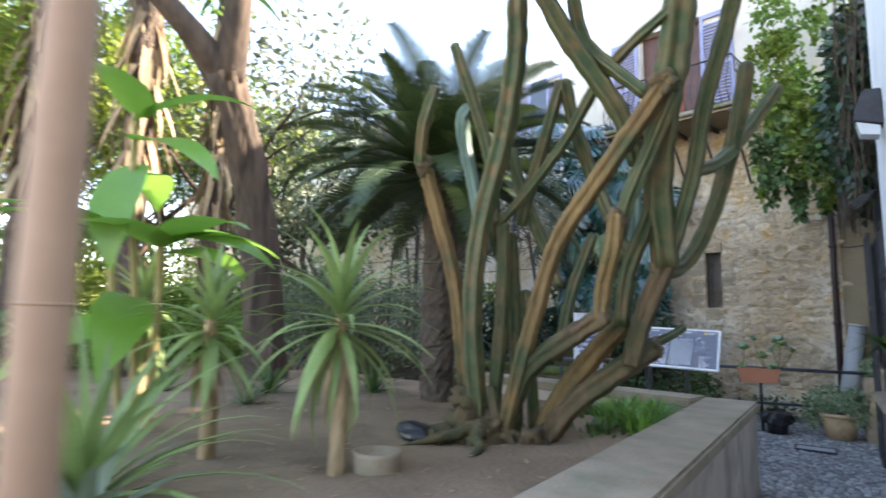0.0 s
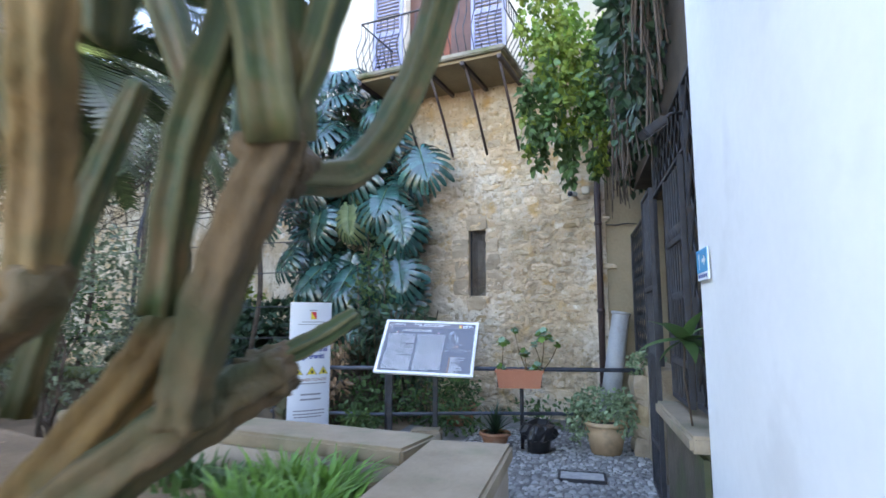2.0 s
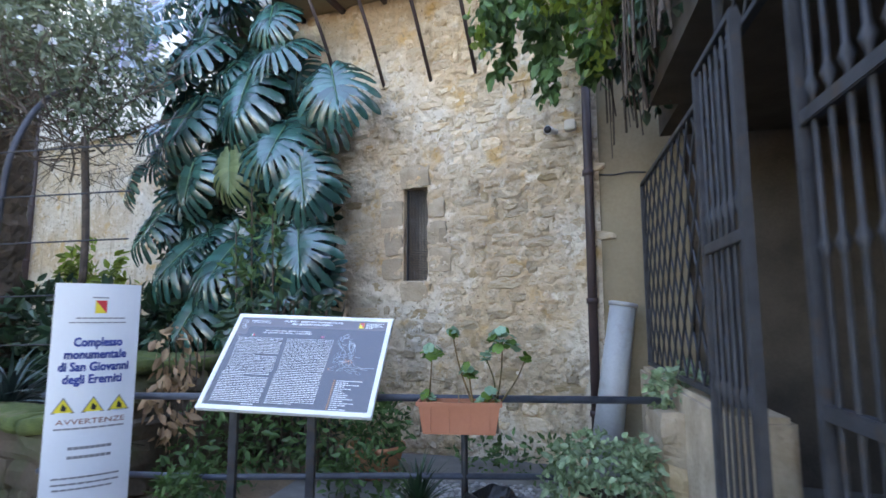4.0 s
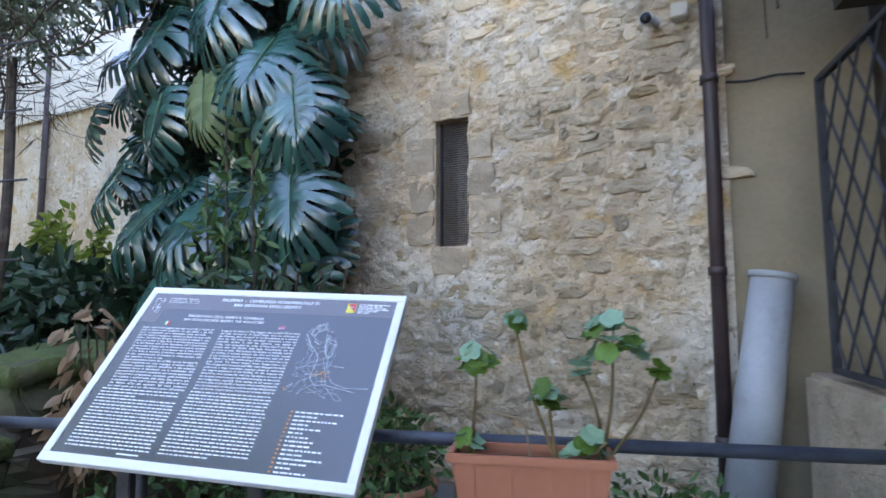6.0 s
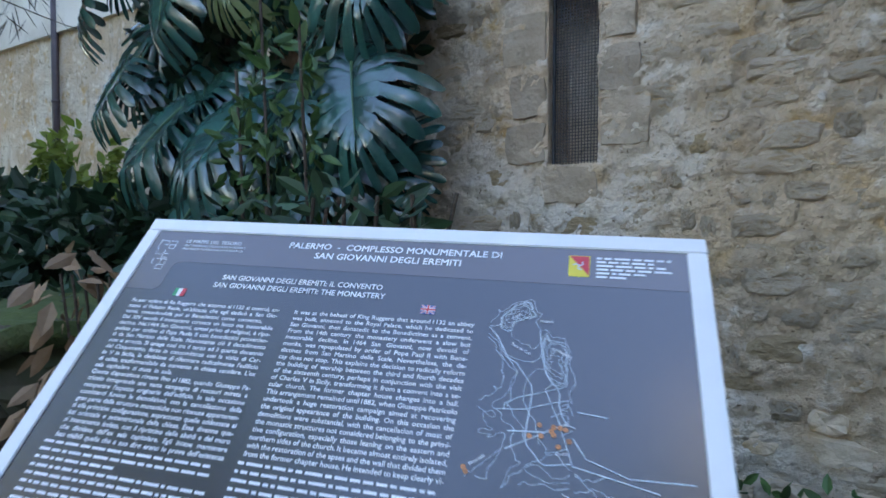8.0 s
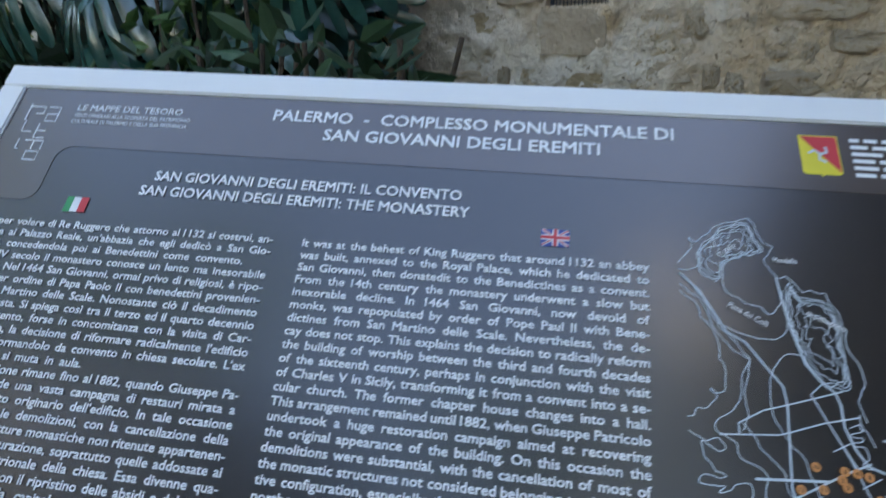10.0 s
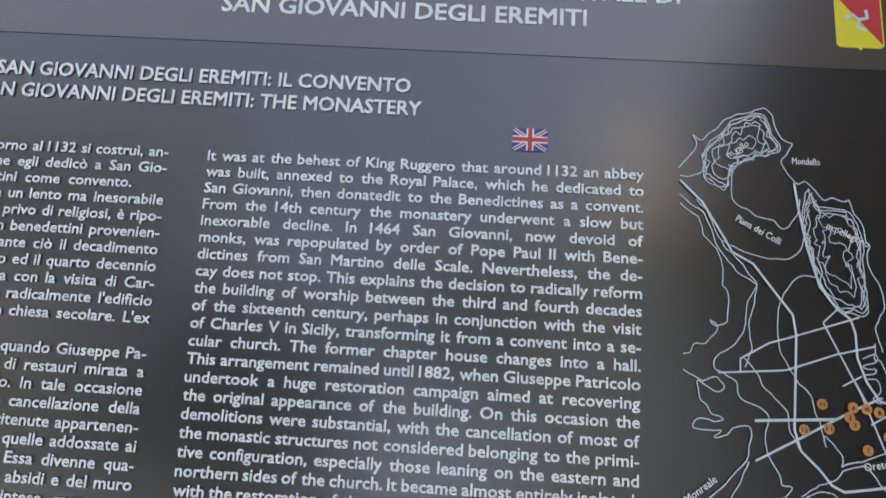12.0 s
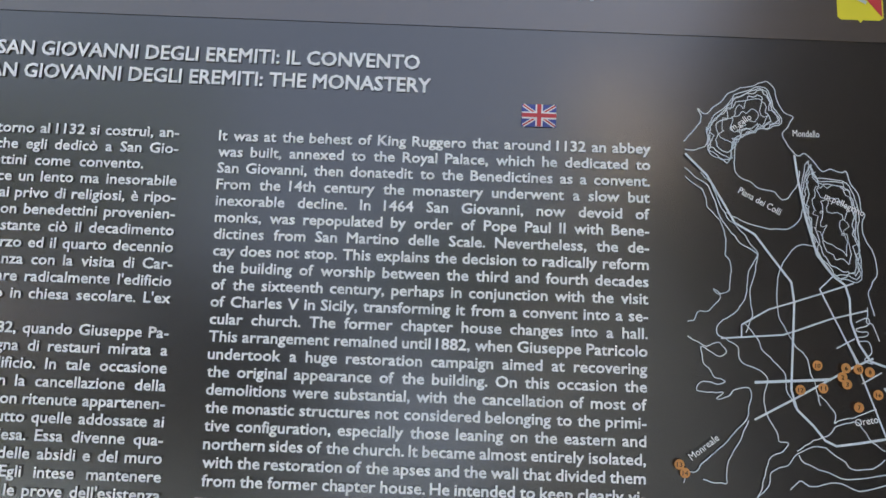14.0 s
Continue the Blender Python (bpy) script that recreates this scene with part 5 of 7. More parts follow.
shutter(-6.45, -5.78, 6.0, 8.4, 11.94, "weathered lilac-blue louvred balcony shutter")
shutter(-4.33, -3.66, 6.0, 8.4, 11.94, "weathered lilac-blue louvred balcony shutter")
door = structure("door_1", new_box(-5.74, 12.2, 5.86, -4.36, 12.26, 8.44), "wood_dark", "dark red-brown balcony door")
for x in (-14.0, -11.2):
    shutter(x - 0.95, x - 0.35, 8.0, 10.2, 15.44, "weathered lilac-blue louvred shutter of the far house")
    shutter(x + 0.35, x + 0.95, 8.0, 10.2, 15.44, "weathered lilac-blue louvred shutter of the far house")
    w = structure("window_2", new_box(x - 0.34, 15.46, 8.0, x + 0.34, 15.495, 10.2), "window_glass", "tall window of the far house")

# ---------- plant materials ----------
mat("leaf_bright", (0.10, 0.20, 0.03), (0.20, 0.32, 0.06), 3, 0.5, 0.1, vary=0.35, thin=0.4)
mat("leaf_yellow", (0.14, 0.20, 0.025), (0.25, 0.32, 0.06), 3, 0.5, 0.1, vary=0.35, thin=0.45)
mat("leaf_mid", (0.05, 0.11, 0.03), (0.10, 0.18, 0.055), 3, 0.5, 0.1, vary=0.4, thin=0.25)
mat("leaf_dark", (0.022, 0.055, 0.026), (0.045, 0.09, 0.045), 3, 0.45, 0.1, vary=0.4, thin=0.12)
mat("leaf_grey", (0.10, 0.13, 0.075), (0.18, 0.21, 0.13), 3, 0.6, 0.1, vary=0.35, thin=0.25)
mat("leaf_variegated", (0.11, 0.19, 0.08), (0.34, 0.42, 0.26), 22, 0.55, 0.1, vary=0.3, thin=0.2)
# blue in this leaf green stands in for sky reflected on the gloss
mat("monstera_leaf", (0.016, 0.062, 0.052), (0.036, 0.115, 0.095), 4, 0.22, 0.12, vary=0.4, thin=0.06, spec=1.0, coat=0.15)
mat("monstera_rib", (0.06, 0.14, 0.06), (0.10, 0.19, 0.09), 4, 0.4, 0.1)
mat("leaf_geranium", (0.17, 0.31, 0.19), (0.34, 0.48, 0.32), 10, 0.5, 0.1, vary=0.3, thin=0.25)
mat("monstera_pale", (0.12, 0.17, 0.07), (0.2, 0.25, 0.12), 5, 0.4, 0.12, vary=0.2, thin=0.2)
mat("banana_leaf", (0.13, 0.30, 0.035), (0.19, 0.38, 0.06), 2, 0.4, 0.1, vary=0.2, thin=0.4)
mat("yucca_leaf", (0.17, 0.26, 0.075), (0.30, 0.39, 0.14), 3, 0.5, 0.1, vary=0.25, thin=0.25)
# frond green taken down so its colour includes the crown's shading
mat("cycad_leaf", (0.022, 0.042, 0.014), (0.055, 0.088, 0.032), 3, 0.4, 0.05, vary=0.3, thin=0.12)
mat("grass_blade", (0.09, 0.22, 0.03), (0.19, 0.36, 0.07), 4, 0.45, 0.05, vary=0.3, thin=0.3)
mat("agave_leaf", (0.035, 0.065, 0.05), (0.10, 0.14, 0.13), 3, 0.4, 0.1, vary=0.35, thin=0.05)
mat("dry_leaf", (0.28, 0.17, 0.09), (0.45, 0.30, 0.18), 6, 0.8, 0.3, vary=0.3, thin=0.25)
mat("dead_frond", (0.30, 0.22, 0.13), (0.44, 0.34, 0.22), 5, 0.9, 0.2, vary=0.3, thin=0.25)
mat("petal_white", (0.75, 0.77, 0.8), (0.85, 0.86, 0.88), 5, 0.6, 0.0, thin=0.3)
mat("cactus_green", (0.022, 0.045, 0.016), (0.065, 0.095, 0.030), 5, 0.58, 0.5, fine=28, spots=(0.16, 0.10, 0.04), spot_scale=4.5, spot_amount=0.46)
mat("cactus_blue", (0.10, 0.17, 0.13), (0.16, 0.24, 0.19), 3, 0.5, 0.2, fine=25)
mat("cactus_tan", (0.11, 0.065, 0.025), (0.27, 0.165, 0.06), 6, 0.8, 0.9, fine=30, stretch=0.35, spots=(0.06, 0.075, 0.03), spot_scale=3.0, spot_amount=0.42)
mat("yucca_bark", (0.20, 0.13, 0.065), (0.40, 0.28, 0.155), 9, 0.9, 1.0, fine=26, stretch=0.4)
mat("cactus_old", (0.06, 0.042, 0.022), (0.19, 0.12, 0.058), 6, 0.85, 1.0, fine=26, stretch=0.35, spots=(0.055, 0.062, 0.025), spot_scale=2.4, spot_amount=0.5)
mat("rib_edge", (0.075, 0.075, 0.03), (0.14, 0.13, 0.055), 8, 0.7, 0.4, fine=40)
mat("bark", (0.026, 0.019, 0.014), (0.105, 0.074, 0.050), 6, 0.95, 1.0, fine=16, stretch=0.16)
mat("bark_dark", (0.05, 0.036, 0.026), (0.11, 0.08, 0.058), 9, 0.95, 1.0, fine=24)
mat("bark_smooth", (0.34, 0.195, 0.12), (0.46, 0.29, 0.19), 2, 0.7, 0.15, fine=14)
mat("stem_tan", (0.26, 0.21, 0.08), (0.38, 0.31, 0.13), 6, 0.7, 0.2, fine=30)

# ---------- plant helpers ----------


def blade_mesh(name, length, width, rise, droop, material, seed, n=7, fold=0.25, round_tip=0.6):
    """A leaf that leaves the origin towards +x at an angle and bends over."""
    r = random.Random(seed)
    bm = bmesh.new()
    p, a = Vector((0, 0, 0)), radians(rise)
    rows = []
    for k in range(n + 1):
        t = k / n
        w = width * 0.5 * (math.sin(math.pi * min(1, 0.12 + t * 0.9) ** round_tip)) ** 0.8 if 0 < t < 1 else width * (0.2 if t == 0 else 0.01)
        w *= 1 + r.uniform(-0.06, 0.06)
        up = Vector((-math.sin(a), 0, math.cos(a)))
        rows.append([bm.verts.new(p + Vector((0, -w, 0)) + up * w * fold), bm.verts.new(p), bm.verts.new(p + Vector((0, w, 0)) + up * w * fold)])
        p = p + Vector((math.cos(a), 0, math.sin(a))) * length / n
        a -= radians(droop) / n * (0.5 + t)
    for u, v in zip(rows, rows[1:]):
        for k in (0, 1):
            bm.faces.new((u[k], u[k + 1], v[k + 1], v[k]))
    me = bpy.data.meshes.new(name)
    bm.to_mesh(me)
    bm.free()
    me.materials.append(MATS[material])
    me.polygons.foreach_set("use_smooth", [True] * len(me.polygons))
    return me


def rosette(parent, centre, n, length, width, low, high, droop, material, seed, name="leaf", stack=0.0, fold=0.25):
    """Leaves all round an axis, each an object on one of a few meshes."""
    r = random.Random(seed)
    kinds = [blade_mesh(name, length * r.uniform(0.8, 1.1), width * r.uniform(0.85, 1.1), 0, droop * r.uniform(0.7, 1.3), material, seed + k, fold=fold) for k in range(5)]
    for k in range(n):
        f = k / max(1, n - 1)
        ob = new(name, r.choice(kinds))
        ob.parent = parent
        ob.matrix_local = Matrix.Translation(Vector(centre) + Vector((0, 0, stack * f))) @ pose(0, 0, 0, 0, 0, k * 137.5 + r.uniform(-12, 12)) @ pose(0, 0, 0, r.uniform(-12, 12), -(low + (high - low) * f + r.uniform(-8, 8)), 0)


def cloud_data(clumps, n, size, seed, width=0.45, gap=-0.15, hang=0.2, freq=1.6):
    """Vertices and faces of n small folded leaves that fill ellipsoids with gaps."""
    r = np.random.RandomState(seed)
    C = np.array(clumps, float)
    vol = (C[:, 3] * C[:, 4] * C[:, 5]) ** 0.7
    pick = r.choice(len(clumps), size=n * 2, p=vol / vol.sum())
    d = r.normal(size=(2 * n, 3))
    d /= np.linalg.norm(d, axis=1)[:, None]
    p = C[pick, :3] + d * (r.uniform(0.15, 1.0, (2 * n, 1)) ** 0.45) * C[pick, 3:6]
    keep = np.array([noise.noise(Vector(q)) for q in p * freq + np.array((seed, 0, 0))]) >= gap
    d, p = d[keep][:n], p[keep][:n]
    m = len(p)
    a = d * 0.7 + r.normal(size=(m, 3)) * 0.7
    a[:, 2] -= hang
    a /= np.linalg.norm(a, axis=1)[:, None]
    b = np.cross(a, r.normal(size=(m, 3)))
    b /= np.linalg.norm(b, axis=1)[:, None]
    nn = np.cross(a, b)
    L = size * r.uniform(0.6, 1.3, (m, 1))
    W = L * width
    vs = np.stack([p, p + a * L * 0.35 + b * W * 0.5 + nn * W * 0.15, p + a * L * 0.72 + b * W * 0.36 + nn * W * 0.1, p + a * L, p + a * L * 0.72 - b * W * 0.36 + nn * W * 0.1, p + a * L * 0.35 - b * W * 0.5 + nn * W * 0.15], 1).reshape(-1, 3)
    i = np.arange(m)[:, None] * 6
    fs = np.stack([i + np.array((0, 1, 2, 3)), i + np.array((0, 3, 4, 5))], 1).reshape(-1, 4)
    return vs.tolist(), fs.tolist()


def cloud(name, clumps, n, size, material, seed, parent=None, label="", category="", **k):
    vs, fs = cloud_data(clumps, n, size, seed, **k)
    me = bpy.data.meshes.new(name)
    me.from_pydata(vs, [], fs)
    me.materials.append(MATS[material])
    ob = new(name, me)
    if parent:
        ob.parent = parent
        if label:
            ob["label"] = label
    else:
        tagged(ob, label, category, "", "stuff")
    return ob


def limbs(bm, rng, p, d, length, r, depth):
    """A branching limb, drawn into bm; returns the ends of its twigs."""
    pts, ends = [p], []
    for k in range(4):
        d = (d + Vector((rng.uniform(-0.3, 0.3), rng.uniform(-0.3, 0.3), rng.uniform(-0.1, 0.2)))).normalized()
        pts.append(pts[-1] + d * length / 4)
    tube(bm, pts, [r * (1 - 0.12 * k) for k in range(5)], 7)
    if depth == 0:
        return [pts[-1]]
    for k in range(3):
        nd = (d + Vector((rng.uniform(-0.9, 0.9), rng.uniform(-0.9, 0.9), rng.uniform(-0.1, 0.7)))).normalized()
        ends += limbs(bm, rng, pts[-1 if k else 2], nd, length * 0.72, r * 0.5, depth - 1)
    return ends


def tree(x, y, height, r, crown, leaves, size, material, seed, label, z0=0.0, bark="bark"):
    t = thing("tree", pose(x, y, z0), label, "tree")
    rng = random.Random(seed)
    bm = bmesh.new()
    pts = [Vector((rng.uniform(-0.15, 0.15) * k, rng.uniform(-0.15, 0.15) * k, height * 0.45 * k / 4)) for k in range(5)]
    tube(bm, pts, [r * (1.25 if k == 0 else 1 - 0.1 * k) for k in range(5)], 12)
    ends = []
    for k in range(4):
        a = k * 1.57 + rng.uniform(-0.4, 0.4)
        ends += limbs(bm, rng, pts[-1] - Vector((0, 0, 0.1 * k)), Vector((math.cos(a), math.sin(a), 0.9)).normalized(), height * 0.28, r * 0.5, 1)
    part("trunk", bm, bark, t, smooth=True)
    cl = [(e.x, e.y, e.z, crown * rng.uniform(0.7, 1.2), crown * rng.uniform(0.7, 1.2), crown * rng.uniform(0.5, 0.9)) for e in ends]
    cloud("crown", cl, leaves, size, material, seed, parent=t)
    return t


# ---------- the great cactus ----------
cactus = thing("cactus", Matrix(), "large candelabra cactus with ribbed arms and corky base", "cactus")


def stem(r, tone, ctrl):
    """One ribbed arm through its control points, rounded at the tip."""
    r *= 0.74 if tone == "old" else 0.94
    rows = spline(ctrl, 7)
    n, ribs = 30, 5
    rad = []
    for k, p in enumerate(rows):
        t = k / (len(rows) - 1)
        w = 1 + 0.07 * noise.noise(Vector(p) * 5) + 0.05 * math.sin(k * 1.7)
        rad.append(r * w * (0.9 + 0.1 * math.sin(math.pi * t)))
    end = Vector(rows[-1]) - Vector(rows[-2])
    end.normalize()
    for f, g in ((0.45, 0.86), (0.8, 0.55), (0.97, 0.2)):
        rows.append(np.array(Vector(ctrl[-1]) + end * r * f))
        rad.append(r * g)
    bm = new_tube(rows, rad, n, ribs=ribs, depth=0.24 if tone != "old" else 0.2)
    for v in bm.verts:
        v.co += v.co.normalized() * 0.007 * noise.noise(v.co * 16) * (3.0 if tone == "old" else 1)
    ob = part("arm", bm, {"green": "cactus_green", "tan": "cactus_tan", "old": "cactus_old", "blue": "cactus_blue"}[tone], cactus, smooth=True)
    if tone == "green":
        ob.data.materials.append(MATS["rib_edge"])
        per = n // ribs
        for i, f in enumerate(ob.data.polygons):
            if f.index < (len(rows) - 1) * n and (i % n) % per in (0, per - 1):
                f.material_index = 1
    return ob


stem(0.098, 'old', [(-2.12, 4.15, 1.27), (-2.07, 4.13, 1.42), (-1.98, 4.13, 1.68), (-1.89, 4.14, 1.88), (-1.82, 4.16, 2.03)])
stem(0.088, 'tan', [(-2.85, 3.86, 0.5), (-2.72, 4.08, 0.95), (-2.50, 4.26, 1.33), (-2.24, 4.24, 1.57)])
stem(0.105, 'green', [(-1.82, 4.16, 2.03), (-1.79, 3.99, 2.62), (-1.65, 3.80, 3.11), (-1.51, 3.68, 3.45), (-1.40, 3.55, 3.77), (-1.27, 3.36, 4.10)])
stem(0.055, 'green', [(-1.80, 4.16, 2.08), (-1.71, 4.19, 2.38), (-1.58, 4.15, 2.75), (-1.45, 4.05, 3.21), (-1.24, 3.91, 3.65), (-1.11, 3.79, 3.92)])
stem(0.06, 'green', [(-1.95, 4.31, 1.99), (-1.86, 4.61, 2.08), (-1.70, 4.73, 2.43), (-1.54, 4.71, 2.86), (-1.39, 4.62, 3.28), (-1.30, 4.52, 3.59)])
stem(0.05, 'green', [(-1.62, 4.17, 2.73), (-1.52, 4.52, 2.88), (-1.40, 4.85, 3.20), (-1.19, 4.90, 3.50)])
stem(0.112, 'old', [(-2.82, 3.80, 0.48), (-2.56, 3.98, 0.90), (-2.27, 4.13, 1.17), (-2.14, 4.32, 1.31), (-2.09, 4.48, 1.38)])
stem(0.035, 'green', [(-2.11, 4.47, 1.41), (-1.99, 4.58, 1.49), (-1.92, 4.67, 1.56)])
stem(0.100, 'old', [(-3.03, 3.61, 0.58), (-2.77, 3.67, 1.18), (-2.43, 3.74, 1.45), (-2.16, 3.77, 1.62)])
stem(0.06, 'tan', [(-2.17, 3.77, 1.59), (-2.11, 3.74, 1.88), (-1.99, 3.65, 2.12), (-1.94, 3.61, 2.33)])
stem(0.068, 'tan', [(-2.98, 3.58, 0.58), (-2.67, 3.62, 1.62), (-2.44, 3.61, 2.20), (-2.11, 3.60, 2.60), (-1.79, 3.60, 2.96), (-1.54, 3.59, 3.24)])
stem(0.055, 'green', [(-1.50, 3.67, 3.23), (-1.72, 3.73, 2.85), (-1.90, 3.74, 2.50), (-2.02, 3.80, 2.23)])
stem(0.085, 'green', [(-3.14, 3.52, 0.58), (-3.19, 3.45, 1.61), (-3.10, 3.44, 2.38), (-2.82, 3.38, 3.05), (-2.56, 3.22, 3.64), (-2.44, 3.08, 3.96)])
stem(0.065, 'tan', [(-3.28, 3.53, 0.58), (-3.39, 3.46, 1.81), (-3.46, 3.29, 2.45), (-3.47, 3.11, 2.90)])
stem(0.05, 'green', [(-3.48, 3.07, 2.89), (-3.35, 2.98, 3.19), (-3.19, 2.95, 3.46)])
stem(0.058, 'blue', [(-3.25, 3.68, 2.17), (-3.33, 3.61, 2.74), (-3.36, 3.50, 3.15), (-3.32, 3.42, 3.38), (-3.27, 3.43, 3.46)])
stem(0.05, 'green', [(-3.13, 3.71, 2.27), (-3.15, 3.60, 3.02), (-3.18, 3.42, 3.48), (-3.20, 3.19, 3.93)])
stem(0.042, 'green', [(-3.08, 3.64, 2.40), (-2.78, 3.73, 2.73), (-2.44, 3.73, 3.06), (-2.10, 3.65, 3.41), (-1.81, 3.59, 3.59), (-1.47, 3.54, 3.73)])
stem(0.06, 'green', [(-3.14, 3.65, 0.58), (-3.10, 3.73, 1.62), (-3.04, 3.68, 2.38)])
stem(0.055, 'green', [(-3.09, 3.95, 0.58), (-3.13, 3.96, 1.63), (-3.09, 3.85, 2.33)])
stem(0.07, 'green', [(-1.92, 3.94, 2.81), (-1.95, 3.74, 3.15), (-2.06, 3.53, 3.45), (-2.16, 3.31, 3.72), (-2.22, 3.04, 4.03)])
stem(0.05, 'green', [(-1.72, 3.69, 3.24), (-1.93, 3.59, 3.47), (-2.10, 3.49, 3.70), (-2.09, 3.32, 3.96), (-2.04, 3.21, 4.16)])
stem(0.055, 'green', [(-2.14, 4.21, 2.10), (-2.37, 4.13, 2.71), (-2.45, 3.92, 3.18), (-2.45, 3.75, 3.55)])
stem(0.05, 'green', [(-2.75, 4.10, 1.88), (-2.86, 4.05, 2.23), (-2.97, 3.86, 2.71), (-2.99, 3.72, 3.07)])
stem(0.045, 'green', [(-2.77, 4.09, 1.25), (-2.67, 4.16, 1.83), (-2.49, 4.21, 2.32)])
stem(0.05, 'green', [(-2.99, 3.85, 2.43), (-2.75, 3.80, 2.99), (-2.49, 3.73, 3.55)])
stem(0.06, 'green', [(-2.18, 4.11, 1.57), (-2.09, 4.08, 2.00), (-1.92, 4.05, 2.34), (-1.77, 4.04, 2.67)])
stem(0.05, 'blue', [(-2.23, 4.44, 2.08), (-2.18, 4.40, 2.51), (-2.15, 4.32, 2.89)])
stem(0.05, 'green', [(-3.00, 4.08, 0.58), (-3.06, 4.08, 1.43), (-3.08, 4.05, 1.83)])
stem(0.06, 'old', [(-2.86, 3.59, 0.55), (-2.98, 3.55, 0.80), (-3.04, 3.54, 1.02)])
for k, (x, y, z, r) in enumerate(((-3.22, 3.42, 0.72, 0.13), (-3.25, 3.45, 0.93, 0.10), (-3.02, 3.48, 0.66, 0.14), (-2.88, 3.62, 0.62, 0.12), (-2.75, 3.72, 0.60, 0.13), (-3.12, 3.62, 0.68, 0.15), (-3.3, 3.2, 0.62, 0.10), (-2.16, 3.77, 1.62, 0.07), (-2.11, 4.47, 1.38, 0.08), (-1.84, 4.17, 2.0, 0.075), (-1.93, 4.36, 2.0, 0.06), (-1.53, 3.6, 3.24, 0.08), (-3.47, 3.1, 2.9, 0.07), (-1.95, 3.62, 2.36, 0.062))):
    bm = bmesh.new()
    bmesh.ops.create_icosphere(bm, subdivisions=3, radius=r)
    for v in bm.verts:
        v.co *= 1 + 0.85 * noise.fractal(v.co * 13 + Vector((k * 3.1, 0, 0)), 0.8, 2.0, 4)
        v.co += Vector((x, y, z))
    part("knot", bm, "cactus_old", cactus, "corky brown knot", smooth=True)
for a, l, seed in ((200, 0.9, 1), (240, 0.7, 2), (170, 0.6, 3), (300, 0.7, 4)):
    rr = random.Random(seed)
    d = Vector((math.cos(radians(a)), math.sin(radians(a)), 0))
    pts = [Vector((-3.05, 3.5, 0.74)) + d * l * k / 5 + Vector((rr.uniform(-0.04, 0.04), rr.uniform(-0.04, 0.04), -0.03 * k)) for k in range(6)]
    part("root", new_tube(spline(pts, 3), [0.07 * (1 - 0.055 * k) for k in range(16)], 10), "cactus_old", cactus, smooth=True)

# black cloth and buried pot on the bed
bm = bmesh.new()
bmesh.ops.create_icosphere(bm, subdivisions=3, radius=0.12)
for v in bm.verts:
    v.co = Vector((v.co.x * 1.5, v.co.y, v.co.z * 0.7)) * (1 + 0.4 * noise.noise(v.co * 9))
ob = part("black_bag", bm, "black_plastic")
ob.matrix_world = pose(-3.5, 3.12, 0.66)
tagged(ob, "crumpled black plastic bag at the cactus root", "bag")
bp = thing("buried_pot", pose(-2.86, 2.24, 0.55), "pale cylindrical pot sunk in the earth", "pot")
part("body", lathe([(0.14, -0.1), (0.15, 0.17), (0.155, 0.2), (0.13, 0.2), (0.12, 0.17), (0.001, 0.16)], 24), "concrete_slab", bp, smooth=True)

# near trunk at the alley's start; its upper length is out of view
nt = thing("slender_trunk", pose(-1.33, 0.20, 0.55), "smooth tan trunk with faint rings", "trunk")
part("trunk", new_tube([(0.05, 0.02, -0.1), (0.03, 0.0, 0.7), (0.05, -0.01, 1.02), (0.06, -0.02, 1.6), (0.14, -0.03, 2.6), (0.2, 0.05, 4.2), (0.2, 0.4, 8.0)], [0.052, 0.049, 0.050, 0.048, 0.046, 0.044, 0.04], 20), "bark_smooth", nt, smooth=True)
for z in (1.03,):
    part("ring", new_tube([(0.05, -0.01, z), (0.05, -0.01, z + 0.008)], 0.0515, 20), "bark_smooth", nt, smooth=True)

# unseen crown, added so the information panel reflects less sky
cloud("crown", [(0.1, 0.6, 9.2, 1.7, 1.7, 1.3), (0.9, 0.1, 8.4, 1.2, 1.4, 1.0), (-0.9, 1.2, 8.6, 1.2, 1.3, 1.0), (0.6, 1.8, 9.0, 1.3, 1.3, 1.0), (1.9, 0.9, 9.0, 1.4, 1.5, 1.1), (2.2, 2.2, 9.2, 1.4, 1.3, 1.0), (1.7, -0.4, 9.4, 1.3, 1.3, 1.0)], 6500, 0.22, "leaf_mid", 15, parent=nt)

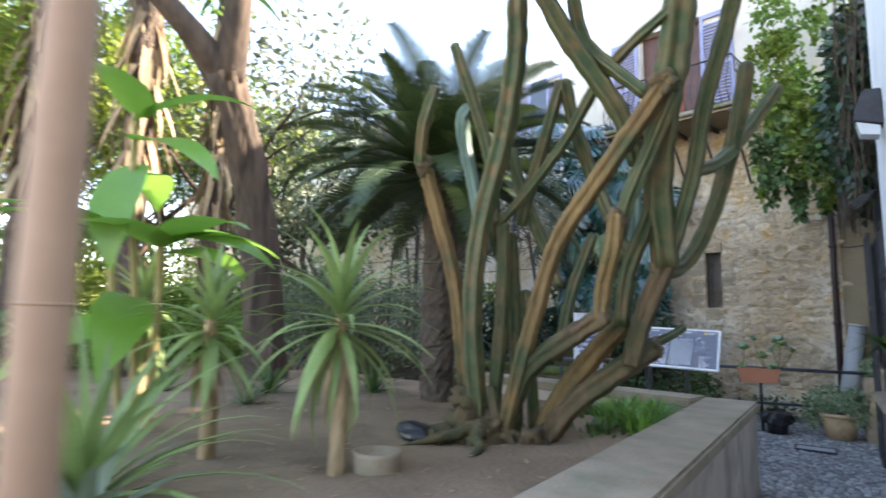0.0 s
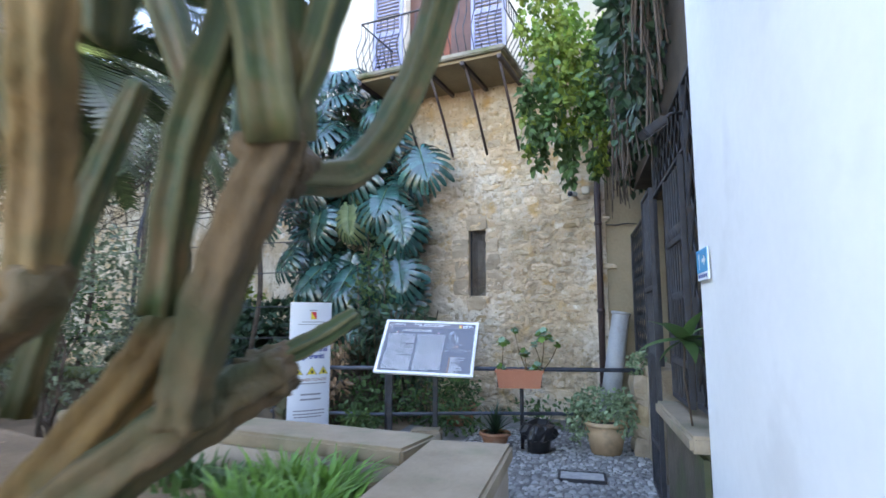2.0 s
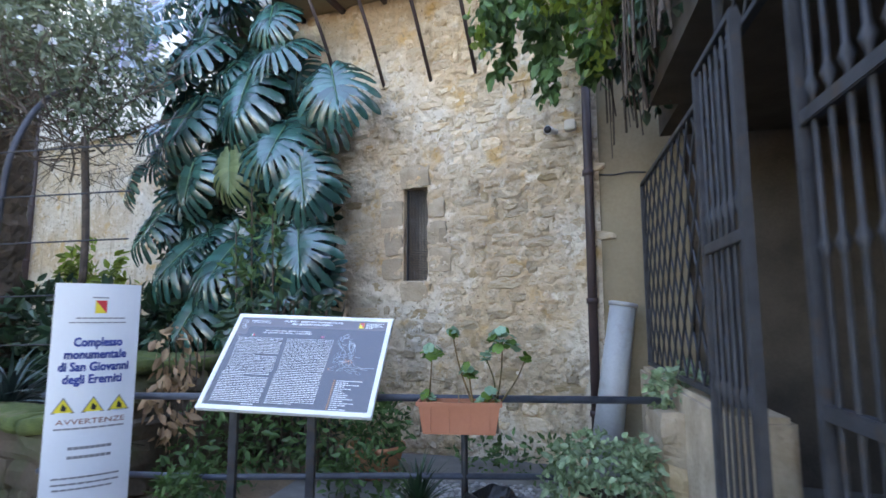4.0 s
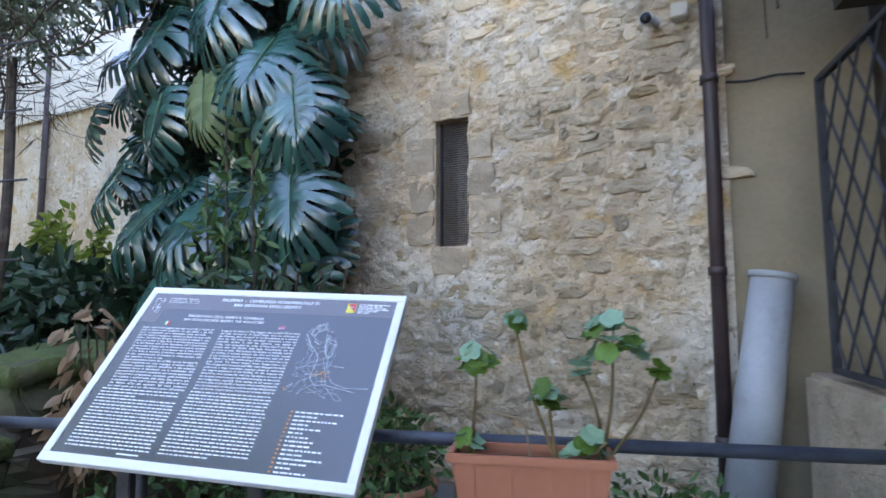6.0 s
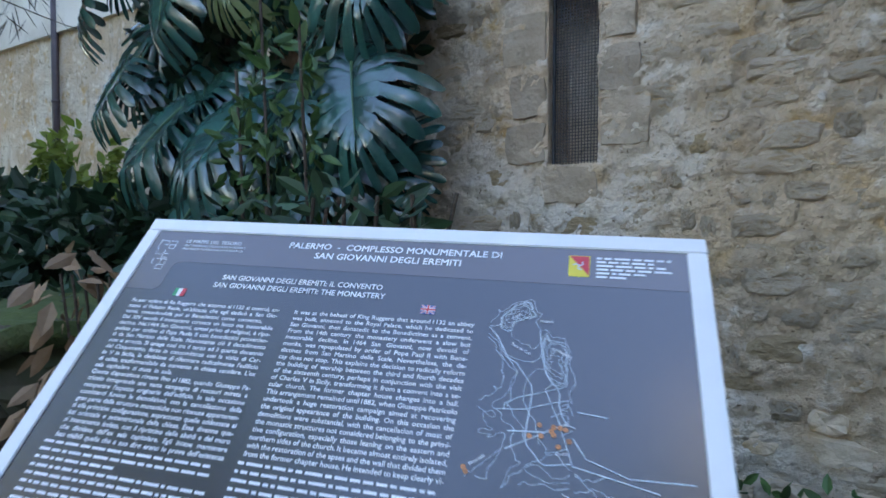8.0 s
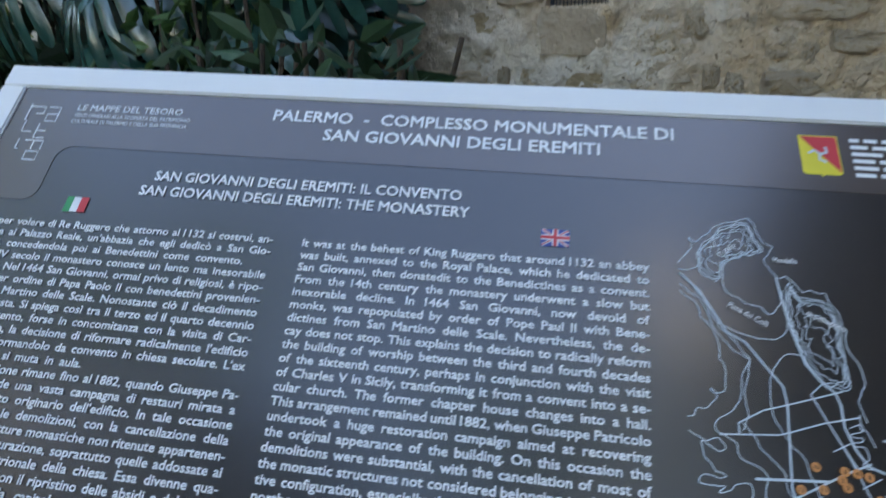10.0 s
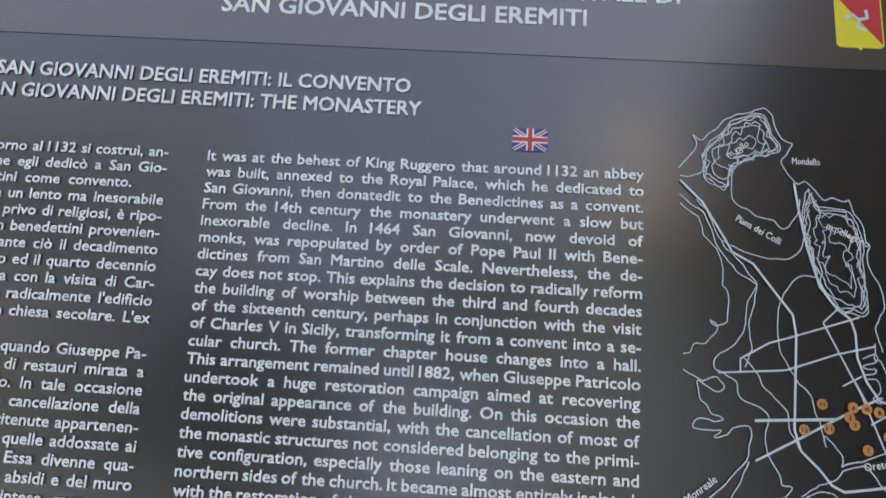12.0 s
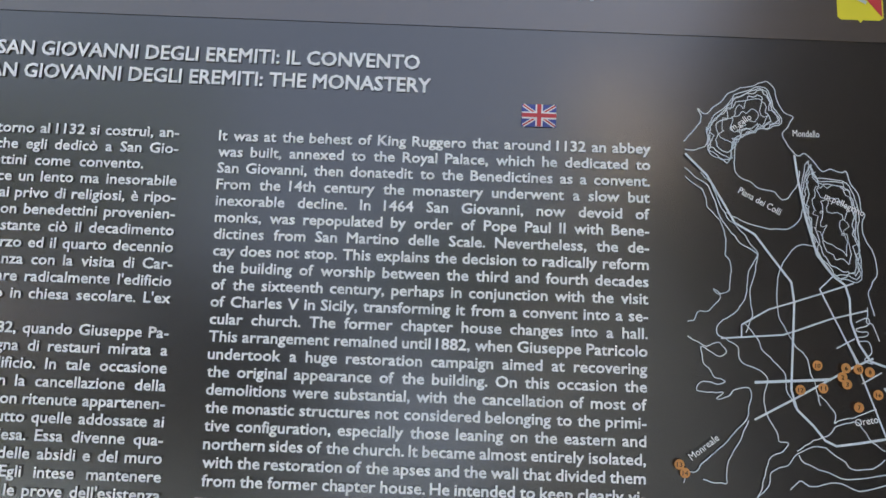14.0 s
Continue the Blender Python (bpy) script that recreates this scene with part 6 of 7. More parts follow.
# ---------- cycad palm ----------


def frond_mesh(length, seed, droop):
    r = random.Random(seed)
    bm = bmesh.new()
    p, a = Vector((0, 0, 0)), 0.0
    spine = []
    n = 34
    for k in range(n + 1):
        spine.append((p.copy(), a))
        p = p + Vector((math.cos(a), 0, math.sin(a))) * length / n
        a -= radians(droop) / n * (0.3 + 1.4 * k / n)
    tube(bm, [s[0] for s in spine], [0.012 * (1 - 0.8 * k / n) for k in range(n + 1)], 5)
    for k in range(4, n):
        p, a = spine[k]
        t = k / n
        l = 0.26 * math.sin(math.pi * min(1, 0.18 + 0.8 * t)) + 0.05
        for sgn in (-1, 1):
            for half in (0, 0.5):
                q = p.lerp(spine[min(k + 1, n)][0], half)
                out = Vector((math.cos(a) * 0.55, sgn, math.sin(a) * 0.5 + 0.35)).normalized()
                tip = q + out * l * r.uniform(0.85, 1.1) - Vector((0, 0, 0.05))
                w = Vector((math.cos(a), 0, math.sin(a))) * 0.014
                bm.faces.new([bm.verts.new(v) for v in (q - w, q + w, q.lerp(tip, 0.6) + w * 0.8, tip, q.lerp(tip, 0.6) - w * 0.8)])
    me = bpy.data.meshes.new("frond")
    bm.to_mesh(me)
    bm.free()
    me.materials.append(MATS["cycad_leaf"])
    return me


def palm_trunk(h, r, seed):
    bm = new_tube([(0.02 * math.sin(k), 0.02 * math.cos(k * 1.3), h * k / 40) for k in range(41)], [r * (1 + 0.07 * (k % 2) + 0.05 * noise.noise(Vector((seed, k * 0.6, 0)))) for k in range(41)], 20, ribs=9, depth=0.05, twist=0.16)
    return bm


def cycad(x, y, z, h, r, n, length, seed, label):
    c = thing("cycad", pose(x, y, z), label, "palm")
    part("trunk", palm_trunk(h, r, seed), "bark_dark", c)
    rr = random.Random(seed)
    kinds = [frond_mesh(length * rr.uniform(0.85, 1.08), seed + k, rr.uniform(35, 75)) for k in range(4)]
    for k in range(n):
        ob = new("frond", rr.choice(kinds))
        ob.parent = c
        ob.matrix_local = pose(0, 0, h - 0.05) @ pose(0, 0, 0, 0, 0, k * 137.5) @ pose(r * 0.5, 0, 0, rr.uniform(-15, 15), -(-14 + 84 * k / n + rr.uniform(-6, 6)), 0)
    return c


cycad(-4.85, 4.65, 0.55, 2.82, 0.19, 66, 1.95, 5, "tall cycad palm with dark rough trunk")
cycad(-11.0, 11.0, 0.45, 0.7, 0.2, 26, 1.2, 9, "low dark cycad in the back bed")
cycad(-8.9, 11.6, 0.45, 0.5, 0.16, 22, 1.0, 12, "low dark cycad in the back bed")
dp = thing("palm_tree", pose(-10.5, 10.9, 0.4), "dark rough palm trunk under the flowering shrub", "palm")
part("trunk", palm_trunk(6.5, 0.32, 4), "bark_dark", dp)

# ---------- old trees at the back ----------
ot = thing("tree", Matrix(), "old leaning tree with furrowed brown bark", "tree")
bm = bmesh.new()
tube(bm, spline([(-8.05, 4.15, 0.3), (-8.0, 4.05, 0.9), (-8.05, 3.95, 1.7), (-8.07, 3.87, 2.55), (-7.97, 3.55, 3.8), (-7.72, 3.0, 5.08)], 5), [0.46, 0.38, 0.33, 0.30] + [0.29 - 0.002 * k for k in range(22)], 24, ribs=8, depth=0.15, twist=0.05)
for v in bm.verts:
    v.co += noise.noise_vector(Vector((v.co.x * 5, v.co.y * 5, v.co.z * 1.8))) * 0.07
part("trunk", bm, "bark", ot, smooth=True)
part("branch", new_tube(spline([(-7.74, 3.05, 5.0), (-7.74, 2.5, 5.5), (-7.9, 1.9, 6.1), (-8.3, 1.2, 7.2)], 5), [0.22 - 0.008 * k for k in range(16)], 12), "bark", ot, smooth=True)
part("branch", new_tube(spline([(-7.72, 3.05, 5.0), (-7.35, 2.95, 5.9), (-7.2, 2.9, 7.0), (-7.4, 3.3, 8.4)], 5), [0.23 - 0.008 * k for k in range(16)], 12), "bark", ot, smooth=True)
part("branch", new_tube(spline([(-7.9, 3.4, 4.4), (-8.3, 3.0, 5.2), (-8.8, 2.6, 6.2), (-9.6, 2.6, 7.4)], 5), [0.14 - 0.005 * k for k in range(16)], 10), "bark", ot, smooth=True)
cloud("crown", [(-8.3, 1.2, 8.6, 1.8, 1.6, 1.0), (-7.4, 3.4, 9.2, 1.7, 1.8, 1.0), (-9.8, 2.6, 8.4, 1.6, 1.6, 1.0)], 5000, 0.16, "leaf_mid", 3, parent=ot)
for k, (x, y, h) in enumerate(((-9.6, 2.4, 8.5), (-10.8, 1.2, 8.0), (-12.0, 4.6, 9.0))):
    p = thing("palm_tree", pose(x, y, 0.2), "palm with a hanging skirt of dead fronds", "palm")
    part("trunk", palm_trunk(h, 0.2, k), "bark_dark" if k < 2 else "bark", p)
    kinds = [blade_mesh("dead_frond", 1.3, 0.14, -70, 25, "dead_frond", 30 + j) for j in range(4)]
    rr = random.Random(k)
    for j in range(95):
        ob = new("dead_frond", rr.choice(kinds))
        ob.parent = p
        ob.matrix_local = pose(0, 0, rr.uniform(3.6, h - 0.6)) @ pose(0, 0, 0, rr.uniform(-8, 8), rr.uniform(-12, 12), rr.uniform(0, 360)) @ pose(0.12, 0, 0)
    rosette(p, (0, 0, h), 26, 1.7, 0.22, -10, 70, 60, "leaf_mid", 60 + k, name="frond")

TREES = ((-13.5, 0.5, 8.0, 1.5, "leaf_yellow"), (-15.5, 4.5, 9.0, 1.6, "leaf_yellow"), (-17.5, 8.0, 9.0, 1.7, "leaf_mid"), (-12.5, -4.0, 8.5, 1.6, "leaf_yellow"), (-19.0, 1.0, 10.0, 1.9, "leaf_yellow"), (-21.5, 5.5, 10.0, 1.9, "leaf_mid"), (-16.5, -2.5, 9.0, 1.7, "leaf_bright"), (-13.2, 8.2, 6.0, 1.1, "leaf_grey"), (-24.0, 10.5, 9.0, 1.8, "leaf_mid"), (-24.0, -3.0, 11.0, 2.0, "leaf_yellow"), (-13.5, 5.8, 9.5, 1.6, "leaf_grey"), (-18.5, 11.0, 11.0, 2.0, "leaf_grey"), (-27.0, 3.0, 12.0, 2.2, "leaf_yellow"), (-15.0, 2.2, 10.5, 1.7, "leaf_bright"), (-28.0, 8.0, 12.0, 2.4, "leaf_mid"))
for k, (x, y, h, c, m) in enumerate(TREES):
    tree(x, y, h, 0.16, c, 5200, 0.20, m, 100 + k, {"leaf_yellow": "garden tree with sunlit yellow-green leaves", "leaf_mid": "garden tree with dense green leaves", "leaf_bright": "garden tree with fresh green leaves", "leaf_grey": "olive-like tree with grey-green leaves"}[m])
SHRUBS = ((-11.5, 2.2, 0.9, 1.3, "leaf_bright", 0.14), (-11.8, 4.4, 0.9, 1.2, "leaf_bright", 0.14), (-10.3, 0.2, 0.9, 1.2, "leaf_mid", 0.16), (-12.2, -1.6, 1.1, 1.4, "leaf_bright", 0.16), (-17.0, 2.5, 1.5, 2.2, "leaf_yellow", 0.2), (-17.0, 6.0, 1.4, 2.0, "leaf_bright", 0.2), (-17.2, -1.5, 1.6, 2.2, "leaf_yellow", 0.2), (-9.0, 5.6, 1.5, 0.95, "leaf_grey", 0.09), (-9.6, 7.3, 1.7, 1.1, "leaf_grey", 0.09), (-7.4, 7.0, 1.5, 0.8, "leaf_grey", 0.08), (-11.4, 7.0, 1.6, 1.2, "leaf_mid", 0.12), (-18.5, 9.5, 1.8, 2.2, "leaf_mid", 0.2), (-21.0, -0.5, 2.4, 3.0, "leaf_yellow", 0.24), (-22.0, 4.0, 2.4, 3.0, "leaf_yellow", 0.24), (-20.5, -6.0, 2.6, 3.2, "leaf_mid", 0.24), (-14.5, -7.0, 2.2, 2.6, "leaf_bright", 0.2), (-27.0, -4.0, 3.4, 4.2, "leaf_yellow", 0.32), (-29.0, 2.0, 3.6, 4.4, "leaf_mid", 0.32), (-30.0, 8.0, 3.4, 4.4, "leaf_yellow", 0.32), (-12.6, 9.8, 1.4, 1.1, "leaf_mid", 0.13))
for k, (x, y, zc, r, m, s) in enumerate(SHRUBS):
    sh = thing("shrub", pose(x, y, 0.1), {"leaf_bright": "fresh green leafy garden shrub", "leaf_mid": "dense green garden shrub", "leaf_yellow": "tall sunlit yellow-green shrub", "leaf_grey": "grey-green fine-leaved shrub with bare twigs"}[m], "shrub")
    rr = random.Random(k)
    bm = bmesh.new()
    for j in range(5):
        limbs(bm, rr, Vector((rr.uniform(-0.2, 0.2), rr.uniform(-0.2, 0.2), 0.0)), Vector((rr.uniform(-0.5, 0.5), rr.uniform(-0.5, 0.5), 1)).normalized(), zc * 0.8, 0.03, 1)
    part("branchwork", bm, "bark_dark", sh)
    cloud("foliage", [(0, 0, zc, r, r, zc * 0.8), (r * 0.5, 0.3, zc * 1.2, r * 0.6, r * 0.6, zc * 0.5), (-r * 0.5, -0.3, zc * 0.9, r * 0.7, r * 0.7, zc * 0.6)], int(2600 if s < 0.2 else 3200), s, m, 200 + k, parent=sh)

# ---------- large-leaved plant, yuccas, rosettes ----------
bl = thing("large_leaved_plant", Matrix(), "tall plant with thin stems and big bright leaves", "plant")
part("stem", new_tube(spline([(-5.05, 1.45, 0.5), (-4.98, 1.35, 1.6), (-4.85, 1.22, 2.5), (-4.80, 1.17, 3.2)], 5), 0.03, 10), "stem_tan", bl, smooth=True)
part("stem", new_tube(spline([(-5.0, 1.52, 0.5), (-4.9, 1.5, 1.4), (-4.76, 1.44, 2.15)], 5), 0.032, 10), "stem_tan", bl, smooth=True)
part("stem", new_tube(spline([(-5.15, 1.38, 0.5), (-5.1, 1.25, 1.4), (-4.9, 1.1, 2.2)], 5), 0.03, 10), "stem_tan", bl, smooth=True)
BIG = [blade_mesh("leaf", 0.98, 0.42, 0, 60, "banana_leaf", 300 + k, n=9, fold=0.18, round_tip=0.75) for k in range(3)]
for k, (x, y, z, yaw, rise) in enumerate(((-4.80, 1.17, 3.15, -30, 20), (-4.80, 1.17, 3.1, 60, 35), (-4.8, 1.2, 2.95, 20, -5), (-4.84, 1.22, 2.75, -40, -50), (-4.84, 1.22, 2.7, 150, 10), (-4.76, 1.44, 2.15, 70, 15), (-4.76, 1.44, 2.12, 20, 25), (-4.76, 1.44, 2.1, -60, 20), (-4.78, 1.44, 2.05, 110, 10), (-4.9, 1.1, 2.2, -70, 20), (-4.9, 1.1, 2.15, -110, 25), (-4.9, 1.12, 2.1, 200, 30), (-4.95, 1.3, 1.7, -20, -20), (-4.95, 1.3, 1.5, -80, -10), (-4.76, 1.44, 2.18, 45, 5))):
    ob = new("leaf", BIG[k % 3])
    ob.parent = bl
    ob.matrix_local = pose(x, y, z, 0, 0, yaw) @ pose(0, 0, 0, (k * 37) % 40 - 20, -rise, 0)


def yucca(base, head, n, length, seed, r=0.042):
    u = thing("yucca", pose(*base), "yucca with bare tan stem and drooping strap leaves", "plant", "yuccas in the bed")
    h = Vector(head) - Vector(base)
    bm = new_tube(spline([(0, 0, -0.1), tuple(h * 0.45 + Vector((0.02, 0.01, 0))), tuple(h)], 8), [r * (1.25 - 0.02 * k + 0.1 * (k % 2)) for k in range(17)], 12)
    part("stem", bm, "yucca_bark", u, smooth=True)
    rosette(u, tuple(h * 0.82), n, length, 0.068, -62, 84, 62, "yucca_leaf", seed, stack=0.22, fold=0.3)
    rosette(u, tuple(h * 0.70), 14, length * 0.6, 0.05, -80, -55, 20, "dry_leaf", seed + 9, stack=0.12, fold=0.3)
    return u


yucca((-2.94, 1.98, 0.58), (-3.22, 2.16, 1.62), 50, 0.74, 400)
yucca((-3.80, 1.54, 0.58), (-3.80, 1.50, 1.55), 44, 0.68, 420)
yucca((-5.6, 1.6, 0.58), (-5.6, 1.6, 1.7), 44, 0.62, 440)
for k, (x, y, z, n, l, w, m, lab) in enumerate(((-3.25, 0.72, 0.6, 40, 1.15, 0.07, "yucca_leaf", "clump of long arching strap leaves"), (-2.75, 0.62, 0.6, 14, 0.6, 0.09, "leaf_grey", "clump of broad grey-green leaves"), (-6.6, 3.4, 0.58, 34, 0.6, 0.05, "leaf_mid", "dark green strap-leaved clump"), (-6.0, 4.6, 0.58, 34, 0.6, 0.05, "leaf_mid", "dark green strap-leaved clump"), (-5.9, 2.8, 0.58, 24, 0.5, 0.045, "leaf_grey", "grey-green strap leaves growing in a clump"), (-7.4, 2.4, 0.58, 30, 0.6, 0.05, "leaf_mid", "dark green strap-leaved clump"), (-8.3, 9.95, 0.5, 64, 0.95, 0.06, "agave_leaf", "dark blue-green agave clump behind the mossy wall"), (-9.8, 10.0, 0.5, 56, 0.9, 0.06, "agave_leaf", "dark blue-green agave clump behind the mossy wall"), (-7.2, 10.1, 0.5, 56, 0.85, 0.06, "agave_leaf", "dark blue-green agave clump behind the mossy wall"), (-6.9, 12.2, 0.45, 30, 0.7, 0.08, "leaf_mid", "green strap-leaved clump in the back bed"), (-8.2, 12.6, 0.45, 30, 0.8, 0.09, "leaf_mid", "green strap-leaved clump in the back bed"))):
    c = thing("strap_leaf_plant", pose(x, y, z), lab, "plant")
    rosette(c, (0, 0, 0), n, l, w, 12, 80, 60, m, 500 + 7 * k)

# grass clumps at the bed's corner
def grass(name, spots, n, length, material, seed, label):
    r = np.random.RandomState(seed)
    vs, fs = [], []
    for k in range(n):
        c = spots[r.randint(len(spots))]
        a = r.uniform(0, 6.28)
        d = abs(r.normal()) * c[3]
        p = np.array([c[0] + d * math.cos(a), c[1] + d * math.sin(a), c[2]])
        out = np.array([math.cos(a), math.sin(a), 0]) * r.uniform(0.15, 0.75)
        L, w = length * r.uniform(0.5, 1.15), 0.022 * r.uniform(0.7, 1.4)
        s = np.array([-math.sin(a), math.cos(a), 0]) * w
        i = len(vs)
        for t in (0, 0.35, 0.7, 1.0):
            q = p + out * L * t * (0.3 + 0.8 * t) + np.array([0, 0, 1]) * L * (t - 0.42 * t * t * (0.4 + np.linalg.norm(out)))
            ww = s * (1 - t * 0.9)
            vs += [q - ww, q + ww]
        fs += [(i, i + 1, i + 3, i + 2), (i + 2, i + 3, i + 5, i + 4), (i + 4, i + 5, i + 7, i + 6)]
    me = bpy.data.meshes.new(name)
    me.from_pydata([tuple(v) for v in vs], [], fs)
    me.materials.append(MATS[material])
    me.polygons.foreach_set("use_smooth", [True] * len(me.polygons))
    return tagged(new(name, me), label, "grass", "", "stuff")


grass("grass", [(-2.55, 5.45, 0.62, 0.13), (-2.85, 5.5, 0.62, 0.14), (-2.42, 5.1, 0.62, 0.12), (-2.7, 5.05, 0.62, 0.14), (-2.35, 4.75, 0.62, 0.10)], 620, 0.31, "grass_blade", 1, "bright green strap grass beside the coping")
grass("grass", [(-3.2, 5.4, 0.62, 0.2), (-2.6, 4.5, 0.62, 0.2), (-3.6, 5.5, 0.62, 0.25)], 260, 0.16, "leaf_mid", 2, "short green weeds on bare earth")
r = np.random.RandomState(9)
vs, fs = [], []
for k in range(500):
    p = np.array([r.uniform(-6, -1.8), r.uniform(0.5, 5.6), 0.0])
    p[2] = 0.632 + 0.05 * noise.noise(Vector((p[0], p[1], 0)) * 0.7) + 0.02 * noise.noise(Vector((p[0], p[1], 0)) * 3)
    a, L = r.uniform(0, 6.28), r.uniform(0.012, 0.045)
    u, w = np.array([math.cos(a), math.sin(a), r.uniform(-0.1, 0.25)]) * L, np.array([-math.sin(a), math.cos(a), 0.1]) * L * 0.35
    i = len(vs)
    vs += [p - u, p + w, p + u, p - w]
    fs.append((i, i + 1, i + 2, i + 3))
me = bpy.data.meshes.new("leaf_litter")
me.from_pydata([tuple(v) for v in vs], [], fs)
me.materials.append(MATS["dry_leaf"])
tagged(new("leaf_litter", me), "dry leaf litter scattered on the earth", "litter", "", "stuff")

# ---------- monstera on the wall corner ----------


def monstera_mesh(size, seed, material):
    """A split leaf: heart outline, curved fingers parted by slits, pale midrib; hangs from its joint, facing -y."""
    r = random.Random(seed)
    bm = bmesh.new()
    n = 9

    def place(sgn, u, f):
        a = radians(72 - 158 * u ** 0.9)
        reach = 0.53 * (0.80 + 0.34 * math.sin(math.pi * min(1.0, u * 1.12)) - 0.16 * u ** 4)
        x, z = reach * f * math.cos(a), -0.70 * u ** 1.15 + reach * f * math.sin(a) - 0.13 * f * f * (1 - u)
        y = 0.20 * f * f - 0.07 * math.sin(math.pi * f) + 0.16 * z * z
        return Vector((sgn * x, y, z))

    for sgn in (-1, 1):
        for k in range(n):
            c, w = (k + 0.5) / n, 0.5 / n
            grow = r.uniform(0.92, 1.05)
            slit = r.uniform(0.34, 0.52)
            rows = []
            for f, sh in ((0.0, 0.0), (0.2, 0.0), (slit, 0.0), (slit + 0.04, 0.26), (0.72, 0.31), (0.9, 0.38), (0.98, 0.60), (1.02, 0.93)):
                row = []
                for q in (-1, 0, 1):
                    p = place(sgn, c + q * w * (1 - sh), f * grow)
                    p.y += (0.010 if q else -0.008) * min(1, f * 2)
                    row.append(bm.verts.new(p))
                rows.append(row)
            for a, b in zip(rows, rows[1:]):
                for q in (0, 1):
                    face = (a[q], b[q], b[q + 1], a[q + 1])
                    bm.faces.new(face if sgn < 0 else face[::-1])
    pts = [place(1, u, 0.0) + Vector((0, -0.012, 0)) for u in np.linspace(0, 0.98, 8)]
    rib = len(bm.faces)
    tube(bm, pts, [0.013 * (1 - 0.10 * k) for k in range(8)], 5)
    bmesh.ops.scale(bm, vec=(size, size, size), verts=bm.verts)
    me = bpy.data.meshes.new("leaf")
    bm.to_mesh(me)
    bm.free()
    me.materials.append(MATS[material])
    me.materials.append(MATS["monstera_rib"])
    for f in me.polygons:
        f.use_smooth = True
        f.material_index = 1 if f.index >= rib else 0
    return me


mon = thing("monstera", Matrix(), "huge climbing monstera with glossy split leaves", "climber")
ML = [monstera_mesh(1.0, 10 + k, "monstera_leaf") for k in range(4)]
MP = monstera_mesh(1.0, 19, "monstera_pale")
rr = random.Random(21)


def mleaf(x, y, z, s, tilt, roll, yaw, me=None):
    ob = new("leaf", me or rr.choice(ML))
    ob.parent = mon
    ob.matrix_local = pose(x, y, z, -tilt, roll, yaw) @ Matrix.Diagonal((s, s, s, 1))


LEAVES = ((-6.2, 4.23, 1.0, 30, -6, 0, 0), (-5.65, 3.55, 0.88, 38, 6, 10, 0), (-7.06, 4.02, 0.95, 28, 14, -12, 0), (-4.98, 4.13, 0.85, 30, -14, 24, 0), (-6.33, 3.26, 0.66, 10, -6, 0, 1), (-6.93, 3.19, 0.75, 12, 8, -12, 0), (-5.33, 3.07, 0.80, 18, -10, 20, 0),
          (-6.36, 2.19, 0.92, 46, 4, 0, 0), (-5.73, 2.32, 0.66, 40, -8, 6, 0), (-7.02, 2.21, 0.82, 40, 24, -18, 0), (-5.36, 2.27, 0.80, 28, -12, 16, 0), (-5.61, 1.78, 0.72, 34, -4, 4, 0), (-6.47, 6.10, 0.80, 68, 4, 0, 0), (-6.61, 5.64, 0.74, 68, -6, 4, 0), (-5.69, 4.77, 0.84, 58, -8, 10, 0),
          (-7.6, 5.5, 0.72, 60, 16, -14, 0), (-7.6, 6.5, 0.85, 50, 20, -14, 0), (-5.85, 5.17, 0.66, 34, -12, 10, 0), (-8.0, 3.27, 0.56, 20, 30, -40, 0), (-7.4, 4.75, 0.78, 40, 18, -10, 0), (-6.9, 5.0, 0.8, 46, 8, -4, 0), (-6.1, 1.45, 0.7, 30, 6, 0, 0), (-6.8, 1.5, 0.75, 34, 10, -8, 0), (-7.6, 2.6, 0.66, 30, 26, -24, 0))
for x, z, w, tilt, roll, yaw, pale in LEAVES:
    a = radians(tilt)
    mleaf(x, 11.0 + 0.42 * w * math.sin(a), z + 0.42 * w * math.cos(a), w, tilt, roll, yaw, MP if pale else None)
for k in range(90):
    z = rr.uniform(1.0, 6.5)
    lo, hi = (-8.4, -6.5) if z > 5 else ((-8.1, -5.3) if z > 2.8 else (-7.9, -5.3))
    mleaf(rr.uniform(lo, hi), rr.uniform(11.35, 11.75), z, rr.uniform(0.45, 0.8), rr.uniform(5, 60), rr.uniform(-35, 35), rr.uniform(-40, 30))
for k in range(9):
    x = -7.4 + 0.25 * k
    part("stem", new_tube(spline([(x, 11.75, 0.0), (x + rr.uniform(-0.3, 0.3), 11.7, 1.8), (x + rr.uniform(-0.5, 0.4), 11.65, 3.6), (-7.0 + rr.uniform(-0.7, 0.6), 11.6, 6.0)], 4), 0.022, 7), "bark_dark", mon, smooth=True)
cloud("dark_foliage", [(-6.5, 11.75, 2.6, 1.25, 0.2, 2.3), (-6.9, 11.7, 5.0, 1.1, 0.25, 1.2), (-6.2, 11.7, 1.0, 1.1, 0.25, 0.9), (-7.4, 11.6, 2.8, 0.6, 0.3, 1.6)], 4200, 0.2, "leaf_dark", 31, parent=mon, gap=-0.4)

# leafy laurel sprigs behind the panel, dry leaves, dark greenery under the railing
lr = thing("laurel_shrub", pose(0, 0, 0), "low shrub with glossy oval leaves and upright sprigs", "shrub")
bm = bmesh.new()
for k in range(12):
    x = -5.6 + 0.1 * k
    tube(bm, [(x, 10.7, 0.0), (x + rr.uniform(-0.1, 0.1), 10.65, 0.9), (x + rr.uniform(-0.15, 0.15), 10.6, 1.7)], 0.01, 6)
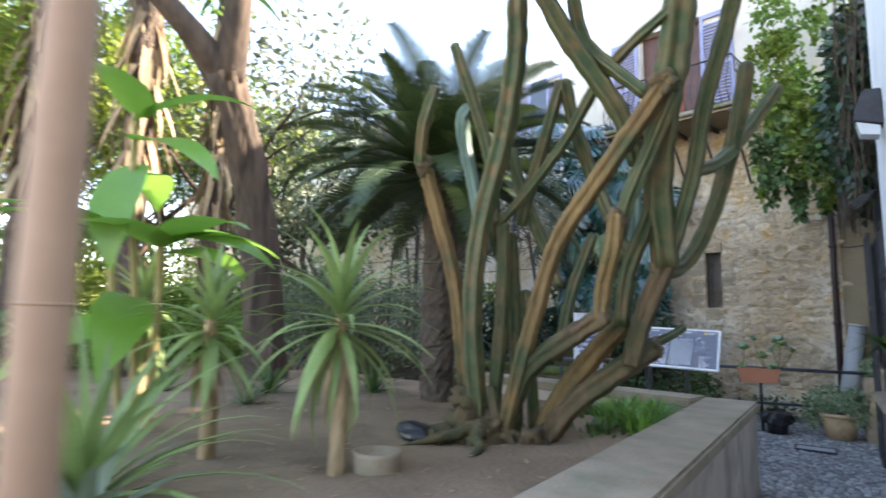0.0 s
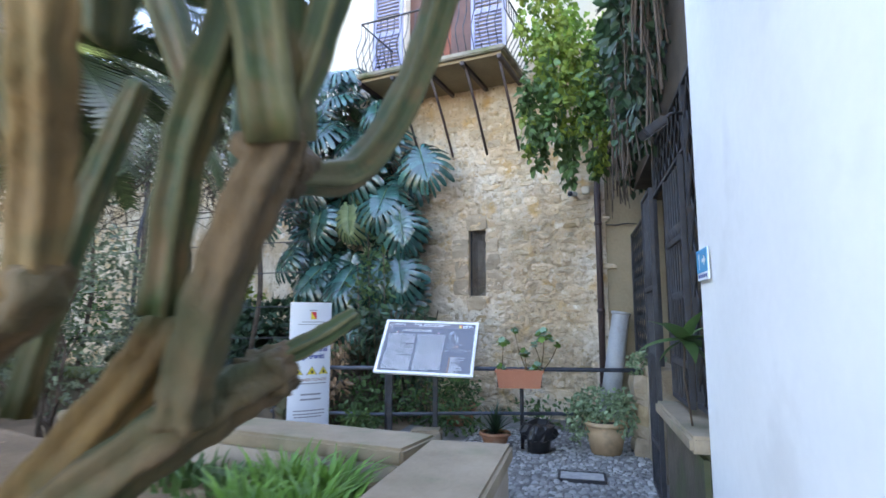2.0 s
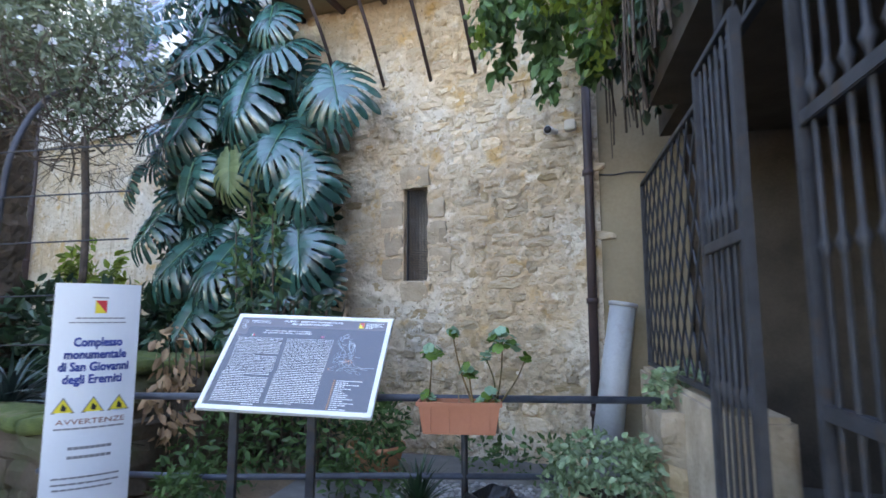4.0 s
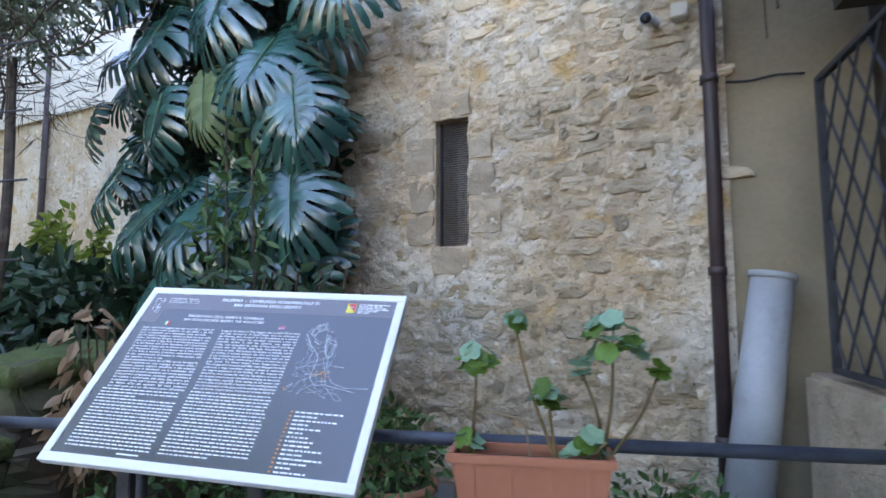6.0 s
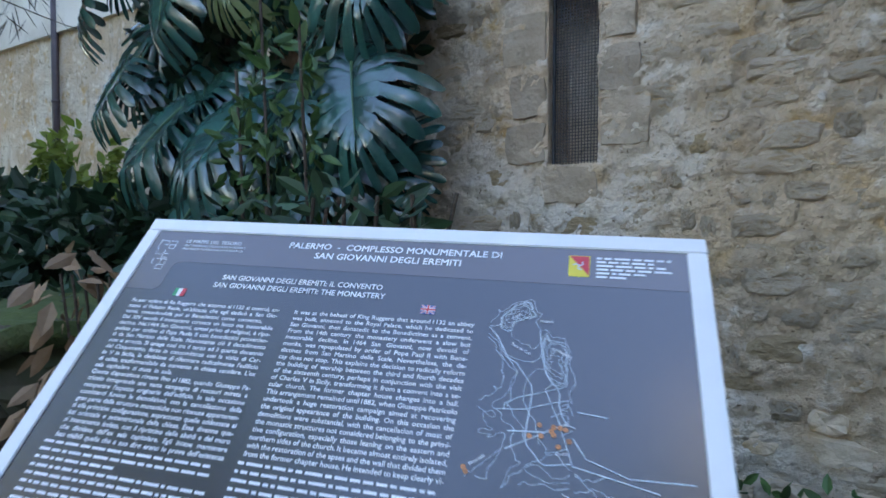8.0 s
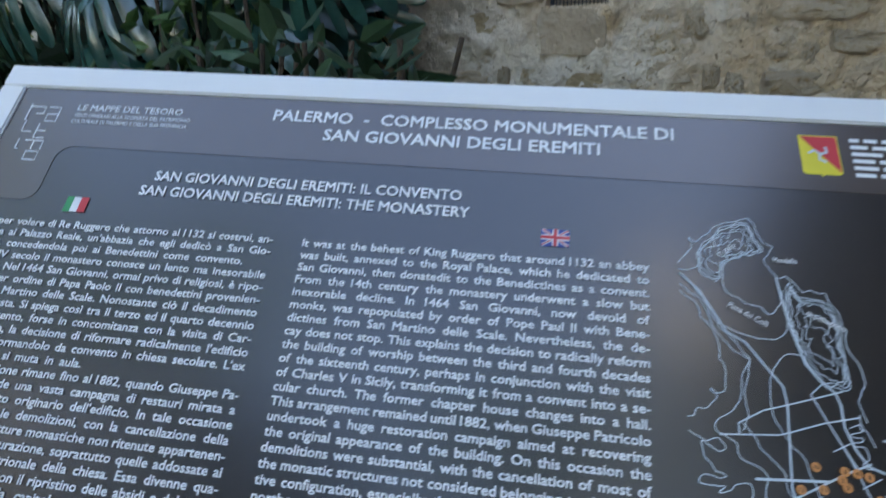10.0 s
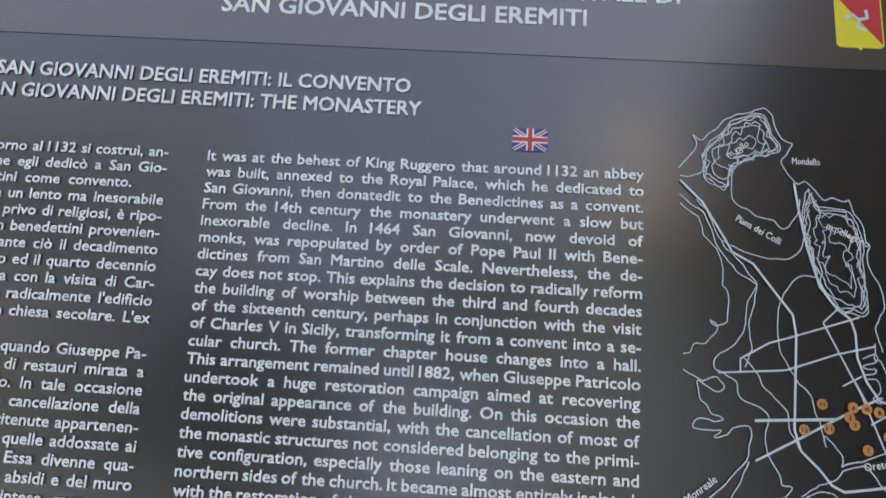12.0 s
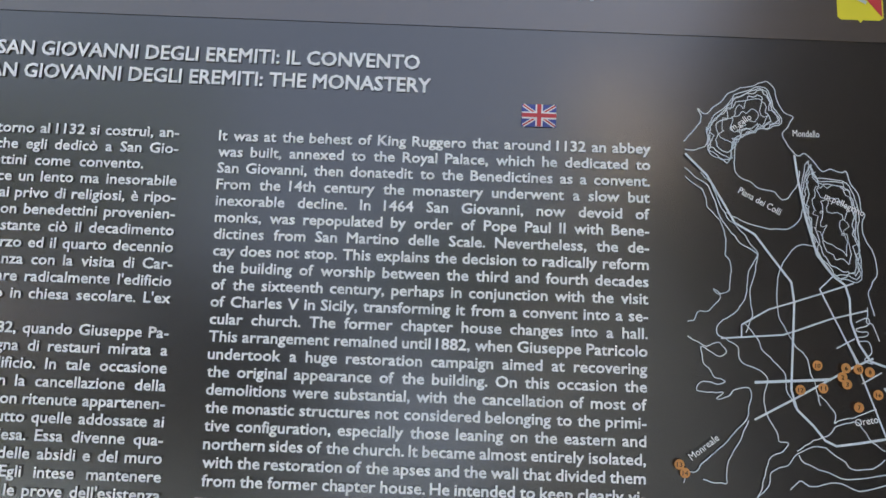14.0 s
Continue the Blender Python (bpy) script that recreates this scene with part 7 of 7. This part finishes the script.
for x, h in ((-5.75, 3.0), (-5.45, 2.75), (-5.95, 2.5)):
    tube(bm, [(x, 10.9, 0.0), (x + 0.03, 10.85, h * 0.5), (x, 10.8, h)], 0.009, 6)
part("branchwork", bm, "bark_dark", lr)["kind"] = "stuff"
cloud("foliage", [(-5.1, 10.6, 1.45, 0.75, 0.25, 0.32), (-5.6, 10.7, 1.3, 0.4, 0.3, 0.5), (-4.6, 10.55, 1.35, 0.35, 0.2, 0.25)], 420, 0.15, "leaf_dark", 41, parent=lr, gap=-0.5, width=0.4)
cloud("sprig_leaves", [(-5.75, 10.84, 2.3, 0.12, 0.1, 0.75), (-5.45, 10.84, 2.1, 0.12, 0.1, 0.7), (-5.95, 10.84, 1.9, 0.12, 0.1, 0.6)], 230, 0.13, "leaf_mid", 42, parent=lr, gap=-0.9, width=0.38)
dl = thing("dry_plant", Matrix(), "withered plant with curled brown leaves", "plant")
for k in range(7):
    part("stalk", new_tube([(-5.7 + 0.05 * k, 9.85, 0.0), (-5.75 + 0.07 * k, 9.8, 0.7), (-5.8 + 0.09 * k, 9.75, 1.35)], 0.006, 5), "bark_dark", dl)
cloud("dead_leaves", [(-5.6, 9.72, 1.2, 0.2, 0.15, 0.32), (-5.6, 9.7, 0.75, 0.25, 0.2, 0.3)], 150, 0.12, "dry_leaf", 43, parent=dl, gap=-0.9, hang=1.2)
cloud("undergrowth", [(-5.4, 10.3, 0.3, 0.7, 0.7, 0.45), (-4.5, 10.9, 0.35, 0.5, 0.6, 0.5), (-4.85, 9.35, 0.25, 0.35, 0.25, 0.3), (-6.2, 10.2, 0.4, 0.4, 0.8, 0.5), (-3.9, 10.3, 0.15, 0.4, 0.4, 0.3), (-2.6, 11.5, 0.12, 1.2, 0.3, 0.25)], 3000, 0.09, "leaf_mid", 44, label="low green undergrowth behind the railing", category="undergrowth", gap=-0.25)
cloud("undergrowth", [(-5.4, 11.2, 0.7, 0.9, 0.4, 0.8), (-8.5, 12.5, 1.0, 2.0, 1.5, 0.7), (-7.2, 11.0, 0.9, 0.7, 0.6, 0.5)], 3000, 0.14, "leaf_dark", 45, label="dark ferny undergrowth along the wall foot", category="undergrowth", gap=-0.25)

# ---------- vine above the gate ----------
rv = random.Random(77)
strands = []
for k in range(26):
    half = rv.uniform(0.35, 0.75)
    strands.append((rv.uniform(-2.85, -1.6), rv.uniform(9.9, 10.5), 3.3 + half + rv.uniform(0.0, 0.8) ** 1.3, 0.09, 0.09, half))
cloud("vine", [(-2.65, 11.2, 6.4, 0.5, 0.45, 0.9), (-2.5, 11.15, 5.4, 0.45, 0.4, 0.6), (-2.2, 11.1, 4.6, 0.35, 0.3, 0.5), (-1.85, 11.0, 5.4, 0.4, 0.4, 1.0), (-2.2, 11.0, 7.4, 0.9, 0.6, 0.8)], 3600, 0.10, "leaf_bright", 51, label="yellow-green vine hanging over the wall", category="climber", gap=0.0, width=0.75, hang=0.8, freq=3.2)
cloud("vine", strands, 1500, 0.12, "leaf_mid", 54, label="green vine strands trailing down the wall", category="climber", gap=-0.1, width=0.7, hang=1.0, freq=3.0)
# outer leaves yellowed in colour to look sunlit
cloud("vine", [(-2.75, 10.9, 6.2, 0.45, 0.35, 0.9), (-2.45, 10.85, 5.2, 0.4, 0.3, 0.6)] + strands[:10], 1700, 0.10, "leaf_yellow", 52, label="yellow outer vine leaves, sunlight put in their colour", category="climber", gap=0.05, width=0.75, hang=0.8, freq=3.2)
# darker leaf colour stands for shade; highest clump added to shade the gate
cloud("vine", [(-1.35, 9.8, 4.3, 0.35, 1.4, 0.9), (-1.15, 8.3, 4.2, 0.3, 1.3, 1.0), (-1.5, 10.8, 4.0, 0.3, 0.6, 0.7), (-1.05, 8.6, 5.2, 0.4, 1.2, 0.5)], 3600, 0.12, "leaf_dark", 53, label="vine mass over the gate, shade in its leaf colour", category="climber", gap=-0.2, width=0.6, hang=0.8)
bm = bmesh.new()
for k in range(90):
    y = rr.uniform(6.9, 11.3)
    x = -0.77 - (y - 6.5) * 0.193 - rr.uniform(-0.02, 0.22)
    z1 = rr.uniform(4.0, 6.0)
    z0 = rr.uniform(2.9, 3.9)
    tube(bm, [(x, y, z1), (x - rr.uniform(0, 0.12), y + rr.uniform(-0.2, 0.2), (z0 + z1) / 2), (x + rr.uniform(-0.1, 0.05), y + rr.uniform(-0.2, 0.2), z0)], rr.uniform(0.004, 0.012), 5)
tagged(part("vine_stems", bm, "bark_dark"), "bare brown vine stems hanging over the gate", "climber", "", "stuff")
lv = part("hanging_vine", new_tube(spline([(-1.75, 10.6, 5.3), (-1.85, 10.5, 4.7), (-1.8, 10.45, 4.2), (-1.7, 10.42, 3.75), (-1.62, 10.4, 3.72)], 5), 0.012, 7), "dead_frond", smooth=True)
tagged(lv, "long pale dry vine stem hanging loose", "climber")

# ---------- trellis and flowering shrub over the back bed ----------
tr = thing("trellis", Matrix(), "rusty arched iron trellis strung with wires", "trellis")
for x in (-11.4, -9.2, -7.33):
    part("arch", new_tube(spline([(x, 9.15, 0.74), (x, 9.15, 2.4), (x - 0.1, 9.3, 3.3), (x - 0.5, 9.9, 4.1), (x - 0.8, 10.8, 4.5)], 6), 0.032, 8), "iron_dark", tr, smooth=True)
for z in (1.25, 1.7, 2.2, 2.65, 3.1):
    part("wire", new_tube([(-14, 9.15, z + 0.03), (-10.3, 9.14, z), (-7.33, 9.15, z + 0.02), (-6.0, 9.5, z + 0.05)], 0.008, 5), "iron_dark", tr)
fs_ = thing("flowering_shrub", Matrix(), "sprawling grey-green shrub with small white flowers", "shrub")
bm = bmesh.new()
for k in range(60):
    a = Vector((rr.uniform(-12, -6.8), rr.uniform(9.6, 10.6), rr.uniform(3.1, 4.2)))
    limbs(bm, rr, a, Vector((rr.uniform(-1, 1), rr.uniform(-0.5, 0.5), rr.uniform(-0.4, 0.8))).normalized(), 0.9, 0.012, 1)
for x in (-11.9, -9.6, -7.6):
    tube(bm, spline([(x, 10.0, 0.4), (x + 0.3, 10.0, 2.0), (x, 10.1, 3.6)], 4), 0.04, 8)
part("branchwork", bm, "bark_dark", fs_)["kind"] = "stuff"
FLC = [(-11.5, 10.2, 5.0, 1.6, 0.9, 1.1), (-9.6, 10.1, 5.2, 1.5, 0.9, 1.2), (-8.2, 10.1, 5.2, 1.2, 0.8, 1.1), (-7.4, 10.1, 4.4, 0.8, 0.6, 0.9), (-10.5, 10.2, 6.4, 2.0, 0.9, 0.8), (-8.6, 10.2, 6.2, 1.0, 0.8, 0.6)]
cloud("foliage", FLC, 15000, 0.12, "leaf_grey", 61, parent=fs_, gap=-0.25, width=0.3)
cloud("twig_mass", [(c[0], c[1], c[2] - 0.9, c[3], c[4], 0.7) for c in FLC[:4]], 3500, 0.22, "bark", 62, parent=fs_, gap=-0.3, width=0.04)["kind"] = "stuff"
cloud("blossom", FLC, 520, 0.09, "petal_white", 63, parent=fs_, gap=-0.6, width=0.9)["kind"] = "stuff"

# ---------- plants in the pots ----------
gp = thing("potted_geranium", Matrix(), "leggy geraniums growing in the planter box", "plant")
def lobed_leaf(size, seed, material):
    """A round scalloped leaf, cupped, with its stalk at the origin."""
    r = random.Random(seed)
    bm = bmesh.new()
    c = bm.verts.new((0, 0, 0))
    ring = []
    for k in range(21):
        a = radians(22 + 316 * k / 20)
        d = size * 0.5 * (1 + 0.13 * abs(math.sin(2.5 * a)) + r.uniform(-0.04, 0.04))
        ring.append(bm.verts.new((d * math.sin(a), -d * math.cos(a) + size * 0.32, 0.16 * d + 0.05 * size * math.sin(5 * a))))
    for a, b in zip(ring, ring[1:]):
        bm.faces.new((c, a, b))
    me = bpy.data.meshes.new("leaf")
    bm.to_mesh(me)
    bm.free()
    me.materials.append(MATS[material])
    me.polygons.foreach_set("use_smooth", [True] * len(me.polygons))
    return me


GL = [lobed_leaf(0.078, 800 + k, ("leaf_geranium", "leaf_geranium", "leaf_bright")[k % 3]) for k in range(6)]
for base, heads in (((-0.22, 0.90), ((-0.19, 1.29, 14, 0.095),)), ((0.10, 0.90), ((-0.05, 1.41, 4, 0.04), (0.07, 1.15, 10, 0.07))), ((0.25, 0.90), ((0.30, 1.36, 18, 0.13), (0.46, 1.24, 3, 0.04), (0.19, 1.24, 3, 0.04))), ((0.14, 0.90), ((0.20, 0.98, 8, 0.09),)), ((-0.21, 0.90), ((-0.22, 0.96, 4, 0.05),))):
    b = PLANT_M @ Vector((base[0], -0.10, base[1]))
    for hx, hz, count, spread in heads:
        h = PLANT_M @ Vector((hx, -0.10 + rr.uniform(-0.04, 0.03), hz))
        mid = b.lerp(h, 0.55) + Vector((rr.uniform(-0.03, 0.03), 0, 0))
        part("stalk", new_tube(spline([b, mid, h], 5), [0.0075 - 0.0003 * k for k in range(11)], 7), "cactus_tan", gp, smooth=True)
        for k in range(count):
            a = k * 2.4 + rr.uniform(-0.4, 0.4)
            tip = h + Vector((math.cos(a) * spread * rr.uniform(0.4, 1.0), math.sin(a) * spread * 0.7, rr.uniform(-0.6, 0.5) * spread))
            part("leaf_stalk", new_tube([h - Vector((0, 0, 0.03)), h.lerp(tip, 0.6), tip], 0.0022, 5), "leaf_bright", gp)
            leaf = new("leaf", rr.choice(GL))
            leaf.parent = gp
            leaf.matrix_world = Matrix.Translation(tip) @ pose(0, 0, 0, 0, 0, math.degrees(a) + 90) @ pose(0, 0, 0, rr.uniform(5, 60), rr.uniform(-25, 25), 0)
part("dry_twig", new_tube(spline([PLANT_M @ Vector((0.0, -0.10, 0.90)), PLANT_M @ Vector((-0.02, -0.11, 1.05)), PLANT_M @ Vector((-0.09, -0.11, 1.08)), PLANT_M @ Vector((-0.2, -0.1, 1.10))], 4), 0.004, 6), "dead_frond", gp)
part("dry_twig", new_tube(spline([PLANT_M @ Vector((0.16, -0.12, 0.93)), PLANT_M @ Vector((0.22, -0.13, 0.96)), PLANT_M @ Vector((0.27, -0.12, 1.0))], 4), 0.005, 6), "dead_frond", gp)
cloud("bush", [(-1.92, 9.9, 0.56, 0.34, 0.28, 0.2), (-2.15, 9.85, 0.35, 0.14, 0.16, 0.25), (-1.62, 9.85, 0.5, 0.14, 0.2, 0.28)], 1100, 0.062, "leaf_variegated", 73, label="pale variegated bush spilling from the pot", category="plant", gap=-0.3, width=0.6)
cloud("bush", [(-1.40, 10.2, 1.03, 0.22, 0.22, 0.17)], 330, 0.065, "leaf_variegated", 74, label="small pale plant on the stone pier", category="plant", gap=-0.3, width=0.6)
cloud("bush", [(-4.7, 9.02, 0.30, 0.2, 0.16, 0.16)], 240, 0.07, "leaf_mid", 75, label="small green plant in the red pot", category="plant", gap=-0.4, width=0.5)
cloud("bush", [(-4.15, 10.9, 0.5, 0.35, 0.3, 0.3)], 260, 0.09, "leaf_mid", 76, label="leafy plant in the wide pot", category="plant", gap=-0.4, width=0.5)
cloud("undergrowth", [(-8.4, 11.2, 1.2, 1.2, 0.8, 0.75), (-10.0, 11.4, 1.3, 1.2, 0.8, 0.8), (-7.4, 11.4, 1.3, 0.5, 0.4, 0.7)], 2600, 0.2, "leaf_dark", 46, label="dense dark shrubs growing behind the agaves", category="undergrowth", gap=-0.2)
cloud("undergrowth", [(-10.1, 12.1, 2.35, 0.5, 0.4, 0.4), (-9.6, 12.0, 2.1, 0.4, 0.3, 0.35)], 480, 0.17, "leaf_yellow", 47, label="fresh yellow-green shrub below the far wall", category="undergrowth", gap=-0.2)

sp = thing("spiky_plant", pose(-3.16, 9.72, 0.15), "dark green spiky plant in the low pot", "plant")
rosette(sp, (0, 0, 0), 60, 0.40, 0.03, 20, 85, 45, "leaf_dark", 600)
wp = thing("spiky_plant", ALLEY @ pose(0.06, -2.50, SILL + 0.13), "dark green plant in the purple pot", "plant")
rosette(wp, (0, 0, 0), 26, 0.24, 0.035, 10, 75, 40, "leaf_dark", 620)
gl = thing("glossy_plant", ALLEY @ pose(-0.02, 0.42, 0.90), "plant with broad glossy green leaves beside the gate", "plant")
part("stem", new_tube([(0, 0, 0), (-0.03, 0.02, 0.3), (-0.02, 0, 0.56)], 0.007, 8), "bark_dark", gl, smooth=True)
rosette(gl, (-0.02, 0, 0.53), 11, 0.30, 0.11, -35, 55, 45, "leaf_mid", 640, fold=0.15)

# drain cover let into the paving
drain = thing("drain_cover", pose(-1.93, 8.81, 0.012, 0, 0, 11), "stone drain cover in a dark iron frame", "drain cover")
part("cover", new_box(-0.21, -0.135, -0.03, 0.21, 0.135, 0.004, bevel=0.004), "pebble", drain)
for a in ((-0.235, -0.16, 0.235, -0.137), (-0.235, 0.137, 0.235, 0.16), (-0.235, -0.1368, -0.212, 0.1368), (0.212, -0.1368, 0.235, 0.1368)):
    part("frame", new_box(a[0], a[1], -0.03, a[2], a[3], 0.009, bevel=0.002), "iron_dark", drain)

# ---------- pebble paving, last ----------
PEB = []
for k in range(8):
    bm = bmesh.new()
    n = 8
    ring0 = [bm.verts.new((0.5 * math.cos(6.283 * i / n) * random.uniform(0.85, 1.1), 0.5 * math.sin(6.283 * i / n) * random.uniform(0.85, 1.1), -0.3)) for i in range(n)]
    ring1 = [bm.verts.new((v.co.x * 0.72, v.co.y * 0.72, 0.32)) for v in ring0]
    for i in range(n):
        bm.faces.new((ring0[i], ring0[(i + 1) % n], ring1[(i + 1) % n], ring1[i]))
    bm.faces.new(ring1)
    me = bpy.data.meshes.new("pebble")
    bm.to_mesh(me)
    bm.free()
    me.materials.append(MATS["pebble"])
    PEB.append(me)
pav = bpy.data.objects["pavement"]
rp = random.Random(5)
joined_v, joined_f = [], []
y = -3.0
count = 0
while y < 4.9:
    x = -2.2
    step = rp.uniform(0.055, 0.085)
    while x < 0.02:
        w = rp.uniform(0.05, 0.10)
        p = ALLEY @ Vector((x + w / 2, y + rp.uniform(-0.012, 0.012), -0.004))
        wall_x = -1.83 + (6.15 - p.y) * 0.186 + 0.06
        if (p.y > 6.2 or p.x > wall_x) and not (abs(p.x + 1.93) < 0.24 and abs(p.y - 8.81) < 0.17):
            m = Matrix.Translation(p) @ pose(0, 0, 0, rp.uniform(-6, 6), rp.uniform(-6, 6), rp.uniform(0, 360)) @ Matrix.Diagonal((w, w * rp.uniform(0.6, 0.9), rp.uniform(0.02, 0.034), 1))
            me = rp.choice(PEB)
            if 0.9 < y < 2.7 and -1.35 < x < -0.05 and count < 300:
                ob = new("pebble", me)
                ob.parent = pav
                ob.matrix_world = m
                count += 1
            else:
                i = len(joined_v)
                joined_v += [tuple(m @ v.co) for v in me.vertices]
                joined_f += [tuple(q + i for q in f.vertices) for f in me.polygons]
        x += w * 0.92
    y += step
me = bpy.data.meshes.new("pebbles")
me.from_pydata(joined_v, [], joined_f)
me.materials.append(MATS["pebble"])
ob = new("pebbles", me)
ob.parent = pav
ob["kind"] = "stuff"
